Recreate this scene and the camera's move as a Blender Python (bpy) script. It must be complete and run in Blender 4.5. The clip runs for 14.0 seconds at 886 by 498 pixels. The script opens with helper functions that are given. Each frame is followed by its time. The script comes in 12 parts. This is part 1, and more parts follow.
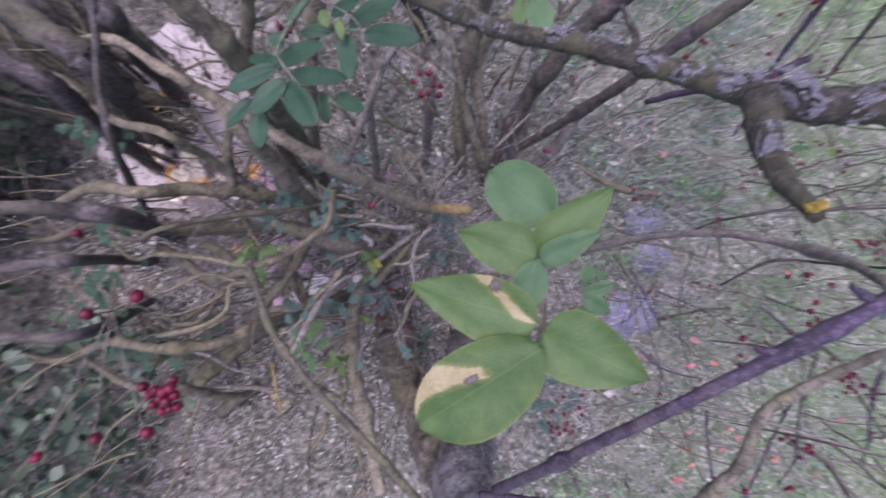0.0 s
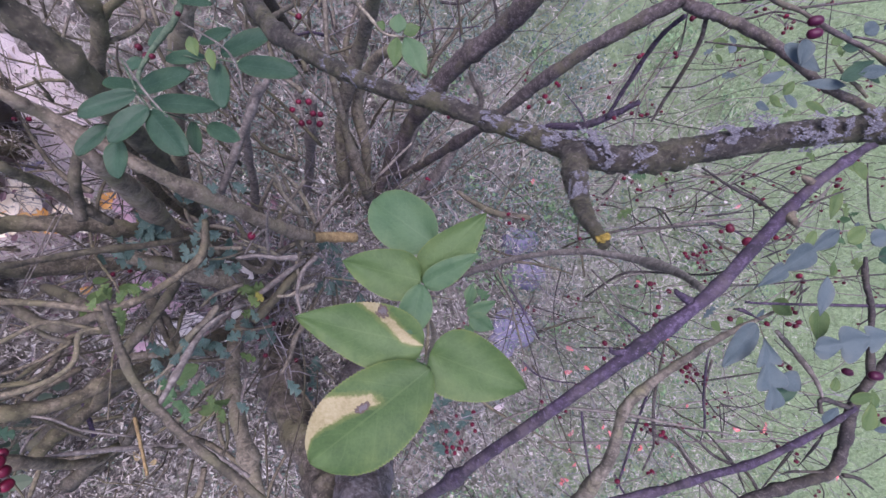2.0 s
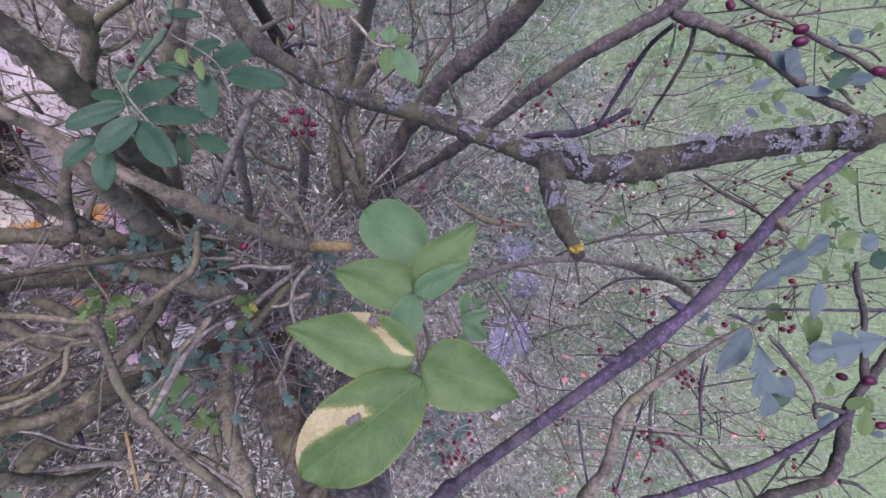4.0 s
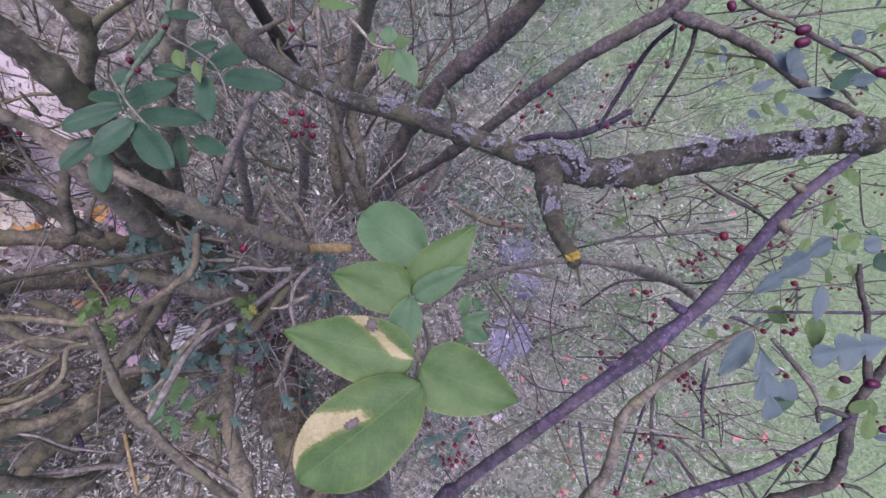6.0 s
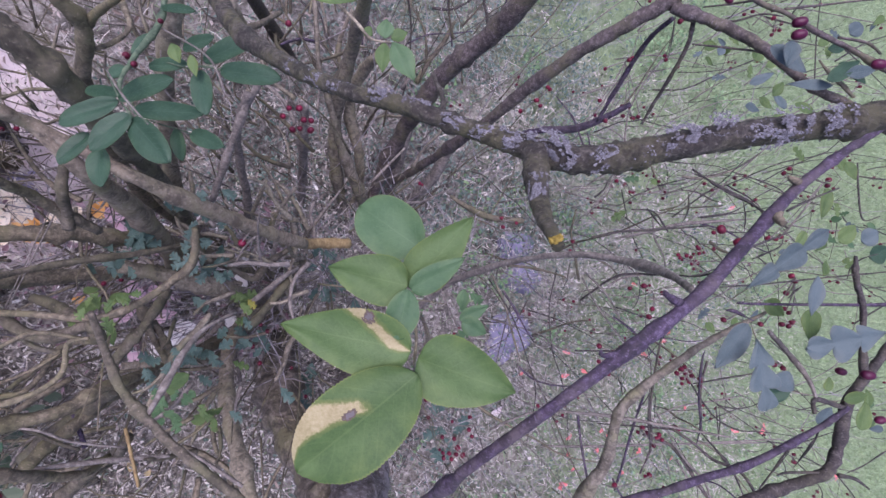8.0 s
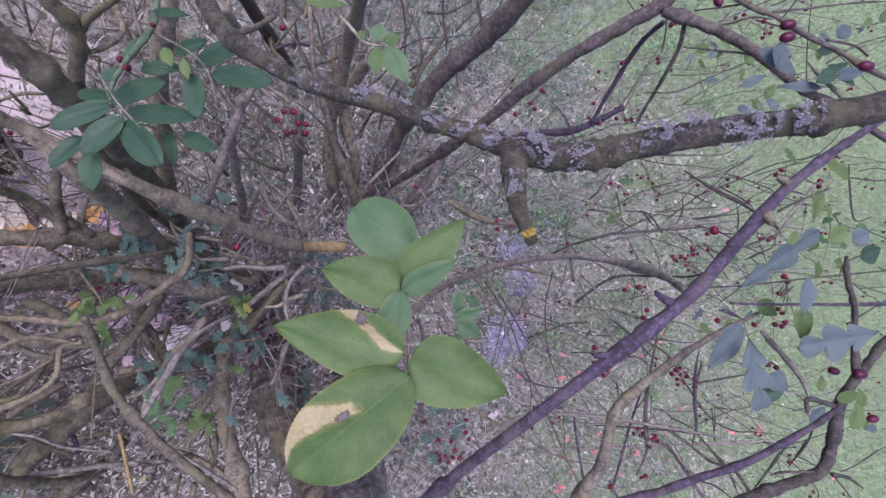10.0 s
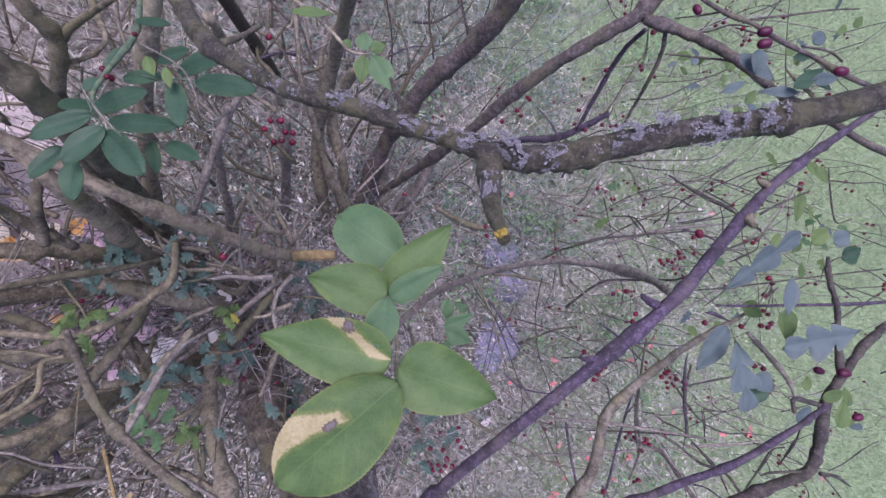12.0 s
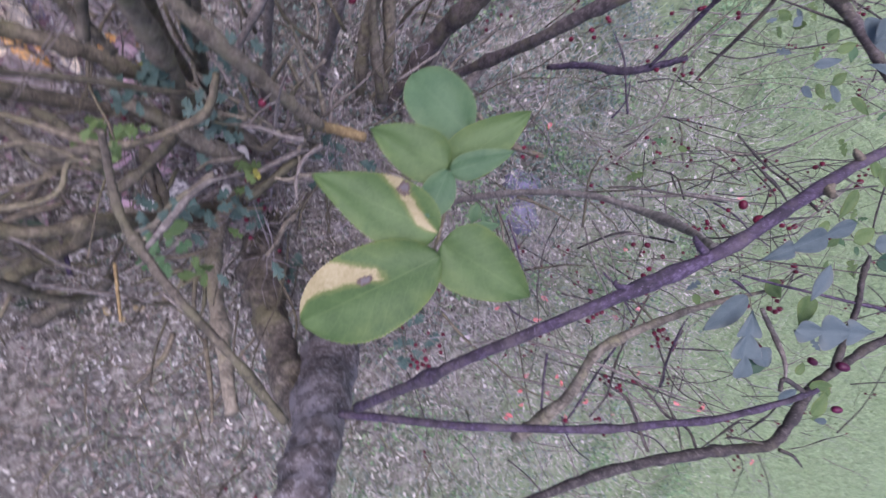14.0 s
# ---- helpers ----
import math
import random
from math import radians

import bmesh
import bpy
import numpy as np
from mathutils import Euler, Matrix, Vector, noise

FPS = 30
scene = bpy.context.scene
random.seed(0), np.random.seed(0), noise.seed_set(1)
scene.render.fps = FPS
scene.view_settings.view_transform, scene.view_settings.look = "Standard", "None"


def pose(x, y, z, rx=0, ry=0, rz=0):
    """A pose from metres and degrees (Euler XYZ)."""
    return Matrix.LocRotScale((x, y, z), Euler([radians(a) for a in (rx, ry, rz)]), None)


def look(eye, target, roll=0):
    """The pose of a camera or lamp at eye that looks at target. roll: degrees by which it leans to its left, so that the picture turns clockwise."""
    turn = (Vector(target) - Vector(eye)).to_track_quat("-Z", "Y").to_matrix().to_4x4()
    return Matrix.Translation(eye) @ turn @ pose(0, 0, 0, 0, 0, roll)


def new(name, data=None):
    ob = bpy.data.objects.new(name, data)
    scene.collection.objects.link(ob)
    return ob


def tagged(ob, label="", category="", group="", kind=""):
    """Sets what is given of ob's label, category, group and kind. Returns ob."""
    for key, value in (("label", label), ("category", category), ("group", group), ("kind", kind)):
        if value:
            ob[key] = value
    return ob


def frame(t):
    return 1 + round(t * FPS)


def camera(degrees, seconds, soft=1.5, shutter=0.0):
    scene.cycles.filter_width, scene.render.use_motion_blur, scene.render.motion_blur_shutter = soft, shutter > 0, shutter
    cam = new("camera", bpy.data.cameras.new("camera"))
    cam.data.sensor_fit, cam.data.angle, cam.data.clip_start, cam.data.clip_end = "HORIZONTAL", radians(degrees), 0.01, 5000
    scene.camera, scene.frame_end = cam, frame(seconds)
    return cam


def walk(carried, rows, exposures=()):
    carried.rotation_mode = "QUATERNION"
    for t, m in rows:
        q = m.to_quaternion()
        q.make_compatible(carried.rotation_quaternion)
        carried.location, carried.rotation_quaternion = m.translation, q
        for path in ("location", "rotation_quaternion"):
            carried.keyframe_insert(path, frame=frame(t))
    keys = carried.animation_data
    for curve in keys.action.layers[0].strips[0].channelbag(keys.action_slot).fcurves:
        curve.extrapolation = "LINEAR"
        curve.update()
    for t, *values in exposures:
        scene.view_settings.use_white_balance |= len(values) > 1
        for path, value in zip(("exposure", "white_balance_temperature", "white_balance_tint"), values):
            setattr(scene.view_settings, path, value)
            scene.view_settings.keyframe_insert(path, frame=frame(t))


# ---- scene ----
cam = camera(88.45, 14.0, soft=1.5, shutter=0.8)
PATH = [
    (0.0, pose(-0.0042, -0.0024, 1.1921, -4.69, -1.61, 2.35)),
    (0.3, pose(-0.0059, -0.0014, 1.1936, -3.42, -7.34, 2.25)),
    (0.5, pose(-0.0073, -0.0005, 1.1948, -2.38, -12.03, 2.17)),
    (0.6, pose(-0.0066, -0.0006, 1.1950, -2.40, -12.62, 1.70)),
    (1.0, pose(-0.0019, -0.0015, 1.1960, -2.49, -12.53, -0.93)),
    (1.5, pose(-0.0073, -0.0002, 1.1977, -0.95, -14.88, 1.01)),
    (2.0, pose(-0.0032, -0.0008, 1.2010, -1.22, -15.61, 0.49)),
    (2.5, pose(-0.0005, -0.0004, 1.1988, -0.81, -15.95, 0.88)),
    (3.0, pose(0.0003, -0.0003, 1.2013, -0.48, -15.92, 0.51)),
    (5.5, pose(-0.0005, -0.0000, 1.2003, 0.28, -16.33, -0.24)),
    (6.0, pose(0.0019, 0.0006, 1.1995, 0.09, -15.91, -0.05)),
    (6.5, pose(-0.0000, 0.0000, 1.2000, -0.00, -16.00, 0.00)),
    (7.0, pose(0.0012, 0.0001, 1.1999, -0.36, -15.69, 0.25)),
    (7.5, pose(0.0010, -0.0007, 1.2006, -0.43, -15.80, 0.11)),
    (8.0, pose(0.0032, -0.0010, 1.2013, -0.40, -15.95, -0.28)),
    (10.5, pose(0.0068, -0.0024, 1.2035, 0.20, -16.32, -0.61)),
    (11.0, pose(0.0082, -0.0024, 1.2034, 0.25, -16.51, -0.43)),
    (11.5, pose(0.0070, -0.0028, 1.2051, 1.13, -17.23, -1.70)),
    (12.0, pose(0.0079, -0.0032, 1.2042, 1.33, -17.45, -1.46)),
    (12.5, pose(0.0095, -0.0025, 1.2043, 1.38, -17.65, -1.50)),
    (13.0, pose(0.0117, -0.0109, 1.2147, 2.33, -17.19, -1.48)),
    (13.3, pose(0.0129, -0.0118, 1.2139, 1.30, -16.75, -0.44)),
    (13.5, pose(0.0199, -0.0172, 1.2091, -4.53, -14.26, 5.47)),
    (13.7, pose(0.0008, -0.0223, 1.1979, -8.85, -14.99, 9.27)),
    (14.0, pose(-0.0174, -0.0299, 1.1875, -12.73, -15.88, 13.23)),
]
walk(cam, PATH, exposures=[(0.0, 0.69, 5680, 27.2), (14.0, 0.69, 5680, 27.2)])

# ---- light: a bright hazy sky, soft weak sun ----
world = bpy.data.worlds.new("sky")
scene.world = world
world.use_nodes = True
wn, wl = world.node_tree.nodes, world.node_tree.links
sky = wn.new("ShaderNodeTexSky")
sky.sky_type = "NISHITA"
sky.sun_disc = False
sky.sun_elevation, sky.sun_rotation = radians(74), radians(322)
sky.air_density, sky.dust_density = 1.0, 4.0
wl.new(sky.outputs["Color"], wn["Background"].inputs["Color"])
wn["Background"].inputs["Strength"].default_value = 0.15
sun_data = bpy.data.lights.new("sun", "SUN")
sun_data.energy, sun_data.angle, sun_data.color = 2.4, radians(45), (1.0, 0.95, 0.88)
sun = new("sun", sun_data)
sun.matrix_world = look((-0.7, 0.9, 4), (0, 0, 0))


# ---- materials ----
def material(name):
    m = bpy.data.materials.new(name)
    m.use_nodes = True
    return m, m.node_tree.nodes, m.node_tree.links, m.node_tree.nodes["Principled BSDF"]


def ramp(nodes, links, source, stops):
    r = nodes.new("ShaderNodeValToRGB")
    e = r.color_ramp.elements
    while len(e) < len(stops):
        e.new(0.5)
    for el, (at, c) in zip(e, stops):
        el.position, el.color = at, (*c, 1)
    links.new(source, r.inputs["Fac"])
    return r.outputs["Color"]


def noise_tex(nodes, links, scale, detail=6.0, rough=0.6, vector=None):
    n = nodes.new("ShaderNodeTexNoise")
    n.inputs["Scale"].default_value, n.inputs["Detail"].default_value, n.inputs["Roughness"].default_value = scale, detail, rough
    if vector is not None:
        links.new(vector, n.inputs["Vector"])
    return n.outputs["Fac"]


def coords(nodes, kind="Object"):
    return nodes.new("ShaderNodeTexCoord").outputs[kind]


def mix(nodes, links, fac, a, b, blend="MIX"):
    m = nodes.new("ShaderNodeMix")
    m.data_type, m.blend_type = "RGBA", blend
    for value, slot in ((fac, 0), (a, 6), (b, 7)):
        if isinstance(value, bpy.types.NodeSocket):
            links.new(value, m.inputs[slot])
        elif slot == 0:
            m.inputs[0].default_value = value
        else:
            m.inputs[slot].default_value = (*value, 1)
    return m.outputs[2]


def bump(nodes, links, bsdf, height, strength, distance):
    b = nodes.new("ShaderNodeBump")
    b.inputs["Strength"].default_value, b.inputs["Distance"].default_value = strength, distance
    links.new(height, b.inputs["Height"])
    links.new(b.outputs["Normal"], bsdf.inputs["Normal"])


def bark(name, dark, mid, light, moss=None, moss_at=0.6, grain=170.0, relief=0.002):
    m, n, l, p = material(name)
    c = coords(n)
    big = noise_tex(n, l, grain * 0.13, 5, 0.65, c)
    fine = noise_tex(n, l, grain, 8, 0.7, c)
    base = ramp(n, l, fine, [(0.3, dark), (0.5, mid), (0.72, light)])
    if moss:
        base = mix(n, l, ramp(n, l, big, [(moss_at - 0.08, (0, 0, 0)), (moss_at + 0.1, (1, 1, 1))]), base, moss)
    mid_scale = noise_tex(n, l, grain * 0.35, 3, 0.8, c)
    base = mix(n, l, ramp(n, l, mid_scale, [(0.38, (0.75, 0.75, 0.75)), (0.52, (0, 0, 0))]), base, dark)
    specks = noise_tex(n, l, grain * 2.5, 2, 0.5, c)
    base = mix(n, l, ramp(n, l, specks, [(0.62, (0, 0, 0)), (0.7, (0.6, 0.6, 0.6))]), base, light)
    l.new(base, p.inputs["Base Color"])
    p.inputs["Roughness"].default_value = 0.85
    bump(n, l, p, mix(n, l, 0.5, fine, big), 0.9, relief)
    return m


BARK = bark("brown_bark", (0.024, 0.019, 0.013), (0.080, 0.064, 0.047), (0.172, 0.143, 0.110), (0.086, 0.077, 0.044), 0.51)
BARK_DARK = bark("dark_bark", (0.034, 0.027, 0.019), (0.119, 0.095, 0.066), (0.243, 0.199, 0.144), (0.122, 0.106, 0.057), 0.53)
BARK_MOSS = bark("mossy_bark", (0.066, 0.054, 0.041), (0.195, 0.162, 0.122), (0.345, 0.295, 0.228), (0.185, 0.163, 0.100), 0.55)
BARK_PURPLE = bark("purple_bark", (0.01, 0.006, 0.012), (0.038, 0.023, 0.047), (0.12, 0.088, 0.145), (0.07, 0.052, 0.062), 0.54, 230.0, 0.0016)
BARK_LIMB = bark("limb_bark", (0.010, 0.007, 0.006), (0.046, 0.037, 0.032), (0.136, 0.116, 0.104), (0.072, 0.064, 0.034), 0.53, 700.0, 0.003)
BARK_UPPER = bark("dusky_smooth_bark", (0.021, 0.015, 0.015), (0.068, 0.051, 0.051), (0.176, 0.144, 0.147), (0.085, 0.073, 0.046), 0.54)
BARK_GREY = bark("grey_lichened_bark", (0.03, 0.022, 0.022), (0.1, 0.08, 0.078), (0.27, 0.245, 0.26), (0.17, 0.15, 0.165), 0.55, 110.0, 0.004)
BARK_PALE = bark("pale_mossy_bark", (0.044, 0.036, 0.027), (0.141, 0.117, 0.092), (0.244, 0.211, 0.174), (0.148, 0.133, 0.074), 0.56)
BARK_FAWN = bark("fawn_smooth_bark", (0.069, 0.052, 0.038), (0.201, 0.157, 0.116), (0.308, 0.254, 0.194), (0.180, 0.155, 0.089), 0.55)
BARK_TRUNK = bark("dark_trunk_bark", (0.023, 0.018, 0.015), (0.095, 0.076, 0.061), (0.245, 0.203, 0.172), (0.130, 0.114, 0.064), 0.56, 90.0, 0.006)
BARK_KNOT = bark("dark_knotted_bark", (0.01, 0.008, 0.008), (0.038, 0.029, 0.029), (0.13, 0.108, 0.105), (0.06, 0.05, 0.036), 0.57, 210.0, 0.002)
TWIG_PALE = bark("bleached_twig_bark", (0.12, 0.1, 0.11), (0.27, 0.235, 0.25), (0.42, 0.38, 0.4))
TWIG_GREY = bark("grey_twig_bark", (0.064, 0.052, 0.047), (0.156, 0.130, 0.117), (0.275, 0.243, 0.220))
BARK_GREEN = bark("green_shoot_bark", (0.03, 0.05, 0.03), (0.07, 0.1, 0.06), (0.13, 0.16, 0.1))
TWIG_OCHRE = bark("ochre_algae_bark", (0.11, 0.07, 0.03), (0.22, 0.15, 0.065), (0.31, 0.235, 0.12))


def plain(name, stops, scale, rough=0.7, spec=0.4, relief=0.0, through_light=0.0):
    """Colour by noise and by island, for blades, litter and flakes."""
    m, n, l, p = material(name)
    geo = n.new("ShaderNodeNewGeometry")
    f = noise_tex(n, l, scale, 4, 0.6, coords(n))
    add = n.new("ShaderNodeMath")
    add.operation = "MULTIPLY_ADD"
    add.inputs[1].default_value = 0.45
    l.new(f, add.inputs[0])
    half = n.new("ShaderNodeMath")
    half.operation = "MULTIPLY"
    half.inputs[1].default_value = 0.55
    l.new(geo.outputs["Random Per Island"], half.inputs[0])
    l.new(half.outputs[0], add.inputs[2])
    col = ramp(n, l, add.outputs[0], stops)
    l.new(col, p.inputs["Base Color"])
    p.inputs["Roughness"].default_value, p.inputs["Specular IOR Level"].default_value = rough, spec
    if through_light:
        p.inputs["Subsurface Weight"].default_value = 0.0
        t = n.new("ShaderNodeBsdfTranslucent")
        l.new(col, t.inputs["Color"])
        s = n.new("ShaderNodeMixShader")
        s.inputs[0].default_value = through_light
        l.new(p.outputs[0], s.inputs[1])
        l.new(t.outputs[0], s.inputs[2])
        l.new(s.outputs[0], n["Material Output"].inputs["Surface"])
    if relief:
        bump(n, l, p, f, 0.8, relief)
    return m


LICHEN = plain("grey_foliose_lichen", [(0.1, (0.05, 0.046, 0.055)), (0.5, (0.14, 0.132, 0.152)), (0.95, (0.28, 0.267, 0.3))], 900.0, 0.9, 0.2, 0.0004)
LICHEN_YELLOW = plain("yellow_lichen", [(0.2, (0.14, 0.1, 0.022)), (0.8, (0.3, 0.22, 0.055))], 900.0, 0.9, 0.2, 0.0003)
STRAW = plain("dry_grass_straw", [(0.1, (0.07, 0.057, 0.05)), (0.4, (0.24, 0.205, 0.185)), (0.7, (0.5, 0.45, 0.42)), (0.92, (0.72, 0.67, 0.63))], 60.0, 0.8, 0.3)
BLADE = plain("grass_blade", [(0.1, (0.056, 0.095, 0.056)), (0.45, (0.168, 0.230, 0.134)), (0.7, (0.302, 0.370, 0.213)), (0.95, (0.470, 0.504, 0.370))], 14.0, 0.6, 0.4, 0, 0.25)
LAWN = plain("lawn_blade", [(0.15, (0.225, 0.309, 0.147)), (0.4, (0.271, 0.356, 0.187)), (0.6, (0.308, 0.390, 0.221)), (0.9, (0.368, 0.431, 0.282))], 3.0, 0.6, 0.4, 0, 0.25)
HERB = plain("low_herb_leaf", [(0.1, (0.035, 0.06, 0.054)), (0.35, (0.09, 0.14, 0.118)), (0.65, (0.165, 0.215, 0.185)), (0.95, (0.29, 0.345, 0.3))], 25.0, 0.5, 0.5, 0, 0.2)
HERB_PALE = plain("pale_turf_leaf", [(0.1, (0.093, 0.105, 0.082)), (0.35, (0.330, 0.315, 0.265)), (0.65, (0.560, 0.500, 0.465)), (0.95, (0.740, 0.690, 0.650))], 20.0, 0.6, 0.4, 0, 0.2)
CLOVER = plain("clover_leaf", [(0.1, (0.055, 0.110, 0.050)), (0.5, (0.140, 0.235, 0.105)), (0.95, (0.300, 0.415, 0.205))], 20.0, 0.5, 0.5, 0, 0.2)
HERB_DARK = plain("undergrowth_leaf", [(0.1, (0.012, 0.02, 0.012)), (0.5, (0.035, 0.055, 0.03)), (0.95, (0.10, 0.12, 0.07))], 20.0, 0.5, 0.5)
LITTER = plain("leaf_litter", [(0.1, (0.10, 0.07, 0.06)), (0.5, (0.28, 0.22, 0.20)), (0.95, (0.55, 0.48, 0.45))], 50.0, 0.8, 0.3)
LITTER_PALE = plain("pale_withered_leaf", [(0.12, (0.06, 0.05, 0.04)), (0.35, (0.24, 0.215, 0.18)), (0.6, (0.52, 0.48, 0.43)), (0.9, (0.8, 0.77, 0.72))], 40.0, 0.7, 0.3, 0, 0.15)
# orange is the leaf's own; the cream end paints strong sun on it
ORANGE = plain("orange_dead_leaf", [(0.1, (0.5, 0.16, 0.03)), (0.45, (0.78, 0.36, 0.06)), (0.75, (0.88, 0.62, 0.3)), (0.95, (0.9, 0.82, 0.68))], 40.0, 0.6, 0.4, 0, 0.25)
# mostly cream: orange leaf with burnt-out sunlight put into its colour
CREAM_GLARE = plain("sun_glare_dead_leaf", [(0.1, (0.8, 0.42, 0.08)), (0.35, (0.88, 0.7, 0.45)), (0.7, (0.92, 0.87, 0.8))], 30.0, 0.6, 0.4, 0, 0.25)
RED_LEAF = plain("red_fallen_leaf", [(0.1, (0.42, 0.07, 0.075)), (0.9, (0.68, 0.22, 0.21))], 60.0, 0.6, 0.4)
OCHRE = plain("ochre_dead_leaf", [(0.1, (0.2, 0.14, 0.06)), (0.9, (0.42, 0.33, 0.17))], 50.0, 0.6, 0.4)
PINK = plain("pink_dead_leaf", [(0.1, (0.3, 0.15, 0.2)), (0.5, (0.52, 0.33, 0.4)), (0.95, (0.74, 0.62, 0.68))], 60.0, 0.6, 0.4, 0, 0.25)
MAROON = plain("maroon_dead_leaf", [(0.1, (0.08, 0.04, 0.05)), (0.5, (0.21, 0.125, 0.145)), (0.95, (0.45, 0.33, 0.36))], 60.0, 0.6, 0.4)
BLEACHED = plain("bleached_leaf_scrap", [(0.2, (0.45, 0.4, 0.38)), (0.5, (0.72, 0.67, 0.65)), (0.9, (0.86, 0.83, 0.82))], 30.0, 0.7, 0.3, 0, 0.2)
STONE = plain("lilac_grey_stone", [(0.1, (0.13, 0.115, 0.18)), (0.5, (0.25, 0.23, 0.34)), (0.95, (0.4, 0.375, 0.5))], 26.0, 0.85, 0.3, 0.006)
# pale pink of soil with the sun through a gap put into the colour
SUNLIT_PINK = plain("sunlit_pink", [(0.2, (0.09, 0.062, 0.058)), (0.34, (0.22, 0.165, 0.16)), (0.5, (0.5, 0.42, 0.43))], 8.0, 0.9, 0.3, 0.003)


def ground_material():
    m, n, l, p = material("thatch_soil_and_turf")
    c = coords(n)
    f = noise_tex(n, l, 45.0, 10, 0.75, c)
    g = noise_tex(n, l, 5.0, 4, 0.6, c)
    soil = ramp(n, l, f, [(0.36, (0.035, 0.03, 0.025)), (0.5, (0.15, 0.132, 0.12)), (0.66, (0.44, 0.4, 0.38))])
    green = ramp(n, l, f, [(0.35, (0.143, 0.199, 0.100)), (0.5, (0.220, 0.282, 0.152)), (0.65, (0.291, 0.349, 0.211))])
    # turf takes over beyond the shrub's drip line
    far = n.new("ShaderNodeVectorMath")
    far.operation = "DISTANCE"
    far.inputs[1].default_value = (-0.45, -0.1, 0)
    l.new(c, far.inputs[0])
    wob = n.new("ShaderNodeMath")
    wob.operation = "MULTIPLY_ADD"
    wob.inputs[1].default_value = 0.9
    l.new(g, wob.inputs[0])
    l.new(far.outputs["Value"], wob.inputs[2])
    shift = n.new("ShaderNodeMath")
    shift.operation = "SUBTRACT"
    shift.inputs[1].default_value = 0.98
    l.new(wob.outputs[0], shift.inputs[0])
    base = mix(n, l, ramp(n, l, shift.outputs[0], [(0.45, (0, 0, 0)), (1.0, (1, 1, 1))]), soil, green)
    bare = ramp(n, l, f, [(0.36, (0.1, 0.085, 0.07)), (0.48, (0.36, 0.32, 0.275)), (0.66, (0.6, 0.55, 0.485))])
    h = noise_tex(n, l, 4.2, 5, 0.65, c)
    thin = ramp(n, l, shift.outputs[0], [(0.8, (1, 1, 1)), (1.0, (0, 0, 0))])
    worn = mix(n, l, thin, (0, 0, 0), ramp(n, l, h, [(0.49, (0, 0, 0)), (0.62, (0.5, 0.5, 0.5))]))
    base = mix(n, l, worn, base, bare)
    l.new(base, p.inputs["Base Color"])
    p.inputs["Roughness"].default_value = 0.95
    bump(n, l, p, f, 1.0, 0.02)
    return m


GROUND = ground_material()


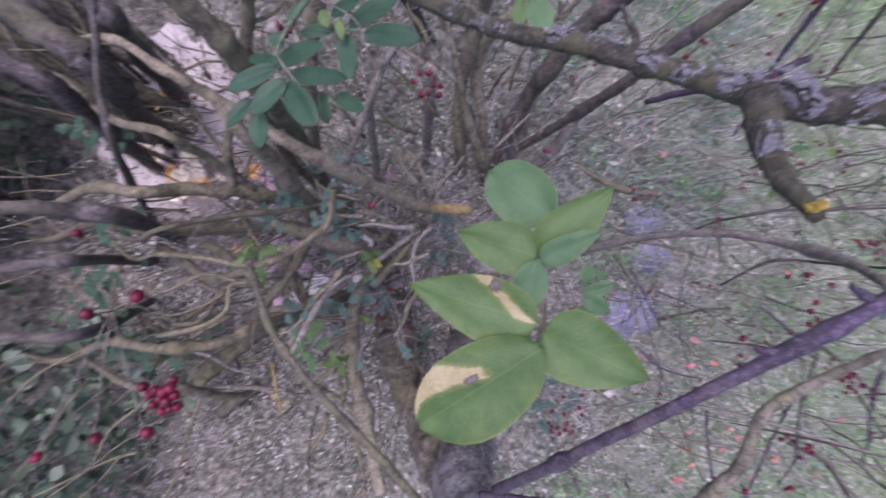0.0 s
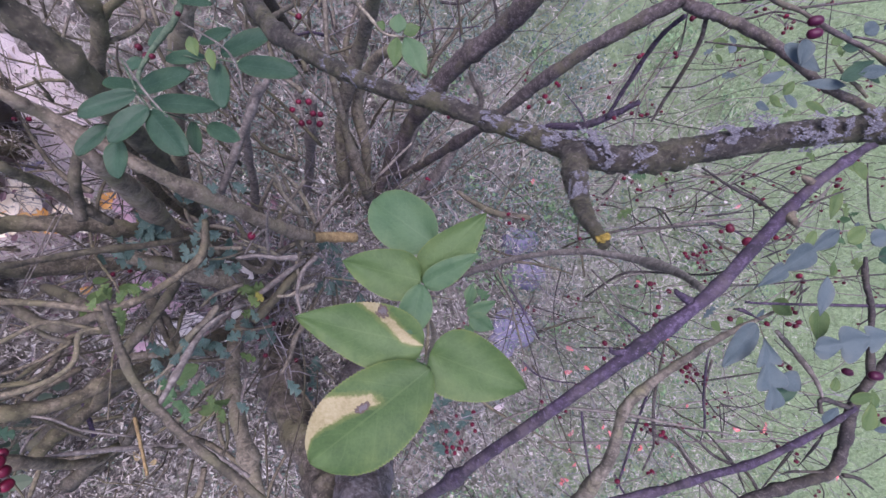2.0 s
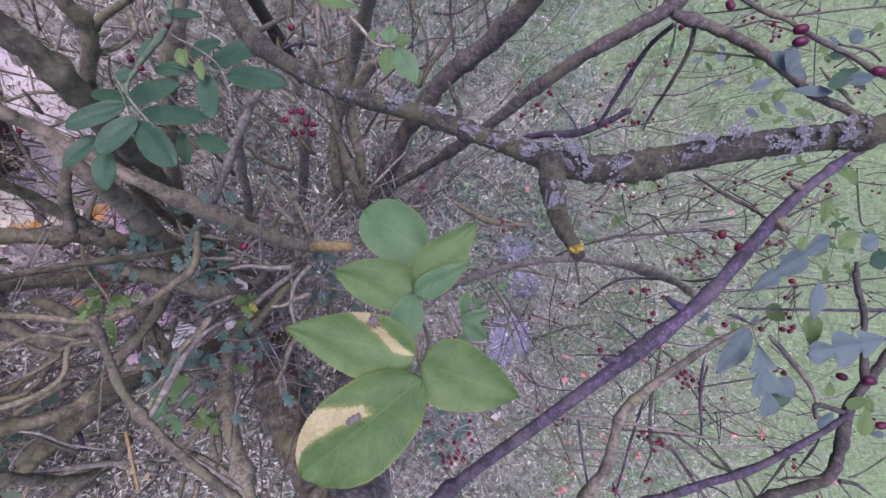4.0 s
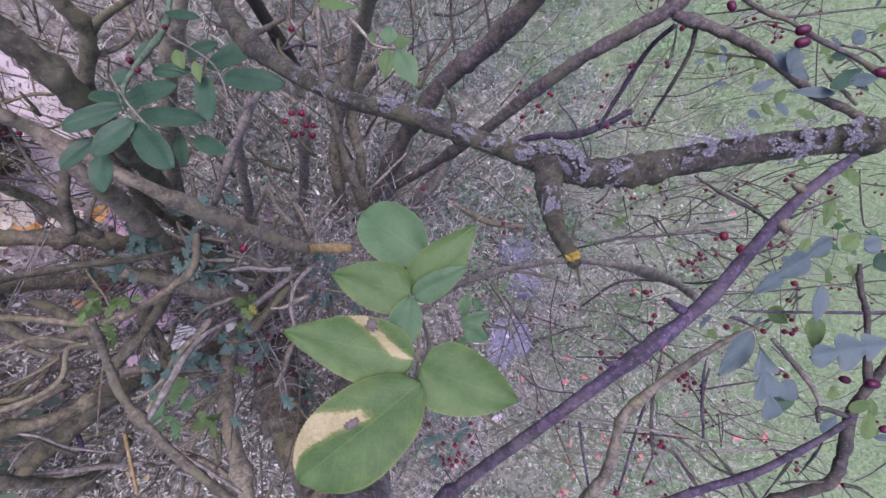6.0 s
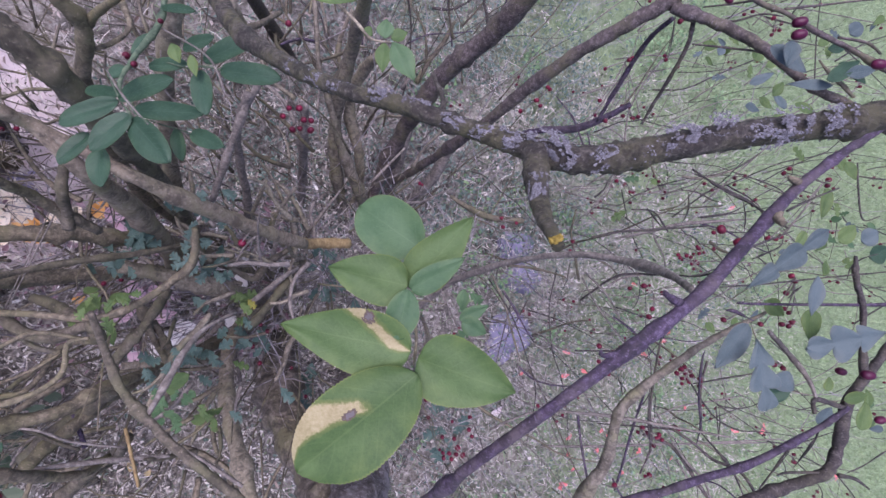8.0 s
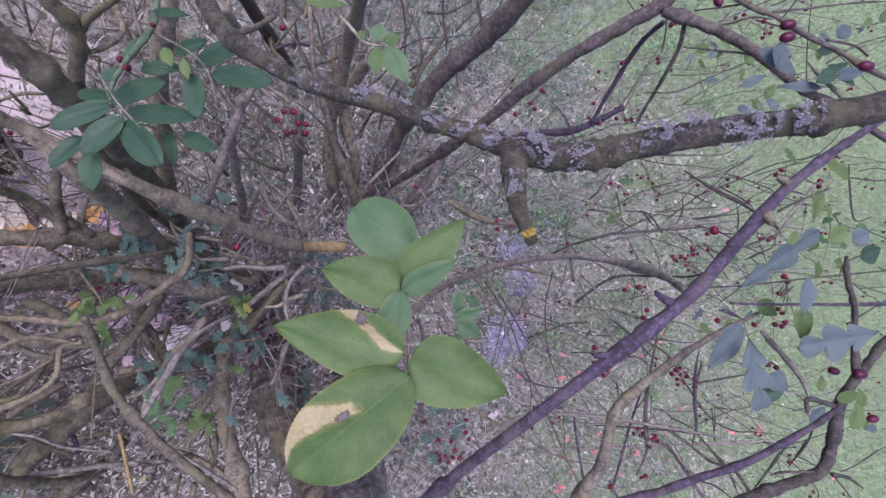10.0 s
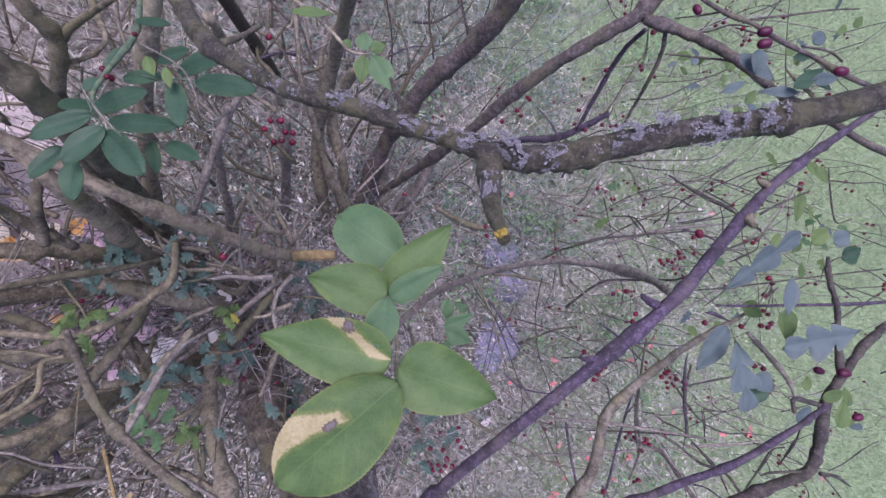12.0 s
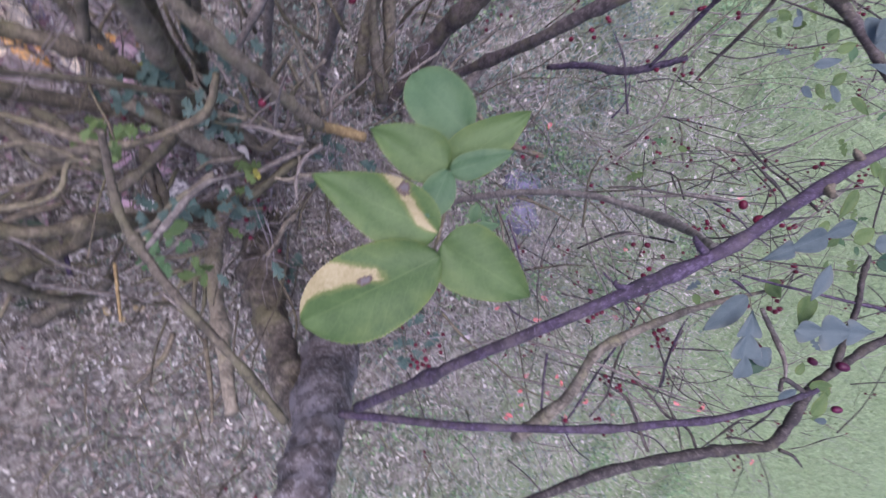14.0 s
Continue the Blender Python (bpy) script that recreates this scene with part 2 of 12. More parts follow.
def leaf_material(name, dark, light, vein, gloss=0.45, stain=None, back=0.25, blotch=None):
    """A leaf blade: midrib and side veins from the blade's own u (length) and v (width)."""
    m, n, l, p = material(name)
    uv = n.new("ShaderNodeTexCoord").outputs["UV"]
    sep = n.new("ShaderNodeSeparateXYZ")
    l.new(uv, sep.inputs[0])

    def calc(op, a, b=None, c=None):
        k = n.new("ShaderNodeMath")
        k.operation = op
        for i, value in enumerate((a, b, c)):
            if value is None:
                continue
            if isinstance(value, bpy.types.NodeSocket):
                l.new(value, k.inputs[i])
            else:
                k.inputs[i].default_value = value
        return k.outputs[0]
    u, v = sep.outputs["X"], sep.outputs["Y"]
    av = calc("ABSOLUTE", calc("SUBTRACT", v, 0.5))
    rib = calc("LESS_THAN", av, 0.012)
    wave = calc("FRACT", calc("MULTIPLY", calc("SUBTRACT", u, calc("MULTIPLY", av, 0.55)), 8.0))
    side = calc("LESS_THAN", calc("ABSOLUTE", calc("SUBTRACT", wave, 0.5)), 0.045)
    lines = calc("MAXIMUM", rib, calc("MULTIPLY", side, 0.35))
    c = coords(n)
    f = noise_tex(n, l, 60.0, 6, 0.65, c)
    tiny = noise_tex(n, l, 600.0, 3, 0.6, c)
    info = n.new("ShaderNodeObjectInfo")
    col = ramp(n, l, calc("MULTIPLY_ADD", info.outputs["Random"], 0.25, calc("MULTIPLY", calc("ADD", f, calc("MULTIPLY", tiny, 0.35)), 0.75)), [(0.35, dark), (0.75, light)])
    col = mix(n, l, calc("MULTIPLY", lines, 0.4), col, vein)
    # ageing towards the margin, with a thin pale rim
    age = calc("MULTIPLY", calc("MAXIMUM", calc("SUBTRACT", av, 0.2), 0.0), calc("MULTIPLY", calc("MAXIMUM", calc("SUBTRACT", f, 0.42), 0.0), 4.0))
    col = mix(n, l, calc("MINIMUM", age, 0.6), col, (light[0] * 1.7, light[1] * 1.2, light[2] * 0.85))
    col = mix(n, l, calc("MULTIPLY", calc("GREATER_THAN", av, 0.482), 0.5), col, (light[0] * 1.8, light[1] * 1.35, light[2] * 1.2))
    if stain:
        # a withered patch between straight sides (u0, v0, ku, kv), ragged at its rim, with a yellow fringe
        inside, fringe = None, None
        for u0, v0, ku, kv in stain:
            edge = calc("ADD", calc("MULTIPLY", calc("SUBTRACT", u, u0), ku), calc("MULTIPLY", calc("SUBTRACT", v, v0), kv))
            edge = calc("ADD", edge, calc("MULTIPLY", calc("SUBTRACT", f, 0.5), 0.16))
            edge = calc("ADD", edge, calc("MULTIPLY", calc("SUBTRACT", tiny, 0.5), 0.05))
            for wide in (False, True):
                k = n.new("ShaderNodeMapRange")
                k.inputs["From Min"].default_value, k.inputs["From Max"].default_value = (-0.07, 0.02) if wide else (-0.015, 0.02)
                l.new(edge, k.inputs["Value"])
                if wide:
                    fringe = calc("MULTIPLY", fringe, k.outputs[0]) if fringe else k.outputs[0]
                else:
                    inside = calc("MULTIPLY", inside, k.outputs[0]) if inside else k.outputs[0]
        dry = ramp(n, l, calc("ADD", calc("MULTIPLY", tiny, 0.5), calc("MULTIPLY", f, 0.5)), [(0.35, (0.27, 0.225, 0.115)), (0.5, (0.33, 0.28, 0.155)), (0.65, (0.39, 0.335, 0.2))])
        col = mix(n, l, calc("MULTIPLY", fringe, 0.6), col, (0.21, 0.2, 0.06))
        col = mix(n, l, inside, col, dry)
        du = calc("MULTIPLY", calc("SUBTRACT", u, blotch[0]), blotch[2])
        dv = calc("MULTIPLY", calc("SUBTRACT", v, blotch[1]), blotch[3])
        d = calc("ADD", calc("SQRT", calc("ADD", calc("MULTIPLY", du, du), calc("MULTIPLY", dv, dv))), calc("MULTIPLY", calc("SUBTRACT", calc("ADD", tiny, f), 1.0), 1.8))
        col = mix(n, l, calc("LESS_THAN", d, 1.0), col, (0.11, 0.08, 0.065))
        col = mix(n, l, calc("LESS_THAN", d, 0.5), col, (0.14, 0.12, 0.125))
    l.new(col, p.inputs["Base Color"])
    p.inputs["Roughness"].default_value = gloss + 0.05
    p.inputs["Specular IOR Level"].default_value = 0.22
    height = calc("SUBTRACT", tiny, calc("MULTIPLY", lines, 1.2))
    bump(n, l, p, height, 0.5, 0.0006)
    t = n.new("ShaderNodeBsdfTranslucent")
    l.new(col, t.inputs["Color"])
    s = n.new("ShaderNodeMixShader")
    s.inputs[0].default_value = back
    l.new(p.outputs[0], s.inputs[1])
    l.new(t.outputs[0], s.inputs[2])
    l.new(s.outputs[0], n["Material Output"].inputs["Surface"])
    return m


LEAF = leaf_material("bramble_leaf", (0.042, 0.078, 0.025), (0.088, 0.141, 0.048), (0.114, 0.166, 0.062))
LEAF_PALE = leaf_material("pale_bramble_leaf", (0.042, 0.092, 0.042), (0.085, 0.146, 0.07), (0.11, 0.17, 0.088))
LEAF_STAIN_A = leaf_material("stained_bramble_leaf", (0.042, 0.078, 0.025), (0.088, 0.141, 0.048), (0.114, 0.166, 0.062), stain=((0.03, 0.5, 1.0, 0.75), (0.17, 0.5, -1.0, -0.78), (0.0, 0.52, 0.0, -1.0)), blotch=(0.36, 0.1, 24.0, 11.0))
LEAF_STAIN_B = leaf_material("withered_bramble_leaf", (0.042, 0.078, 0.025), (0.088, 0.141, 0.048), (0.114, 0.166, 0.062), stain=((0.25, 0.5, 1.25, 1.0), (0.3, 0.52, -0.64, -1.0), (0.4, 0.5, 1.0, 0.0)), blotch=(0.5, 0.37, 20.0, 24.0))
LEAF_DARK = leaf_material("dark_rose_leaf", (0.018, 0.046, 0.026), (0.046, 0.09, 0.055), (0.066, 0.112, 0.074), 0.38)
LEAF_HAW = leaf_material("glaucous_hawthorn_leaf", (0.052, 0.074, 0.08), (0.1, 0.13, 0.138), (0.12, 0.152, 0.158), 0.5)
LEAF_FRESH = leaf_material("fresh_green_leaf", (0.045, 0.08, 0.026), (0.105, 0.155, 0.055), (0.13, 0.18, 0.075), 0.5)
LEAF_YELLOW = leaf_material("yellowing_leaf", (0.14, 0.15, 0.03), (0.26, 0.25, 0.06), (0.3, 0.29, 0.1), 0.5)
LEAF_IVY = leaf_material("ivy_leaf", (0.034, 0.066, 0.056), (0.088, 0.135, 0.118), (0.12, 0.17, 0.15), 0.45)


def berry_material(name, dark, light):
    m, n, l, p = material(name)
    info = n.new("ShaderNodeObjectInfo")
    f = noise_tex(n, l, 120.0, 3, 0.5, coords(n))
    col = mix(n, l, info.outputs["Random"], ramp(n, l, f, [(0.3, dark), (0.7, light)]), dark)
    l.new(col, p.inputs["Base Color"])
    p.inputs["Roughness"].default_value = 0.45
    p.inputs["Specular IOR Level"].default_value = 0.28
    return m


BERRY = berry_material("haw_skin", (0.06, 0.003, 0.014), (0.16, 0.008, 0.032))
HIP = berry_material("dark_hip_skin", (0.045, 0.003, 0.02), (0.095, 0.006, 0.038))


# ---- mesh helpers ----
def mesh_of(name, verts, faces, mat, smooth=True, uvs=None):
    me = bpy.data.meshes.new(name)
    me.from_pydata([tuple(v) for v in verts], [], [tuple(f) for f in faces])
    if smooth:
        me.polygons.foreach_set("use_smooth", [True] * len(me.polygons))
    if uvs is not None:
        layer = me.uv_layers.new(name="blade")
        idx = np.empty(len(me.loops), dtype=np.int32)
        me.loops.foreach_get("vertex_index", idx)
        layer.data.foreach_set("uv", np.asarray(uvs, dtype=np.float32)[idx].ravel())
    me.materials.append(mat)
    return me


def put(name, me, parent=None, m=None):
    ob = new(name, me)
    if parent is not None:
        ob.parent = parent
        ob.matrix_parent_inverse = Matrix.Translation(parent.matrix_world.translation).inverted() if parent.type == "EMPTY" else Matrix()
    if m is not None:
        ob.matrix_basis = m
    return ob


def plant(name, x, y, label, category, group=""):
    base = new(name)
    base.empty_display_size = 0.05
    base.location = (x, y, 0)
    base.matrix_world = Matrix.Translation((x, y, 0))
    return tagged(base, label, category, group)


def spline(points, steps):
    """Catmull-Rom through rows (x, y, z, r)."""
    p = np.array(points, float)
    p = np.vstack([2 * p[0] - p[1], p, 2 * p[-1] - p[-2]])
    out = []
    for i in range(1, len(p) - 2):
        a, b, c, d = p[i - 1:i + 3]
        for k in range(steps):
            t = k / steps
            out.append(0.5 * ((2 * b) + (c - a) * t + (2 * a - 5 * b + 4 * c - d) * t * t + (3 * b - a - 3 * c + d) * t ** 3))
    out.append(p[-2])
    out = np.array(out)
    out[:, 3] = np.maximum(out[:, 3], 0.0002)
    return out


def tube(points, sides=9, steps=6, rough=0.12, seed=0, knots=0):
    """A tapering, knobbly stem through rows (x, y, z, r)."""
    rows = spline(points, steps)
    rng = np.random.default_rng(seed)
    n = len(rows)
    if knots:
        for _ in range(knots):
            at, amp = rng.uniform(0.05, 0.95) * n, rng.uniform(0.15, 0.35)
            rows[:, 3] *= 1 + amp * np.exp(-((np.arange(n) - at) / 1.2) ** 2)
    verts, faces = [], []
    side = None
    for i, (x, y, z, r) in enumerate(rows):
        c = Vector((x, y, z))
        t = Vector(rows[min(i + 1, n - 1), :3] - rows[max(i - 1, 0), :3])
        t = t.normalized() if t.length > 1e-9 else Vector((0, 0, 1))
        if side is None:
            side = t.orthogonal().normalized()
        side = (side - t * side.dot(t)).normalized()
        up = t.cross(side)
        for k in range(sides):
            a = 2 * math.pi * k / sides
            d = side * math.cos(a) + up * math.sin(a)
            rr = r * (1 + rough * 2 * noise.noise((c + d * r) * (0.45 / max(r, 0.0015))) + rough * 0.6 * rng.normal())
            verts.append(c + d * rr)
    for i in range(n - 1):
        for k in range(sides):
            a, b = i * sides + k, i * sides + (k + 1) % sides
            faces.append((a, b, b + sides, a + sides))
    verts += [Vector(rows[0, :3]), Vector(rows[-1, :3])]
    e = len(verts)
    for k in range(sides):
        faces.append((e - 2, (k + 1) % sides, k))
        faces.append((e - 1, (n - 1) * sides + k, (n - 1) * sides + (k + 1) % sides))
    return verts, faces


STEMS = [0]


def stem(parent, mat, points, name="branch", label="", sides=9, steps=6, rough=0.12, knots=0):
    STEMS[0] += 1
    v, f = tube(points, sides, steps, rough, STEMS[0], knots)
    ob = put(name, mesh_of(name, v, f, mat), parent)
    if label:
        tagged(ob, label)
    return ob


def blade_rows(shape, u):
    """Half width of a blade (0..1) at u along it."""
    if shape == "ovate":
        return math.sin(math.pi * min(1, u ** 0.72)) ** 0.8 * (1 - 0.12 * u)
    if shape == "bramble":
        return 2.5 * u ** 0.48 * (1 - u) ** 0.92 * (1 - 0.1 * u)
    if shape == "bramble_broad":
        return 2.3 * u ** 0.6 * (1 - u) ** 0.6
    if shape == "round":
        return math.sin(math.pi * u ** 0.8) ** 0.6
    if shape == "broad":
        return math.sin(math.pi * u ** 0.9) ** 0.55
    if shape == "leaflet":
        return 2.02 * u ** 0.52 * (1 - u) ** 0.5 * (1 - 0.12 * u) * (1 if u < 0.9 else (1 - 2.5 * (u - 0.9)))
    if shape == "lance":
        return math.sin(math.pi * u ** 0.82) ** 1.08
    if shape == "lobed":
        # three pairs of rounded lobes, widest in the middle, narrow wedge at the base
        lobe = 0.22 + 0.78 * abs(math.sin(math.pi * (3 * u + 0.02))) ** 0.75
        return (min(1, u / 0.3) ** 1.2) * (1 - u) ** 0.42 * lobe * 1.15
    return math.sin(math.pi * u)


def leaf_mesh(base, tip, half, mat, shape="ovate", facing=(0, 0, 1), fold=0.15, curl=0.06, teeth=22, twist=0.0, seed=0):
    """A toothed blade from base to tip, folded along its midrib, a little wavy."""
    b, t, fc = Vector(base), Vector(tip), Vector(facing)
    axis = t - b
    L = axis.length
    axis.normalize()
    nrm = (fc - axis * fc.dot(axis)).normalized()
    wide = nrm.cross(axis)
    if twist:
        q = Matrix.Rotation(twist, 3, axis)
        nrm, wide = q @ nrm, q @ wide
    nu, nv = 72 if teeth else 28, 8
    sweep = 0.75 if shape == "lobed" else 0.0
    rng = random.Random(seed)
    ph, ph2 = rng.uniform(0, 6.3), rng.uniform(0, 6.3)
    verts, faces, uvs = [], [], []
    for i in range(nu + 1):
        u = i / nu
        w = half * blade_rows(shape, u)
        tooth = 1 + (0.02 if i % 2 else -0.014) * (1 if teeth else 0) + 0.03 * math.sin(7 * u + ph)
        for j in range(nv + 1):
            v = j / nv * 2 - 1
            ww = w * v * (tooth if abs(v) > 0.99 else 1)
            lift = fold * abs(ww) - curl * L * (u - 0.3) ** 2 * 1.5 + 0.035 * half * math.sin(9 * u + ph) * abs(v) + 0.05 * half * math.sin(5 * v + 4 * u + ph2)
            lift += 0.012 * half * math.sin((u - abs(v) * 0.27) * math.pi * 2 * 8) * abs(v)
            verts.append(b + axis * (L * u + sweep * abs(ww)) + wide * ww + nrm * lift)
            uvs.append((u, j / nv))
    for i in range(nu):
        for j in range(nv):
            a = i * (nv + 1) + j
            faces.append((a, a + 1, a + nv + 2, a + nv + 1))
    # underside, a hair below, closes the blade
    k = len(verts)
    thick = 0.0004
    verts += [v - nrm * thick for v in verts]
    uvs += uvs
    faces += [tuple(reversed([q + k for q in f])) for f in faces]
    return mesh_of("leaf", verts, faces, mat, True, uvs)


LEAVES = [0]


def leaf(parent, mat, base, tip, half, shape="ovate", facing=(-0.25, 0, 1), name="leaf", label="", **kw):
    LEAVES[0] += 1
    ob = put(name, leaf_mesh(base, tip, half, mat, shape, facing, seed=LEAVES[0], **kw), parent)
    if label:
        tagged(ob, label)
    return ob


def berry_mesh(name, r, long, mat):
    """A fruit with a dimpled, withered crown at its end."""
    verts, faces = [], []
    nu, nv = 9, 12
    for i in range(nu + 1):
        th = math.pi * i / nu
        rr = r * math.sin(th) * (1 + 0.05 * math.sin(3 * th))
        zz = -r * long * math.cos(th)
        if i == nu:
            zz -= r * 0.22
        if i == nu - 1:
            rr *= 0.75
        for j in range(nv):
            a = 2 * math.pi * j / nv
            verts.append((rr * math.cos(a), rr * math.sin(a), zz))
    for i in range(nu):
        for j in range(nv):
            a, b = i * nv + j, i * nv + (j + 1) % nv
            faces.append((a, b, b + nv, a + nv))
    return mesh_of(name, verts, faces, mat)


HAW_MESH = berry_mesh("haw", 0.0046, 1.12, BERRY)
HIP_MESH = berry_mesh("hip", 0.0054, 1.35, HIP)
RNG = random.Random(5)


def berry(parent, place, scale=1.0, hip=False, axis=None, name=""):
    d = Vector(axis) if axis else Vector((RNG.uniform(-0.6, 0.6), RNG.uniform(-0.6, 0.6), -1))
    q = d.normalized().to_track_quat("Z", "Y")
    return put(name or ("hip" if hip else "berry"), HIP_MESH if hip else HAW_MESH, parent, Matrix.LocRotScale(place, q, (scale,) * 3))


def sprig(parent, root, places, mat, r=0.0007, scale=1.0, hip=False):
    """Fruit on thin stalks that leave one point of a branch."""
    for p in places:
        mid = [(a + b) / 2 for a, b in zip(root, p)]
        mid[2] += 0.004
        stalk = stem(parent, mat, [(*root, r * 1.3), (*mid, r), (p[0], p[1], p[2] + 0.003, r)], "stalk", sides=5, steps=3)
        berry(parent, p, scale * RNG.uniform(0.85, 1.15), hip)


def blades(name, mat, places, length, width, lean, seed, droop=0.4, flat=0.0):
    """Many curved blades of grass or straw in one mesh: stuff."""
    rng = np.random.default_rng(seed)
    n = len(places)
    a = rng.uniform(0, 2 * np.pi, n)
    L = rng.uniform(*length, n)
    w = rng.uniform(*width, n) / 2
    tilt = np.clip(rng.normal(lean, 0.25, n), 0.02, 1.55)
    dirn = np.stack([np.cos(a), np.sin(a), np.zeros(n)], 1)
    up = np.array([0, 0, 1.0])
    wide = np.stack([-np.sin(a + rng.normal(0, .5, n)), np.cos(a), np.zeros(n)], 1)
    segs = 3
    verts = np.zeros((n, 2 * segs + 1, 3))
    pos = np.column_stack([places, np.zeros(n) + rng.uniform(0.0, 0.02 + flat, n)])
    ang = tilt.copy()
    for s in range(segs):
        k = 1 - s / segs * 0.6
        verts[:, 2 * s] = pos - wide * (w * k)[:, None]
        verts[:, 2 * s + 1] = pos + wide * (w * k)[:, None]
        pos = pos + (dirn * np.sin(ang)[:, None] + up * np.cos(ang)[:, None]) * (L / segs)[:, None]
        pos[:, 2] = np.maximum(pos[:, 2], 0.006)
        ang = np.clip(ang + rng.normal(droop, 0.18, n), 0, 1.65)
        dirn = dirn + wide * rng.normal(0, 0.14, n)[:, None]
    verts[:, 2 * segs] = pos
    stepv = 2 * segs + 1
    base = (np.arange(n) * stepv)[:, None]
    quads = np.concatenate([base + np.array([2 * s, 2 * s + 1, 2 * s + 3, 2 * s + 2]) for s in range(segs - 1)])
    tris = base + np.array([2 * segs - 2, 2 * segs - 1, 2 * segs])
    me = mesh_of(name, verts.reshape(-1, 3), quads.tolist() + tris.tolist(), mat, False)
    return new(name, me)


def scatter(n, seed, x0, x1, y0, y1, keep=None):
    rng = np.random.default_rng(seed)
    p = np.column_stack([rng.uniform(x0, x1, n), rng.uniform(y0, y1, n)])
    if keep is not None:
        p = p[keep(p[:, 0], p[:, 1], rng.uniform(0, 1, len(p)))]
    return p


def small_leaves(name, mat, places, size, seed, height=(0.01, 0.05), tilt=0.5, slim=1.0):
    """Many small oval leaves in one mesh: stuff."""
    rng = np.random.default_rng(seed)
    verts, faces = [], []
    outline = [(0, 0), (0.3, 0.32), (0.65, 0.36), (1, 0), (0.65, -0.36), (0.3, -0.32)]
    for x, y in places:
        s, a = rng.uniform(*size), rng.uniform(0, 6.28)
        m = Matrix.LocRotScale((x, y, rng.uniform(*height)), Euler((rng.normal(0, tilt), rng.normal(0, tilt), a)), (s, s, s))
        k = len(verts)
        verts += [m @ Vector((u, v * slim, 0.12 * abs(v) - 0.1 * u * u + (1 - slim) * 0.5 * abs(v))) for u, v in outline]
        faces += [(k, k + 1, k + 2, k + 3), (k, k + 3, k + 4, k + 5)]
    return new(name, mesh_of(name, verts, faces, mat, False))



# ---- ground ----
def ground_sheet():
    """One sheet to the horizon, fine near the shrub, coarse far off."""
    n = 90
    s = np.sinh(np.linspace(-7.6, 7.6, 2 * n + 1)) * 0.15
    verts, faces = [], []
    for y in s:
        for x in s:
            near = math.exp(-(x * x + y * y) / 30)
            verts.append((x + 0.5, y, near * (0.035 * noise.noise((x * 1.3, y * 1.3, 0)) + 0.012 * noise.noise((x * 9, y * 9, 3))) - 0.02))
    k = 2 * n + 1
    for i in range(k - 1):
        for j in range(k - 1):
            a = i * k + j
            faces.append((a, a + 1, a + k + 1, a + k))
    return new("ground", mesh_of("ground", verts, faces, GROUND))


tagged(ground_sheet(), "dry thatch and bare soil turning to green turf", "ground", kind="structure")


def sunlit_patch():
    """A shallow mound of pale bare soil beside the thicket, sunlight painted into its pink."""
    verts, faces = [(-0.66, 0.2, 0.022)], []
    rings, k = 9, 72
    for i in range(1, rings + 1):
        for j in range(k):
            a = 2 * math.pi * j / k
            r = (1 + 0.28 * noise.noise((math.cos(a) * 2, math.sin(a) * 2, 4)) + 0.12 * noise.noise((math.cos(a) * 7, math.sin(a) * 7, 1))) * i / rings
            x, y = -0.66 + 0.22 * r * math.cos(a), 0.19 + 0.26 * r * math.sin(a)
            verts.append((x, y, 0.022 * (1 - (i / rings) ** 4) - (0.03 if i == rings else 0) + 0.006 * noise.noise((x * 20, y * 20, 1))))
    faces += [(0, 1 + j, 1 + (j + 1) % k) for j in range(k)]
    for i in range(rings - 1):
        for j in range(k):
            a, b = 1 + i * k + j, 1 + i * k + (j + 1) % k
            faces.append((a, a + k, b + k, b))
    return new("bare_soil", mesh_of("bare_soil", verts, faces, SUNLIT_PINK))


tagged(sunlit_patch(), "bare soil beside the thicket, sunlit pink put into its colour", "bare soil", kind="structure")


def near_shrub(x, y):
    return np.clip(1.9 - np.hypot((x - 0.25) / 1.0, (y + 0.1) / 1.0), 0, 1)


def clumps(x, y, scale=4.0, seed=0.0):
    """Patchiness, about -1 to 1."""
    return np.array([noise.noise((a * scale, b * scale, seed)) + 0.5 * noise.noise((a * scale * 2.3, b * scale * 2.3, seed + 5)) for a, b in zip(x, y)])


tagged(blades("dry_grass", STRAW, scatter(24000, 11, -1.7, 2.0, -2.1, 1.9, lambda x, y, r: r < near_shrub(x, y) * (0.72 - 0.5 * np.clip((x - 0.2) / 0.4, 0, 1) - 0.25 * (y < -0.3) - 0.35 * np.clip((y - 0.3) / 0.3, 0, 1) + 0.3 * clumps(x, y, 3.0, 2))), (0.02, 0.07), (0.0008, 0.002), 1.15, 1, 0.2, 0.06), "pale dry tangled straw lying under the shrub", "dry grass", kind="stuff")
tagged(blades("dry_grass", STRAW, scatter(22000, 19, -0.6, 0.45, -0.6, 0.7, lambda x, y, r: r < (0.5 + 0.7 * clumps(x, y, 6.0, 3) - 0.2 * (y > 0.12)) * np.clip((0.7 - y) / 0.25, 0, 1) * np.clip((0.45 - x) / 0.25, 0, 1)), (0.012, 0.05), (0.0007, 0.0019), 1.0, 10, 0.22, 0.14), "bleached straw standing between the stems", "dry grass", kind="stuff")
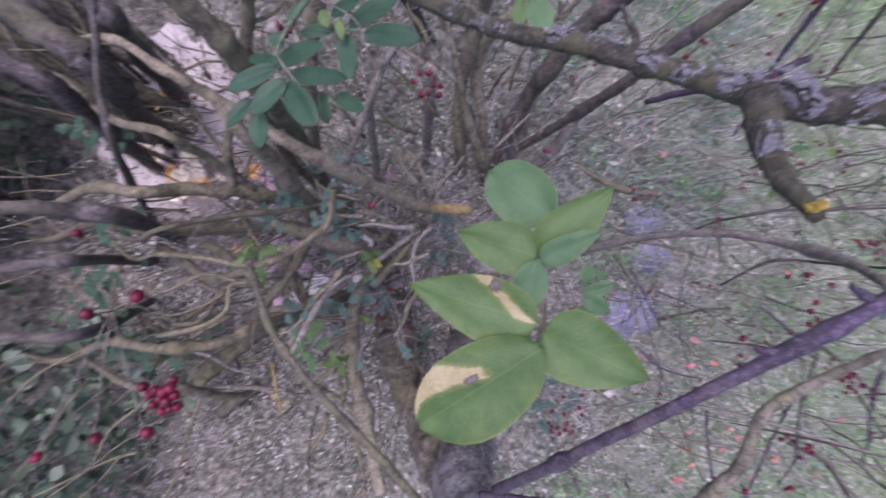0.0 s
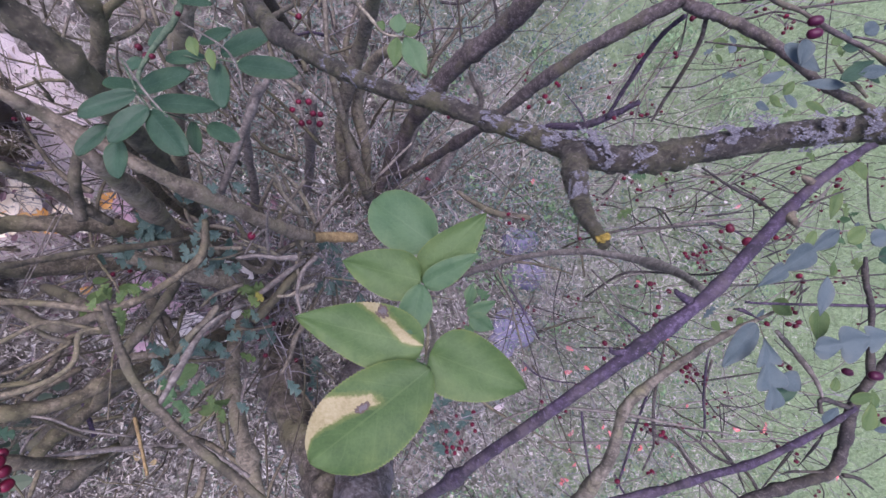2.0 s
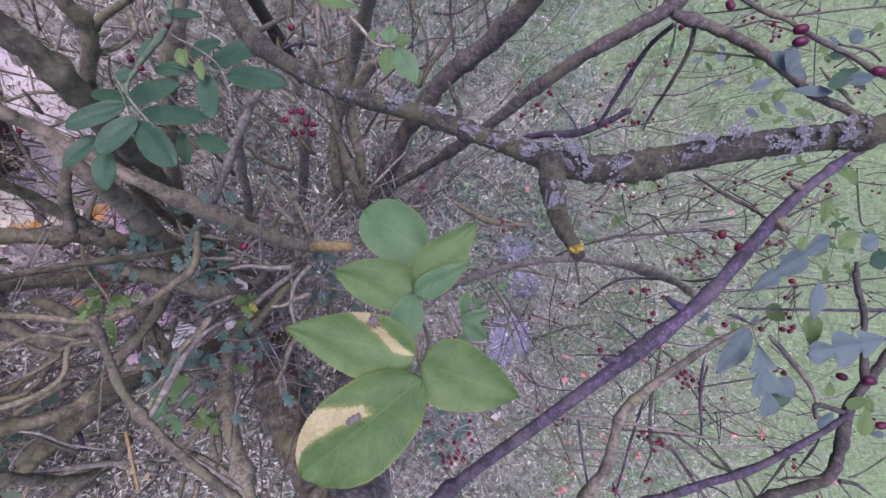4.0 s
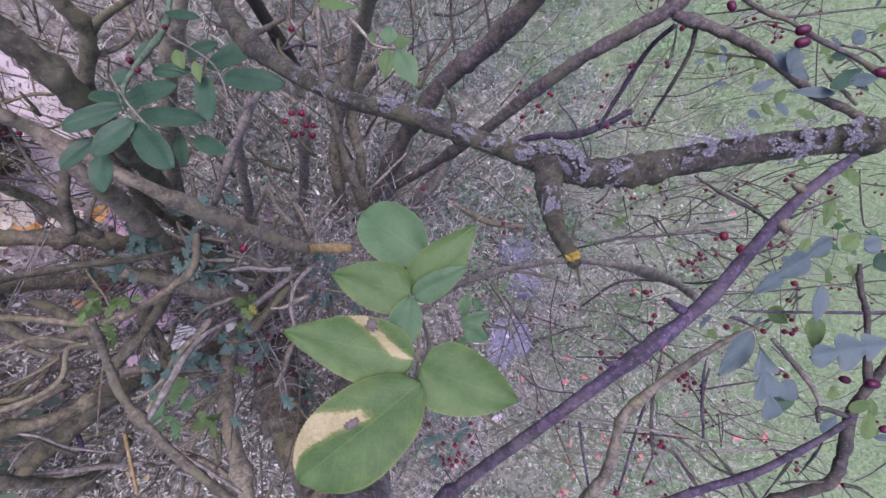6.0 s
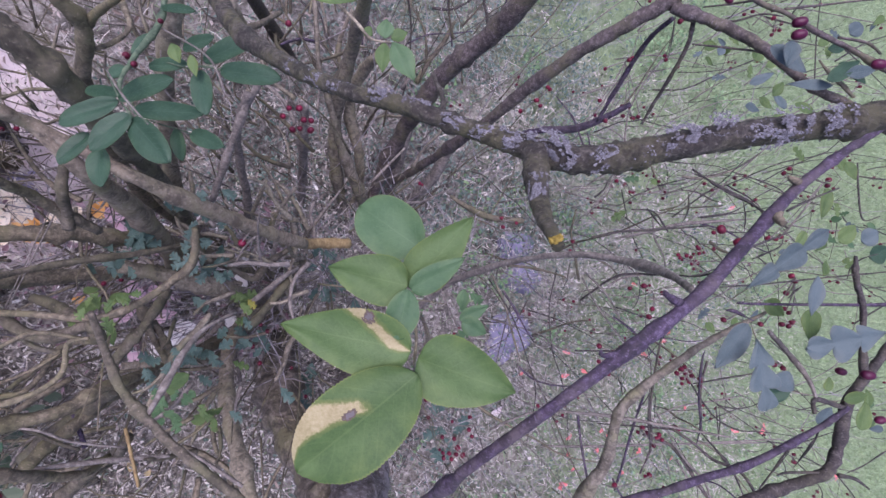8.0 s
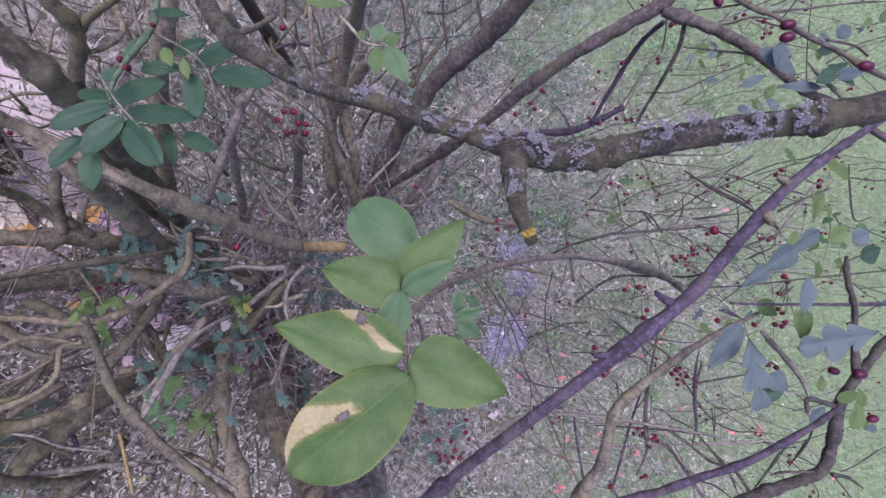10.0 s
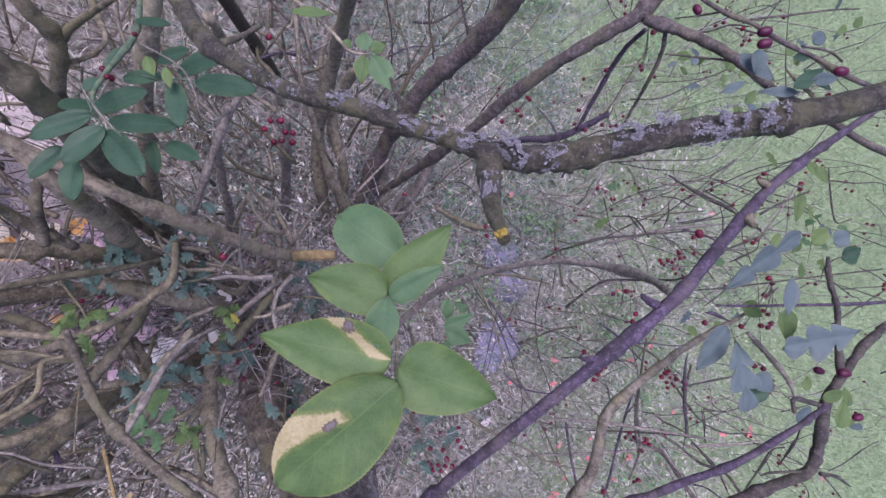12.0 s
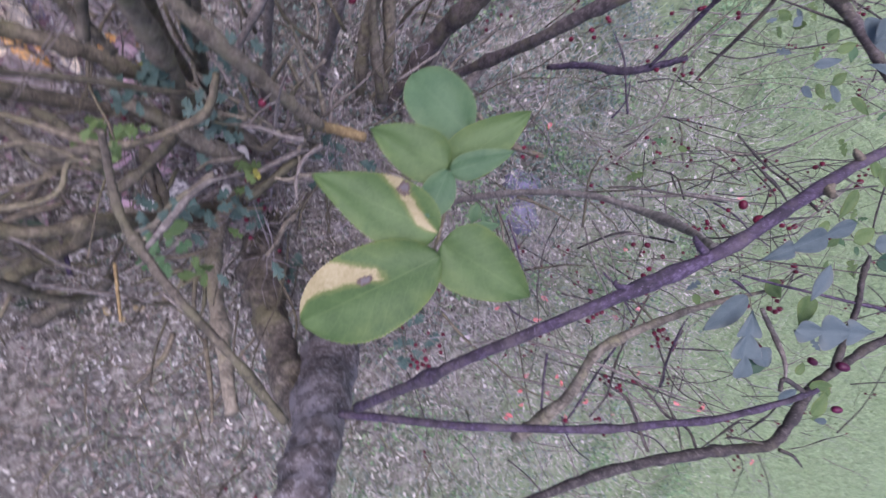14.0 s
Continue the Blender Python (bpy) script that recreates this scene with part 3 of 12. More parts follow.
tagged(blades("grass", BLADE, scatter(46000, 12, -0.5, 1.9, -1.9, 1.7, lambda x, y, r: r < (0.3 + 0.42 * np.clip((x - 0.1) / 0.6, 0, 1) + 0.35 * clumps(x, y, 5.0, 7)) * np.clip(1.9 - x, 0.1, 1)), (0.012, 0.05), (0.0014, 0.003), 0.75, 2), "sparse muted green grass among straw", "grass", kind="stuff")
tagged(blades("lawn_grass", LAWN, scatter(190000, 13, 0.7, 3.4, -1.9, 2.0, lambda x, y, r: r < np.clip((x - 1.05 + 0.1 * np.sin(y * 5) + 0.35 * np.clip(y, 0, 0.6)) / 0.5, 0, 1) * np.clip((3.7 - np.hypot(x, y)) / 1.2, 0, 1) * np.clip((1.9 - np.abs(y)) / 0.7, 0, 1)), (0.008, 0.022), (0.002, 0.004), 0.6, 3), "short light green lawn grass beyond the shrub", "lawn", kind="stuff")
tagged(small_leaves("herbs", HERB, scatter(60000, 14, -0.45, 1.7, -1.6, 1.5, lambda x, y, r: r < 0.34 + 0.75 * clumps(x, y, 4.5, 11) - 0.5 * np.clip((x - 1.1) / 0.5, 0, 1) - 0.9 * np.clip((x - 0.9) / 0.4, 0, 1) * (y > 0.15)), (0.005, 0.014), 4, (0.01, 0.08), 0.6, 0.62), "low bluish green herbs among the straw", "herbs", kind="stuff")
tagged(blades("dry_grass", STRAW, scatter(19000, 32, 0.25, 1.35, -1.2, 0.5, lambda x, y, r: r < 0.35 + 0.6 * clumps(x, y, 7.0, 61)), (0.02, 0.07), (0.0009, 0.002), 1.2, 33, 0.3, 0.05), "bleached straws strewn over thin turf", "dry grass", kind="stuff")
tagged(blades("turf", HERB_PALE, scatter(60000, 17, 0.15, 1.9, -1.5, 1.2, lambda x, y, r: r < np.clip((x - 0.2) / 0.5, 0, 1) * np.clip((1.75 - x - 0.95 * np.clip(y, 0, 0.7)) / 0.5, 0, 1) * (0.6 + 0.6 * clumps(x, y, 5.0, 31)) * (1 - 0.5 * (y > 0.05))), (0.006, 0.02), (0.002, 0.0045), 0.85, 8), "thin pale grey-green turf under the shrub", "turf", kind="stuff")
tagged(small_leaves("herbs", HERB_PALE, scatter(900, 18, 0.2, 1.3, -1.5, 0.4), (0.007, 0.016), 9, (0.006, 0.05), 0.4), "pale grey-green low leaves in thin turf", "herbs", kind="stuff")
tagged(small_leaves("herbs", HERB, scatter(15000, 20, -0.3, 0.75, -0.05, 0.8, lambda x, y, r: r < 0.5 + 0.8 * clumps(x, y, 5.0, 41)), (0.005, 0.013), 12, (0.03, 0.14), 0.6, 0.62), "bluish green herbs growing between the stems", "herbs", kind="stuff")
tagged(small_leaves("leaf_litter", LITTER, scatter(12000, 15, -1.6, 0.6, -1.8, 1.5, lambda x, y, r: r < np.clip(0.45 - x, 0, 1) * near_shrub(x, y)), (0.008, 0.026), 5, (0.004, 0.045), 0.6, 0.45), "pale brown curled dead leaves on soil", "leaf litter", kind="stuff")
tagged(small_leaves("leaf_litter", LITTER_PALE, scatter(20000, 26, -0.85, 0.15, -0.6, 0.35, lambda x, y, r: r < 0.6 + 0.5 * clumps(x, y, 6.0, 23)), (0.005, 0.015), 27, (0.02, 0.1), 0.8, 0.45), "bleached dead leaves lying between the stems", "leaf litter", kind="stuff")
tagged(small_leaves("leaf_litter", MAROON, scatter(300, 30, -0.6, -0.05, -0.3, 0.1), (0.01, 0.03), 31, (0.03, 0.12), 0.6, 0.6), "pinkish maroon dead leaves between the stems", "leaf litter", kind="stuff")
tagged(small_leaves("clover", CLOVER, scatter(30000, 28, 0.25, 1.5, -1.2, 0.9, lambda x, y, r: r < 2.2 * (clumps(x, y, 6.0, 51) - 0.1)), (0.006, 0.014), 29, (0.02, 0.07), 0.4), "fresh green clover patches in thin turf", "clover", kind="stuff")
tagged(small_leaves("leaf_litter", LITTER_PALE, scatter(26000, 16, -0.9, 1.2, -1.9, -0.1, lambda x, y, r: r < np.clip((-y - 0.12) / 0.4, 0, 1) * (0.5 + 0.6 * clumps(x, y, 5.0, 21)) * np.clip(0.6 - x, 0, 1)), (0.006, 0.018), 6, (0.01, 0.06), 0.8, 0.5), "pale greenish withered leaves on the ground", "leaf litter", kind="stuff")

tagged(small_leaves("leaf_litter", BLEACHED, scatter(1500, 34, -0.7, 0.05, -0.25, 0.16, lambda x, y, r: r < 0.15 + 0.9 * clumps(x, y, 7.0, 71)), (0.007, 0.022), 35, (0.05, 0.11), 0.9, 0.45), "white bleached leaf scraps among the stems", "leaf litter", kind="stuff")
tagged(small_leaves("leaf_litter", BLEACHED, scatter(7000, 38, -0.75, 0.0, -0.65, 0.05, lambda x, y, r: r < 0.1 + 1.1 * clumps(x, y, 9.0, 91)), (0.004, 0.012), 39, (0.05, 0.1), 0.9, 0.65), "fine whitish leaf crumbs on the soil", "leaf litter", kind="stuff")
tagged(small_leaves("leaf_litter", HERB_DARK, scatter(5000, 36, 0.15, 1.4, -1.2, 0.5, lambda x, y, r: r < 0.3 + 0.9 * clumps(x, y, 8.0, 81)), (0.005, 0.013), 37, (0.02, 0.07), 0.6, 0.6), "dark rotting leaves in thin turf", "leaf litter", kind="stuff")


def brushwood(name, mat, count, seed, centre, spread, z, r, length, crook=0.42):
    """Fine dead twigs, thickly tangled: stuff."""
    rng = np.random.default_rng(seed)
    verts, faces = [], []
    for _ in range(count):
        p = Vector((rng.normal(centre[0], spread[0]), rng.normal(centre[1], spread[1]), rng.uniform(*z)))
        d = Vector((p.x - 0.05 + rng.normal(0, 0.4), p.y + rng.normal(0, 0.4), rng.normal(0.12, 0.25))).normalized()
        rr, step = rng.uniform(*r), rng.uniform(*length) / 4
        k = len(verts)
        for i in range(5):
            side = d.orthogonal().normalized()
            up = d.cross(side)
            q = rr * (1 - 0.18 * i)
            verts += [p + side * q, p - side * q * 0.5 + up * q * 0.87, p - side * q * 0.5 - up * q * 0.87]
            p = p + d * step
            p.z = max(p.z, 0.008)
            d = (d + Vector(rng.normal(0, crook, 3))).normalized()
        for i in range(4):
            for j in range(3):
                a, b = k + 3 * i + j, k + 3 * i + (j + 1) % 3
                faces.append((a, b, b + 3, a + 3))
    return new(name, mesh_of(name, verts, faces, mat))


tagged(brushwood("brushwood", TWIG_PALE, 650, 41, (0.7, -0.1), (0.45, 0.5), (0.03, 0.45), (0.0005, 0.0013), (0.1, 0.3), 0.2), "tangle of fine grey twigs under the shrub", "brushwood", kind="stuff")
tagged(brushwood("brushwood", BARK_UPPER, 200, 42, (0.8, 0.0), (0.5, 0.55), (0.05, 0.6), (0.0005, 0.0016), (0.08, 0.22), 0.25), "tangle of fine dark twigs under the shrub", "brushwood", kind="stuff")
tagged(brushwood("brushwood", BARK_DARK, 140, 43, (-0.35, -0.05), (0.35, 0.5), (0.03, 0.35), (0.0008, 0.0026), (0.1, 0.3)), "tangle of dark dead twigs in the thicket", "brushwood", kind="stuff")
tagged(brushwood("brushwood", TWIG_GREY, 420, 44, (-0.1, 0.1), (0.45, 0.5), (0.02, 0.25), (0.0008, 0.002), (0.1, 0.25)), "tangle of grey dead twigs in the thicket", "brushwood", kind="stuff")
tagged(brushwood("brushwood", TWIG_PALE, 420, 47, (-0.18, -0.04), (0.16, 0.12), (0.08, 0.36), (0.0007, 0.0017), (0.06, 0.16), 0.35), "pale pinkish dead twigs packed between the stems", "brushwood", kind="stuff")
tagged(brushwood("brushwood", BARK_DARK, 190, 46, (-0.15, -0.65), (0.4, 0.25), (0.02, 0.2), (0.0008, 0.0022), (0.12, 0.3)), "dark fallen twigs over pale litter", "brushwood", kind="stuff")


def stone(place, size, seed):
    bm = bmesh.new()
    bmesh.ops.create_icosphere(bm, subdivisions=4, radius=1)
    for v in bm.verts:
        k = 1 + 0.3 * noise.noise(v.co * 1.3 + Vector((seed, 0, 0))) + 0.1 * noise.noise(v.co * 5) + 0.04 * noise.noise(v.co * 14)
        v.co = Vector((v.co.x * size[0], v.co.y * size[1], max(v.co.z, -0.4) * size[2])) * k
    me = bpy.data.meshes.new("stone")
    bm.to_mesh(me)
    bm.free()
    me.polygons.foreach_set("use_smooth", [True] * len(me.polygons))
    me.materials.append(STONE)
    ob = new("stone", me)
    ob.location = place
    return ob
tagged(stone((0.561, -0.006, -0.008), (0.055, 0.040, 0.030), 1), "lilac-grey rough stone half sunk in dry grass", "stone", "stones in the grass")
tagged(stone((0.587, -0.096, -0.008), (0.055, 0.050, 0.030), 2), "lilac-grey rough stone half sunk in dry grass", "stone", "stones in the grass")
tagged(stone((0.552, -0.256, -0.008), (0.070, 0.060, 0.028), 3), "lilac-grey rough stone half sunk in dry grass", "stone", "stones in the grass")
tagged(stone((0.509, -0.301, -0.008), (0.040, 0.045, 0.022), 4), "lilac-grey rough stone half sunk in dry grass", "stone", "stones in the grass")
tagged(stone((-0.579, 0.136, -0.008), (0.070, 0.060, 0.030), 6), "lilac-grey rough stone half sunk in dry grass", "stone", "stones in the grass")
def hedge_leaves(name, mat, count, seed, lo, hi, size):
    """A dense low mass of small leaves at many heights: stuff."""
    rng = np.random.default_rng(seed)
    p = np.column_stack([rng.uniform(lo[0], hi[0], count), rng.uniform(lo[1], hi[1], count)])
    mx, my = (lo[0] + hi[0]) / 2, (lo[1] + hi[1]) / 2
    keep = np.array([noise.noise((x * 4, y * 4, 2)) > -0.25 + 0.9 * max(0, math.hypot((x - mx) / (hi[0] - lo[0]), (y - my) / (hi[1] - lo[1])) * 2 - 0.55) for x, y in p])
    return small_leaves(name, mat, p[keep], size, seed, (lo[2], hi[2]), 0.6)


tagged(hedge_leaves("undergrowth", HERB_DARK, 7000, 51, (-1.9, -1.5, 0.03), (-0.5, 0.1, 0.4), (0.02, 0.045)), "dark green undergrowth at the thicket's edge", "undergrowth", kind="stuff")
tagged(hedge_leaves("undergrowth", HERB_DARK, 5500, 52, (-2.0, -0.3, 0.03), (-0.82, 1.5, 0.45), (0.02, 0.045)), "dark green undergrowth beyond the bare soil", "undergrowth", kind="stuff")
# dark leaf mass added in place of the deep shadow around the soil
tagged(hedge_leaves("undergrowth", HERB_DARK, 5000, 53, (-1.7, -0.15, 0.03), (-0.78, 0.85, 0.4), (0.02, 0.045)), "dark leaves standing in for black shadow around the bare soil", "undergrowth", kind="stuff")
tagged(brushwood("brushwood", BARK_DARK, 400, 45, (-1.25, 0.0), (0.3, 0.6), (0.02, 0.4), (0.001, 0.003), (0.12, 0.35)), "dark stalks of the undergrowth", "brushwood", kind="stuff")

# ---- near limb with lichen ----
haw = plant("hawthorn", 2.5, 0.15, "old hawthorn with a lichened limb, dark haws and pale leaves", "shrub")
limb = stem(haw, BARK_LIMB, [(0.2178, 0.0550, 1.1740, 0.0006), (0.1494, 0.0350, 1.1638, 0.0015), (0.1173, 0.0264, 1.1577, 0.0020), (0.0986, 0.0211, 1.1534, 0.0023), (0.0865, 0.0184, 1.1499, 0.0023), (0.0808, 0.0178, 1.1472, 0.0022), (0.0730, 0.0171, 1.1440, 0.0022), (0.0624, 0.0155, 1.1399, 0.0023), (0.0530, 0.0137, 1.1351, 0.0023), (0.0463, 0.0137, 1.1321, 0.0025), (0.0408, 0.0158, 1.1285, 0.0023), (0.0335, 0.0186, 1.1254, 0.0018), (0.0264, 0.0219, 1.1212, 0.0017), (0.0190, 0.0254, 1.1170, 0.0017), (0.0104, 0.0294, 1.1094, 0.0016), (0.0031, 0.0347, 1.1010, 0.0018), (-0.0054, 0.0429, 1.0892, 0.0021), (-0.0141, 0.0530, 1.0763, 0.0024), (-0.0221, 0.0684, 1.0636, 0.0027), (-0.0306, 0.0906, 1.0456, 0.0031), (-0.0426, 0.1273, 1.0214, 0.0036), (-0.1300, 0.2700, 0.9000, 0.0068), (-0.1200, 0.4200, 0.5000, 0.0100), (-0.0200, 0.4300, -0.0200, 0.0160)], sides=18, steps=10, rough=0.07, knots=7, label="thin gnarled limb crusted with grey lichen")
stub = stem(haw, BARK_LIMB, [(0.0402, 0.0153, 1.1300, 0.0023), (0.0393, 0.0107, 1.1320, 0.0022), (0.0382, 0.0071, 1.1349, 0.0017), (0.0365, 0.0031, 1.1399, 0.0013), (0.0354, 0.0005, 1.1443, 0.0010), (0.0346, -0.0012, 1.1473, 0.0009)], "stub", sides=16, steps=8, rough=0.08, label="short broken side spur with a yellow lichened end")
def lichen_patch(parent, mat, centre, axis, length, spread, count, seed, sparse=0.0, size=(0.00007, 0.00022)):
    """A crust of small upturned lobes on a limb: centre and axis of the patch on the limb's surface."""
    rng = random.Random(seed)
    c, a = Vector(centre), Vector(axis).normalized()
    out = Vector((-0.75, -0.25, 1))
    out = (out - a * out.dot(a)).normalized()
    side = a.cross(out)
    verts, faces = [], []
    for _ in range(int(count * 1.5)):
        s = rng.gauss(0, length / 2.2)
        w = rng.gauss(0, 0.5)
        if abs(s) > length * 0.75 or abs(w) > 1.1:
            continue
        th = w + 0.5 * noise.noise((s * 260, seed, 0))
        if noise.noise((s * 520, w * 2.6, seed * 3)) + 0.5 * noise.noise((s * 1600, w * 7, seed)) < 0.05 + 0.25 * sparse:
            continue
        n = out * math.cos(th) + side * math.sin(th)
        p = c + a * s + n * (spread * 1.03)
        r = rng.uniform(*size)
        t1 = (a * math.cos(rng.uniform(0, 6.28)) + n.cross(a) * math.sin(rng.uniform(0, 6.28)))
        t1 = (t1 - n * t1.dot(n)).normalized() if t1.length > 1e-6 else a
        t2 = n.cross(t1)
        k = len(verts)
        verts.append(p - n * r * 0.1)
        m = 7
        for q in range(m):
            ang = 2 * math.pi * q / m
            rr = r * rng.uniform(0.3, 1.4)
            verts.append(p + (t1 * math.cos(ang) + t2 * math.sin(ang)) * rr + n * r * rng.uniform(-0.1, 0.6))
        faces += [(k, k + 1 + q, k + 1 + (q + 1) % m) for q in range(m)]
    return put("lichen", mesh_of("lichen", verts, faces, mat, False), parent)
lichen_patch(limb, LICHEN, (0.0615, 0.0167, 1.1396), (0.948, 0.168, 0.272), 0.0047, 0.0028, 1920, 1)
lichen_patch(limb, LICHEN, (0.0669, 0.0182, 1.1412), (0.956, 0.100, 0.274), 0.0047, 0.0031, 720, 2)
lichen_patch(limb, LICHEN, (0.0760, 0.0183, 1.1454), (0.959, 0.062, 0.275), 0.0041, 0.0030, 1200, 3)
lichen_patch(limb, LICHEN, (0.0734, 0.0163, 1.1446), (0.950, 0.153, 0.272), 0.0055, 0.0030, 720, 31)
lichen_patch(limb, LICHEN, (0.0823, 0.0186, 1.1479), (0.951, 0.145, 0.273), 0.0036, 0.0032, 1200, 4)
lichen_patch(limb, LICHEN, (0.0444, 0.0151, 1.1316), (0.738, -0.640, 0.212), 0.0039, 0.0025, 1680, 5)
lichen_patch(limb, LICHEN, (0.0421, 0.0176, 1.1299), (0.898, -0.358, 0.257), 0.0044, 0.0022, 840, 51)
lichen_patch(limb, LICHEN, (0.0350, 0.0190, 1.1258), (0.923, -0.278, 0.265), 0.0024, 0.0017, 360, 6)
lichen_patch(limb, LICHEN, (0.0228, 0.0246, 1.1191), (0.900, -0.351, 0.258), 0.0027, 0.0015, 720, 7)
lichen_patch(limb, LICHEN, (0.0171, 0.0277, 1.1155), (0.914, -0.309, 0.262), 0.0028, 0.0016, 540, 8)
lichen_patch(limb, LICHEN, (0.0053, 0.0328, 1.1037), (0.900, -0.351, 0.258), 0.0047, 0.0019, 300, 9)
lichen_patch(limb, LICHEN, (0.0569, 0.0147, 1.1373), (0.949, 0.158, 0.272), 0.0047, 0.0028, 144, 70, sparse=0.6)
lichen_patch(limb, LICHEN, (0.0700, 0.0169, 1.1426), (0.953, 0.132, 0.273), 0.0046, 0.0029, 144, 71, sparse=0.6)
lichen_patch(limb, LICHEN, (0.0094, 0.0304, 1.1081), (0.935, -0.233, 0.268), 0.0041, 0.0016, 360, 90)
lichen_patch(limb, LICHEN, (0.0163, 0.0272, 1.1152), (0.930, -0.254, 0.267), 0.0038, 0.0016, 900, 91)
lichen_patch(limb, LICHEN, (0.0221, 0.0249, 1.1184), (0.917, -0.301, 0.263), 0.0038, 0.0015, 1200, 92)
lichen_patch(limb, LICHEN, (0.0281, 0.0211, 1.1228), (0.907, -0.330, 0.260), 0.0037, 0.0015, 960, 93)
lichen_patch(limb, LICHEN, (0.0329, 0.0190, 1.1252), (0.901, -0.347, 0.258), 0.0036, 0.0017, 720, 94)
lichen_patch(limb, LICHEN, (0.0380, 0.0172, 1.1275), (0.924, -0.275, 0.265), 0.0036, 0.0020, 960, 95)
lichen_patch(limb, LICHEN, (0.0008, 0.0372, 1.0973), (0.871, -0.423, 0.250), 0.0044, 0.0020, 360, 96)
lichen_patch(limb, LICHEN, (0.0503, 0.0135, 1.1343), (0.948, 0.164, 0.272), 0.0034, 0.0025, 540, 97)
lichen_patch(stub, LICHEN, (0.0377, 0.0080, 1.1359), (-0.051, -0.999, -0.014), 0.0030, 0.0016, 1560, 10)
lichen_patch(stub, LICHEN_YELLOW, (0.0342, -0.0002, 1.1474), (0.484, -0.864, 0.139), 0.0002, 0.0009, 54, 11, size=(0.00025, 0.0006))
stem(haw, BARK_LIMB, [(0.0257, 0.0217, 1.1210, 0.0006), (0.0266, 0.0257, 1.1202, 0.0005), (0.0262, 0.0298, 1.1170, 0.0005), (0.0257, 0.0323, 1.1158, 0.0004)], "spur", sides=9, steps=5)

# ---- purple canes from the grey trunk ----
cane = plant("purple_shrub", 0.138, -0.294, "shrub with a grey lichened trunk and smooth purple shoots", "shrub")
stem(cane, BARK_GREY, [(0.1379, -0.2944, 0.0000, 0.0450), (0.1098, -0.3215, 0.1912, 0.0572), (0.0882, -0.3683, 0.3411, 0.0515), (0.0713, -0.3745, 0.4714, 0.0453), (0.0547, -0.3737, 0.6123, 0.0355), (0.0429, -0.3808, 0.7130, 0.0256), (0.0296, -0.4017, 0.7924, 0.0180)], "trunk", sides=20, steps=9, rough=0.12, knots=5, label="grey-lilac trunk covered in lichen")
shoot = stem(cane, BARK_PURPLE, [(0.0736, -0.2816, 0.7530, 0.0056), (0.1032, -0.1855, 0.8655, 0.0045), (0.1107, -0.1639, 0.8884, 0.0043), (0.1507, -0.1117, 0.9311, 0.0041), (0.1990, -0.0745, 0.9450, 0.0044), (0.2456, -0.0372, 0.9583, 0.0044), (0.2785, -0.0000, 0.9678, 0.0042), (0.3086, 0.0339, 0.9764, 0.0036), (0.3372, 0.0570, 0.9846, 0.0030), (0.3551, 0.0693, 0.9898, 0.0026), (0.3856, 0.0898, 0.9985, 0.0021)], sides=14, steps=10, rough=0.05, knots=9, label="long smooth purple-brown shoot")
stem(shoot, BARK_PURPLE, [(0.2359, -0.0399, 0.9556, 0.0032), (0.2242, -0.0344, 0.9574, 0.0021), (0.2210, -0.0316, 0.9586, 0.0012)], "bud", sides=7, steps=3)
stem(shoot, BARK_PURPLE, [(0.2001, -0.0741, 0.9453, 0.0030), (0.1850, -0.0734, 0.9441, 0.0018), (0.1827, -0.0700, 0.9455, 0.0009)], "bud", sides=7, steps=3)
stem(shoot, BARK_DARK, [(0.2979, 0.0190, 0.9733, 0.0036), (0.2929, 0.0150, 0.9771, 0.0032), (0.2924, 0.0112, 0.9822, 0.0018)], "bud", sides=8, steps=3)
stem(shoot, BARK_DARK, [(0.3122, 0.0384, 0.9774, 0.0027), (0.3034, 0.0408, 0.9791, 0.0024), (0.2989, 0.0423, 0.9799, 0.0011)], "bud", sides=7, steps=3)
stem(cane, BARK_PURPLE, [(0.0668, -0.3222, 0.6990, 0.0052), (0.1136, -0.2918, 0.7541, 0.0043), (0.1739, -0.2602, 0.8130, 0.0040), (0.2754, -0.2264, 0.8629, 0.0035), (0.3244, -0.2029, 0.8873, 0.0033), (0.3569, -0.1845, 0.9070, 0.0030), (0.3961, -0.1534, 0.9287, 0.0025), (0.4226, -0.1350, 0.9363, 0.0018)], sides=12, steps=8, rough=0.05, knots=5, label="purple shoot with an olive sheen")
stem(cane, TWIG_GREY, [(0.2787, -0.0376, 0.9262, 0.0030), (0.3143, -0.0266, 0.8532, 0.0036), (0.3264, -0.0180, 0.7734, 0.0041), (0.3131, -0.0130, 0.7176, 0.0041), (0.2937, -0.0185, 0.6392, 0.0043), (0.2638, -0.0393, 0.5266, 0.0051), (0.2302, -0.0834, 0.3818, 0.0065), (0.1754, -0.1850, 0.2100, 0.0086), (0.1399, -0.2841, 0.0438, 0.0109)], sides=9, knots=4)

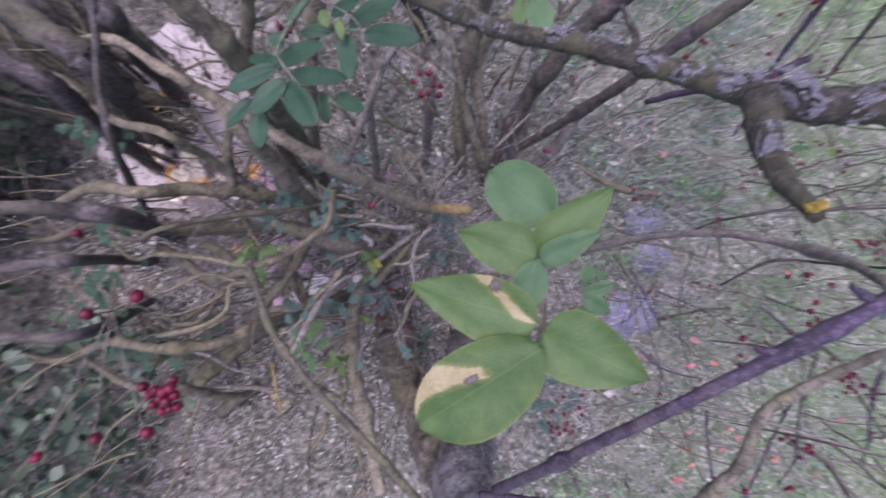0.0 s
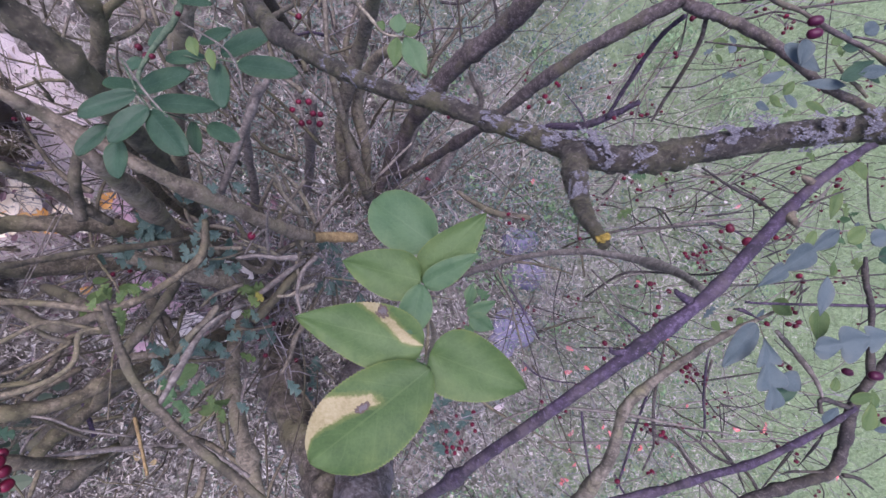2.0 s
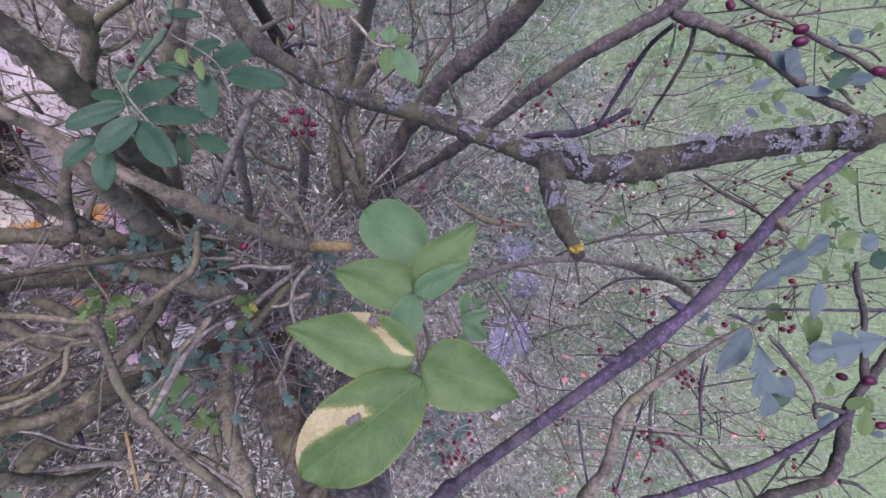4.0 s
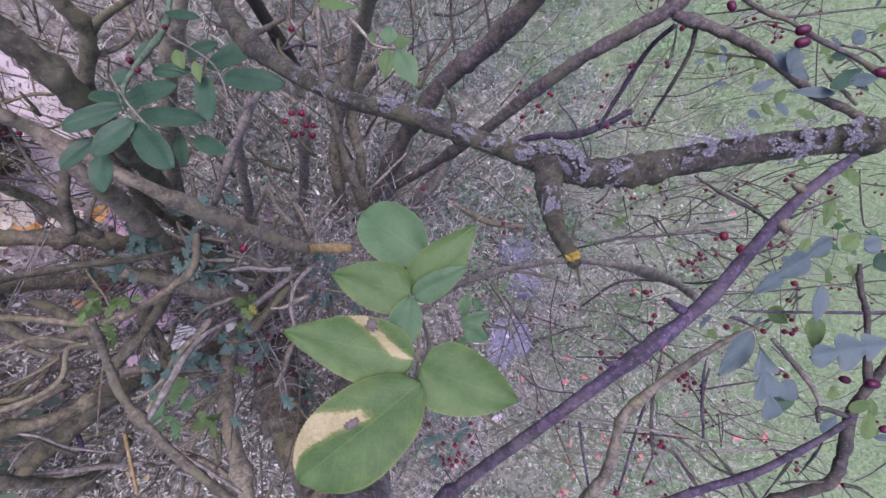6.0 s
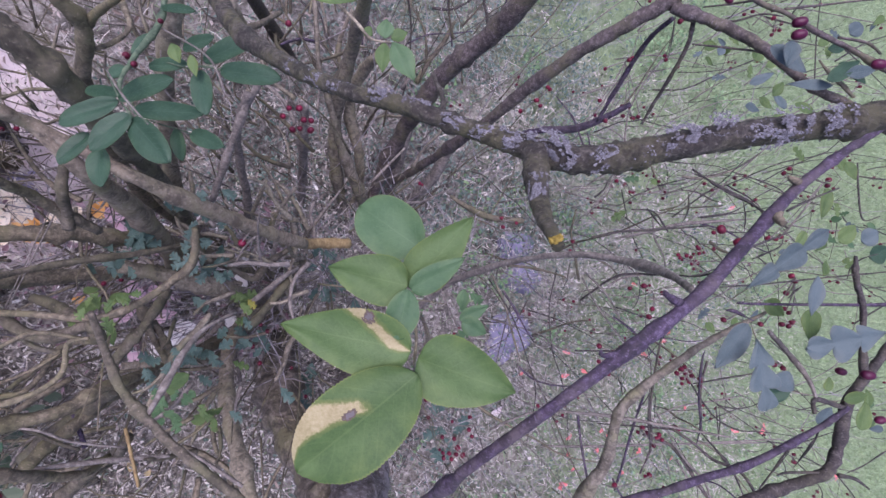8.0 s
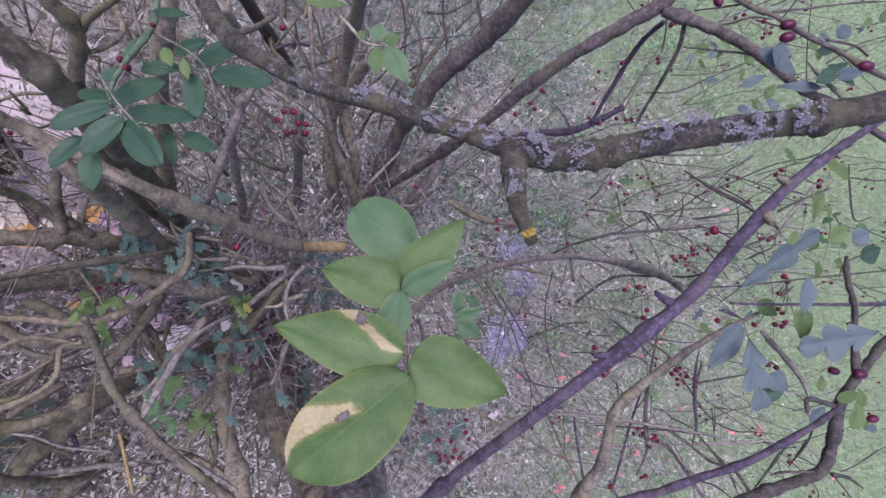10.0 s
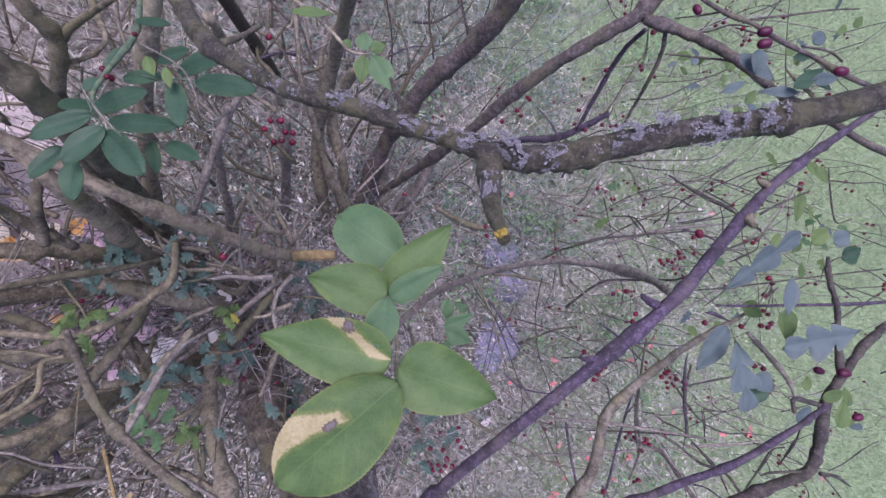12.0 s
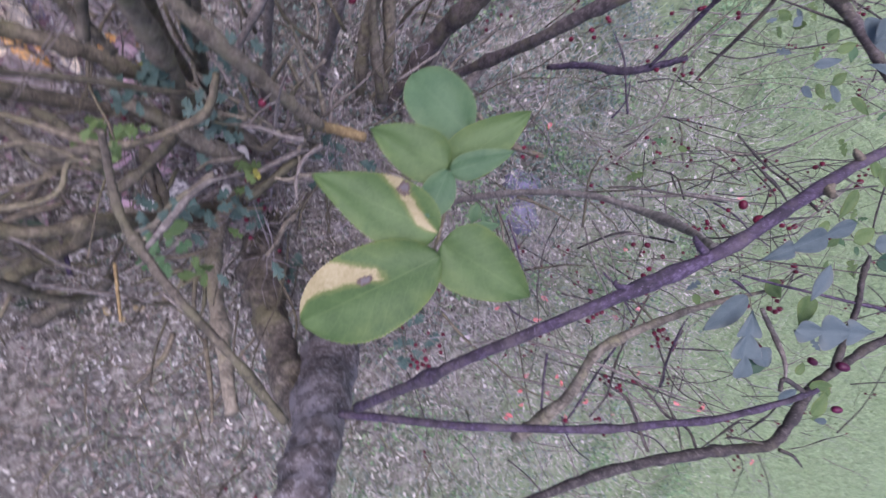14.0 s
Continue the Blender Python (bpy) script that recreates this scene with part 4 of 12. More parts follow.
# ---- knotted twigs with haws ----
knotty = stem(haw, BARK_KNOT, [(0.2236, -0.5088, 0.7024, 0.0052), (0.2960, -0.4125, 0.7439, 0.0055), (0.3666, -0.3218, 0.7954, 0.0056), (0.4358, -0.2678, 0.8360, 0.0055), (0.4650, -0.2478, 0.8548, 0.0056), (0.4924, -0.2274, 0.8731, 0.0051), (0.5032, -0.2006, 0.8762, 0.0049), (0.5128, -0.1587, 0.8789, 0.0052), (0.5327, -0.1291, 0.8846, 0.0043), (0.5622, -0.0944, 0.8931, 0.0039), (0.6296, -0.0680, 0.9020, 0.0036), (0.9800, 0.0200, 0.9400, 0.0068), (1.7500, 0.0600, 0.6000, 0.0106), (2.5000, 0.1500, -0.0200, 0.0198)], sides=12, steps=8, rough=0.12, knots=9, label="knotty dark purple-brown branch")
stem(knotty, BARK_KNOT, [(0.5273, -0.1391, 0.8831, 0.0034), (0.5140, -0.0923, 0.8897, 0.0028), (0.5151, -0.0650, 0.8900, 0.0028), (0.4972, -0.0368, 0.8953, 0.0026), (0.4962, -0.0128, 0.8950, 0.0015)], "spur", sides=8, knots=3)
stem(haw, BARK_PURPLE, [(0.3975, -0.0584, 0.8563, 0.0010), (0.4237, -0.0595, 0.8638, 0.0013), (0.4710, -0.0601, 0.8773, 0.0014), (0.5151, -0.0606, 0.8900, 0.0015), (0.5708, -0.0584, 0.9059, 0.0014), (0.7441, -0.0490, 0.8932, 0.0015)], "twig", sides=8, knots=3)
stem(haw, BARK_KNOT, [(0.3679, -0.0422, 0.8582, 0.0005), (0.4090, -0.0395, 0.8700, 0.0008), (0.4603, -0.0342, 0.8847, 0.0007), (0.5065, -0.0299, 0.8979, 0.0007), (0.5603, -0.0268, 0.9029, 0.0009)], "twig", sides=7, knots=2)
stem(knotty, BARK_KNOT, [(0.5085, -0.1642, 0.8777, 0.0026), (0.4603, -0.1489, 0.8847, 0.0024), (0.4486, -0.1585, 0.8917, 0.0018)], "spur", sides=8)
stem(knotty, TWIG_GREY, [(0.4603, -0.1463, 0.8847, 0.0015), (0.4552, -0.1329, 0.8832, 0.0019), (0.4552, -0.1196, 0.8728, 0.0023), (0.4495, -0.1028, 0.8608, 0.0024), (0.4366, -0.0877, 0.8571, 0.0019)], "spur", sides=8, knots=4, label="pale lichened spur")
stem(knotty, BARK_KNOT, [(0.4871, -0.2285, 0.8715, 0.0015), (0.4548, -0.2285, 0.8623, 0.0012), (0.4441, -0.2313, 0.8592, 0.0006)], "spur", sides=6)
stem(knotty, BARK_KNOT, [(0.5032, -0.2313, 0.8762, 0.0022), (0.5193, -0.2352, 0.8808, 0.0018), (0.5327, -0.2453, 0.8846, 0.0009)], "spur", sides=6)
stem(haw, BARK_KNOT, [(0.4696, -0.2787, 0.8145, 0.0007), (0.4875, -0.2539, 0.8196, 0.0009), (0.5054, -0.2291, 0.8248, 0.0010), (0.5203, -0.2259, 0.8291, 0.0007)], "twig", sides=6)
stem(haw, BARK_KNOT, [(0.5113, -0.2477, 0.8265, 0.0004), (0.5081, -0.2169, 0.8464, 0.0008), (0.4951, -0.1907, 0.8635, 0.0009), (0.4773, -0.1661, 0.8791, 0.0007)], "twig", sides=6)
olive = stem(haw, BARK_PALE, [(0.3094, -0.3521, 0.6853, 0.0082), (0.3196, -0.3011, 0.7195, 0.0074), (0.3320, -0.2527, 0.7439, 0.0067), (0.3317, -0.1925, 0.7646, 0.0055), (0.3502, -0.1608, 0.7803, 0.0049), (0.3783, -0.1302, 0.7987, 0.0043), (0.4050, -0.1037, 0.8168, 0.0034), (0.4358, -0.0811, 0.8360, 0.0022), (0.4582, -0.0694, 0.8425, 0.0013)], sides=10, knots=6, label="olive mossy crooked twig")
stem(olive, TWIG_GREY, [(0.2497, -0.2696, 0.5850, 0.0016), (0.2765, -0.2455, 0.6135, 0.0017), (0.3085, -0.2286, 0.6435, 0.0018), (0.3845, -0.2287, 0.6861, 0.0020), (0.4340, -0.2333, 0.7211, 0.0018), (0.5156, -0.2484, 0.7445, 0.0011)], "twig", sides=7, knots=2)
stem(olive, BARK_UPPER, [(0.4409, -0.2355, 0.7231, 0.0018), (0.4524, -0.2461, 0.7472, 0.0017), (0.4673, -0.2622, 0.7618, 0.0017), (0.4728, -0.2627, 0.7946, 0.0018), (0.4755, -0.2849, 0.8162, 0.0017)], "twig", sides=7)
stem(olive, BARK_UPPER, [(0.4903, -0.2946, 0.6124, 0.0016), (0.5321, -0.3120, 0.6244, 0.0026), (0.5412, -0.3368, 0.6478, 0.0027), (0.5484, -0.3704, 0.6811, 0.0026)], "twig", sides=7)
stem(olive, BARK_PURPLE, [(0.4224, -0.2831, 0.5409, 0.0022), (0.4212, -0.3206, 0.5510, 0.0022), (0.4184, -0.3656, 0.5710, 0.0020), (0.4152, -0.3902, 0.5908, 0.0020)], "twig", sides=6)
stem(olive, BARK_PURPLE, [(0.4987, -0.2164, 0.6148, 0.0018), (0.4778, -0.2772, 0.6088, 0.0018), (0.4611, -0.3381, 0.6040, 0.0018), (0.4486, -0.3815, 0.6004, 0.0017)], "twig", sides=6)
stem(olive, BARK_UPPER, [(0.5196, -0.1382, 0.6208, 0.0014), (0.5215, -0.2136, 0.6005, 0.0018), (0.5298, -0.2747, 0.5821, 0.0021), (0.5388, -0.3343, 0.5743, 0.0019), (0.5209, -0.3808, 0.5691, 0.0014)], "twig", sides=6)
stem(olive, BARK_UPPER, [(0.5864, -0.1816, 0.6399, 0.0018), (0.5764, -0.2251, 0.6371, 0.0018), (0.5781, -0.2946, 0.6376, 0.0013)], "twig", sides=6)
stem(haw, BARK_KNOT, [(0.5655, -0.2164, 0.6340, 0.0009), (0.6156, -0.2077, 0.6483, 0.0015), (0.6574, -0.2007, 0.6603, 0.0009)], "twig", sides=6)
stem(haw, BARK_KNOT, [(0.6845, -0.2870, 0.5640, 0.0010), (0.6893, -0.3466, 0.5654, 0.0012)], "twig", sides=5)
stem(haw, TWIG_GREY, [(0.4371, -0.4011, 0.3891, 0.0024), (0.5660, -0.4011, 0.4260, 0.0026), (0.6734, -0.3978, 0.4568, 0.0022), (0.8667, -0.3955, 0.5123, 0.0016)], "twig", sides=6)
stem(haw, BARK_KNOT, [(0.4180, -0.1760, 0.5396, 0.0013), (0.4614, -0.1707, 0.5833, 0.0015), (0.4682, -0.1680, 0.6269, 0.0013)], "twig", sides=6)
stem(haw, BARK_KNOT, [(0.4838, -0.1045, 0.4545, 0.0020), (0.5127, -0.0586, 0.5148, 0.0024), (0.5464, -0.0523, 0.5452, 0.0024), (0.5321, -0.0495, 0.6244, 0.0018)], "twig", sides=6)
stem(haw, BARK_KNOT, [(0.4152, 0.0096, 0.5908, 0.0019), (0.4569, 0.0182, 0.6028, 0.0019), (0.5238, 0.0226, 0.6220, 0.0017), (0.5906, 0.0269, 0.6411, 0.0011)], "twig", sides=6)
stem(haw, BARK_KNOT, [(0.4039, 0.0813, 0.7957, 0.0011), (0.4222, 0.0542, 0.8217, 0.0012), (0.4226, 0.0369, 0.8531, 0.0011), (0.4043, 0.0129, 0.8998, 0.0011)], "twig", sides=7, knots=2)
stem(haw, BARK_KNOT, [(0.4043, 0.0278, 0.8998, 0.0012), (0.4446, 0.0396, 0.8906, 0.0010), (0.4920, 0.0524, 0.8834, 0.0007)], "twig", sides=6)
stem(haw, BARK_KNOT, [(0.3112, -0.0059, 0.9355, 0.0009), (0.3660, 0.0005, 0.9096, 0.0009), (0.4295, 0.0109, 0.8863, 0.0005)], "twig", sides=6)
stem(haw, BARK_KNOT, [(0.2902, -0.0201, 0.9399, 0.0009), (0.3279, -0.0293, 0.8779, 0.0009), (0.3474, -0.0318, 0.8315, 0.0007)], "twig", sides=6)
stem(haw, BARK_KNOT, [(0.5075, 0.0568, 0.5653, 0.0013), (0.5360, 0.0514, 0.5839, 0.0015), (0.5430, 0.0188, 0.6067, 0.0015)], "twig", sides=5)
stem(haw, BARK_KNOT, [(0.8078, 0.1225, 0.7034, 0.0010), (0.8094, 0.0791, 0.7039, 0.0014), (0.8161, 0.0356, 0.7058, 0.0012), (0.8412, 0.0400, 0.7130, 0.0008)], "twig", sides=6)

# ---- upper branches ----
upper = stem(haw, BARK_UPPER, [(0.1842, 0.1447, 0.1605, 0.0074), (0.2404, 0.1752, 0.3847, 0.0082), (0.2648, 0.1921, 0.5477, 0.0085), (0.2937, 0.2186, 0.6392, 0.0080), (0.3254, 0.2392, 0.7108, 0.0078), (0.3580, 0.2537, 0.7617, 0.0079), (0.3831, 0.2688, 0.7897, 0.0080), (0.4050, 0.2986, 0.8168, 0.0080), (0.4265, 0.3546, 0.8438, 0.0079)], sides=12, steps=8, knots=6, label="smooth brown branch leaning out of the shrub")
stem(upper, BARK_UPPER, [(0.3831, 0.2582, 0.7897, 0.0062), (0.4076, 0.2409, 0.8071, 0.0060), (0.4336, 0.2211, 0.8250, 0.0058), (0.4638, 0.1902, 0.8441, 0.0052), (0.4869, 0.1576, 0.8611, 0.0044), (0.5139, 0.1346, 0.8792, 0.0038), (0.5498, 0.0989, 0.8999, 0.0036), (0.7142, 0.0689, 0.8847, 0.0038)], sides=12, steps=8, knots=4, label="brown side branch")
stem(upper, BARK_UPPER, [(0.4051, 0.2427, 0.7960, 0.0028), (0.4151, 0.2266, 0.7781, 0.0024), (0.4214, 0.2055, 0.7487, 0.0024), (0.4346, 0.1832, 0.7005, 0.0024), (0.4343, 0.1624, 0.6796, 0.0015)], "twig", sides=7)
stem(upper, BARK_PURPLE, [(0.3984, 0.2556, 0.7733, 0.0029), (0.3990, 0.2475, 0.7318, 0.0032), (0.4047, 0.2163, 0.6711, 0.0034), (0.3993, 0.1770, 0.6279, 0.0024)], "twig", sides=7)
stem(upper, BARK_PURPLE, [(0.4736, 0.2138, 0.6076, 0.0042), (0.4528, 0.2020, 0.5808, 0.0051), (0.4180, 0.1890, 0.5396, 0.0062), (0.3885, 0.1996, 0.4792, 0.0059), (0.3561, 0.1986, 0.4075, 0.0046)], "twig", sides=7)
hiptwig = stem(haw, BARK_UPPER, [(0.3254, 0.2118, 0.9084, 0.0016), (0.3519, 0.1943, 0.9160, 0.0018), (0.3740, 0.1851, 0.9223, 0.0017), (0.3961, 0.1704, 0.9287, 0.0019), (0.4270, 0.1543, 0.9375, 0.0020), (0.4623, 0.1337, 0.9477, 0.0021), (0.6697, 0.1179, 0.9239, 0.0030)], "twig", sides=9, knots=6, label="thin knotty twig with dark fruit")
stem(hiptwig, BARK_UPPER, [(0.3718, 0.1888, 0.9217, 0.0011), (0.4113, 0.1972, 0.9226, 0.0009), (0.4498, 0.2014, 0.9337, 0.0008), (0.4748, 0.2024, 0.9408, 0.0006)], "twig", sides=6)
stem(hiptwig, BARK_UPPER, [(0.4137, 0.1658, 0.9337, 0.0011), (0.4358, 0.1612, 0.9401, 0.0011), (0.4468, 0.1520, 0.9432, 0.0009)], "twig", sides=6)
stem(hiptwig, BARK_UPPER, [(0.4159, 0.2582, 0.7991, 0.0009), (0.4279, 0.2509, 0.8234, 0.0011), (0.4280, 0.2397, 0.8546, 0.0012)], "twig", sides=6)
stem(hiptwig, BARK_UPPER, [(0.4039, 0.2179, 0.7957, 0.0009), (0.4368, 0.2087, 0.8155, 0.0013), (0.4623, 0.1984, 0.8332, 0.0013), (0.4751, 0.1756, 0.8473, 0.0008)], "twig", sides=6)
stem(hiptwig, BARK_UPPER, [(0.4991, 0.2987, 0.7189, 0.0011), (0.5170, 0.2815, 0.7449, 0.0013), (0.5326, 0.2802, 0.7702, 0.0012), (0.5494, 0.2724, 0.7854, 0.0009)], "twig", sides=5)
stem(hiptwig, BARK_DARK, [(0.4521, 0.1674, 0.8927, 0.0007), (0.4731, 0.1580, 0.8883, 0.0016), (0.4972, 0.1491, 0.8849, 0.0019), (0.5166, 0.1430, 0.8800, 0.0015)], "spur", sides=7)
stem(haw, BARK_UPPER, [(0.1194, 0.0585, 0.0379, 0.0112), (0.1666, 0.2017, 0.2595, 0.0132), (0.1928, 0.2555, 0.4022, 0.0164), (0.2210, 0.2896, 0.4832, 0.0155), (0.2572, 0.3090, 0.5664, 0.0144), (0.2789, 0.3279, 0.6350, 0.0140), (0.2853, 0.3483, 0.6993, 0.0132), (0.2965, 0.3979, 0.7649, 0.0118)], sides=12, steps=8, knots=6, label="dark fissured stem")

# ---- thicket of stems ----
rose = plant("wild_rose", -0.02, 0.02, "thicket of brown mossy stems with dark leaves and hips", "shrub")
stem(rose, BARK_PALE, [(0.0736, 0.3134, 0.7530, 0.0071), (0.0730, 0.3285, 0.5968, 0.0094), (0.0661, 0.3137, 0.4700, 0.0109), (0.0544, 0.2791, 0.3834, 0.0115), (0.0451, 0.2246, 0.2767, 0.0113), (0.0561, 0.1378, 0.1758, 0.0117), (0.0871, 0.0746, 0.0000, 0.0082)], sides=10, knots=5, label="upright brown stem")
stem(rose, BARK_MOSS, [(0.1226, 0.3175, 0.4549, 0.0084), (0.0926, 0.3089, 0.3943, 0.0098), (0.0724, 0.2633, 0.3053, 0.0101), (0.1017, 0.1837, 0.2097, 0.0094), (0.1232, 0.0899, 0.0000, 0.0075)], sides=9, knots=3)
stem(rose, BARK_PALE, [(0.0058, 0.4093, 0.4735, 0.0037), (0.0111, 0.3406, 0.4542, 0.0039), (0.0150, 0.2903, 0.4345, 0.0037), (0.0353, 0.2394, 0.3779, 0.0058), (0.0633, 0.1799, 0.2819, 0.0095), (0.1038, 0.1130, 0.1895, 0.0118), (0.1379, 0.0754, 0.0000, 0.0092)], sides=8, knots=3)
stem(rose, TWIG_GREY, [(-0.0067, 0.2181, 0.4699, 0.0050), (-0.0124, 0.1798, 0.3642, 0.0075), (-0.0170, 0.1309, 0.2068, 0.0090), (-0.0315, 0.0583, 0.0000, 0.0063)], sides=8, knots=2)
stem(rose, BARK_MOSS, [(-0.0741, 0.2408, 0.7106, 0.0050), (-0.0674, 0.2365, 0.6605, 0.0057)], sides=8)
stem(rose, TWIG_GREY, [(-0.0645, 0.1651, 0.6614, 0.0044), (-0.0917, 0.1497, 0.5495, 0.0048), (-0.0998, 0.1190, 0.4640, 0.0055), (-0.1012, 0.0847, 0.3908, 0.0065), (-0.1096, 0.0485, 0.2843, 0.0078), (-0.1113, 0.0014, 0.0000, 0.0068)], sides=8, knots=4)
stem(rose, TWIG_GREY, [(-0.0495, 0.1806, 0.6657, 0.0035), (-0.0701, 0.1556, 0.6389, 0.0041), (-0.0989, 0.1050, 0.5891, 0.0047), (-0.1239, 0.0603, 0.5403, 0.0042)], sides=8, knots=2)
stem(rose, BARK, [(-0.0287, 0.2551, 0.6716, 0.0024), (-0.0456, 0.2233, 0.7084, 0.0031), (-0.0594, 0.2081, 0.7253, 0.0034)], "twig", sides=7)
stem(rose, BARK, [(-0.0077, 0.3188, 0.3656, 0.0024), (0.0344, 0.3205, 0.3984, 0.0027), (0.0789, 0.3312, 0.4320, 0.0031)], "twig", sides=6)
stem(rose, TWIG_GREY, [(0.2187, 0.2932, 0.2432, 0.0103), (0.1972, 0.2165, 0.1954, 0.0120), (0.1864, 0.1516, 0.1091, 0.0131), (0.1824, 0.1061, 0.0000, 0.0110)], sides=9)
stem(rose, TWIG_GREY, [(0.2800, 0.2017, 0.2920, 0.0092), (0.2589, 0.1502, 0.2340, 0.0119), (0.2343, 0.1186, 0.1749, 0.0125), (0.2126, 0.0767, 0.0000, 0.0094)], sides=8)
stem(rose, TWIG_GREY, [(0.1149, 0.1240, 0.2967, 0.0029), (0.1471, 0.1575, 0.3059, 0.0029), (0.1793, 0.1911, 0.3152, 0.0024)], "twig", sides=6)
stem(rose, BARK, [(0.2358, 0.0854, 0.4354, 0.0035), (0.2740, 0.0606, 0.4463, 0.0061), (0.3122, 0.0457, 0.4573, 0.0061), (0.3599, 0.0407, 0.4710, 0.0043)], "twig", sides=7)
lean = stem(rose, BARK, [(-0.9549, 0.6942, 0.1980, 0.0090), (-0.4996, 0.3829, 0.6198, 0.0072), (-0.2512, 0.1832, 0.8679, 0.0058), (-0.1702, 0.1294, 0.9432, 0.0054), (-0.1600, 0.1188, 0.9149, 0.0067), (-0.1471, 0.1074, 0.8978, 0.0075), (-0.1380, 0.0959, 0.8692, 0.0081), (-0.1402, 0.0836, 0.8000, 0.0080), (-0.1548, 0.0739, 0.6600, 0.0082), (-0.1698, 0.0491, 0.5000, 0.0085), (-0.1979, -0.0158, 0.2400, 0.0100), (-0.2302, -0.0739, 0.0000, 0.0105)], sides=14, steps=8, knots=5, label="thick dark leaning stem")
stem(rose, BARK_FAWN, [(-0.2195, 0.1012, 0.8225, 0.0022), (-0.1942, 0.0878, 0.7985, 0.0044), (-0.1767, 0.0606, 0.7650, 0.0070), (-0.1787, 0.0494, 0.7000, 0.0092), (-0.1797, 0.0311, 0.6200, 0.0098), (-0.1853, 0.0039, 0.5200, 0.0100), (-0.2212, -0.0429, 0.3300, 0.0105), (-0.2852, -0.1127, 0.0000, 0.0115)], sides=12, steps=8, knots=4, label="pale brown leaning stem")
ol2 = stem(rose, BARK_FAWN, [(-0.9958, 0.4334, 0.0822, 0.0046), (-0.5565, 0.2265, 0.4995, 0.0040), (-0.3099, 0.1460, 0.7470, 0.0036), (-0.2195, 0.1017, 0.8250, 0.0036), (-0.1942, 0.0885, 0.8010, 0.0046), (-0.1689, 0.0742, 0.7771, 0.0055), (-0.1410, 0.0576, 0.7539, 0.0062), (-0.0971, 0.0356, 0.6832, 0.0073), (-0.0505, 0.0151, 0.5821, 0.0081), (-0.0106, 0.0025, 0.4896, 0.0086)], sides=12, steps=8, knots=5, label="olive mossy stem")
stem(ol2, TWIG_OCHRE, [(-0.0184, 0.0025, 0.4977, 0.0078), (0.0146, 0.0027, 0.4552, 0.0084), (0.0607, 0.0028, 0.4268, 0.0086)], "spur", sides=9, label="ochre algae-stained dead stub")
stem(rose, BARK_DARK, [(-0.1647, 0.1811, 0.8615, 0.0042), (-0.1586, 0.1642, 0.8424, 0.0050), (-0.1539, 0.1593, 0.8230, 0.0054), (-0.1587, 0.1482, 0.8008, 0.0056), (-0.1791, 0.1326, 0.7533, 0.0057), (-0.2022, 0.1079, 0.6427, 0.0061), (-0.2346, 0.0635, 0.3837, 0.0089), (-0.2006, -0.0123, 0.0000, 0.0108)], sides=12, knots=4)
stem(rose, BARK_DARK, [(-0.1603, 0.1566, 0.8003, 0.0035), (-0.1432, 0.1613, 0.8260, 0.0030), (-0.1210, 0.1613, 0.8532, 0.0023), (-0.0979, 0.1602, 0.8806, 0.0020)], sides=9)
stem(rose, BARK_DARK, [(-0.1574, 0.1460, 0.8012, 0.0018), (-0.1454, 0.1547, 0.7942, 0.0020), (-0.1345, 0.1725, 0.7869, 0.0019), (-0.1488, 0.2033, 0.7620, 0.0030), (-0.1614, 0.2289, 0.7376, 0.0034)], sides=8)
stem(rose, BARK_MOSS, [(-0.1065, 0.2488, 0.7534, 0.0077), (-0.1266, 0.2190, 0.7060, 0.0090), (-0.1510, 0.1930, 0.6366, 0.0100), (-0.1751, 0.1591, 0.5464, 0.0095), (-0.2088, 0.1082, 0.3911, 0.0089), (-0.2358, 0.0484, 0.1441, 0.0091), (-0.2130, 0.0150, 0.0000, 0.0075)], sides=12, knots=4, label="dark upright stem behind leaves")
stem(rose, BARK_DARK, [(-1.2110, -0.0202, -0.1043, 0.0078), (-0.7308, -0.0301, 0.3247, 0.0073), (-0.4499, 0.0096, 0.5821, 0.0070), (-0.3373, 0.0057, 0.6664, 0.0073), (-0.3036, 0.0120, 0.6344, 0.0081), (-0.2703, 0.0143, 0.6023, 0.0088), (-0.2383, 0.0116, 0.5595, 0.0096), (-0.1963, 0.0008, 0.4675, 0.0107), (-0.1552, -0.0285, 0.2712, 0.0137), (-0.0450, -0.0978, 0.0000, 0.0140)], sides=12, steps=8, knots=5, label="low mossy horizontal stem")
stem(rose, BARK, [(-0.9162, -0.1213, 0.0010, 0.0035), (-0.5708, -0.0496, 0.3914, 0.0031), (-0.3679, -0.0522, 0.6264, 0.0029), (-0.2926, -0.0333, 0.7000, 0.0029), (-0.2589, -0.0224, 0.6680, 0.0034), (-0.2251, -0.0143, 0.6361, 0.0039), (-0.1943, -0.0097, 0.6034, 0.0037), (-0.1544, 0.0007, 0.5524, 0.0028)], sides=8, knots=3)
stem(rose, BARK_DARK, [(-1.4217, -0.1109, -0.3520, 0.0081), (-0.9168, -0.1073, 0.0841, 0.0081), (-0.6066, -0.0445, 0.3499, 0.0085), (-0.4676, -0.0477, 0.4418, 0.0091), (-0.3676, -0.0456, 0.3872, 0.0108), (-0.2893, -0.0447, 0.2848, 0.0121), (-0.2302, -0.0672, 0.1457, 0.0140), (-0.1113, -0.1380, 0.0000, 0.0120)], sides=10, knots=4)
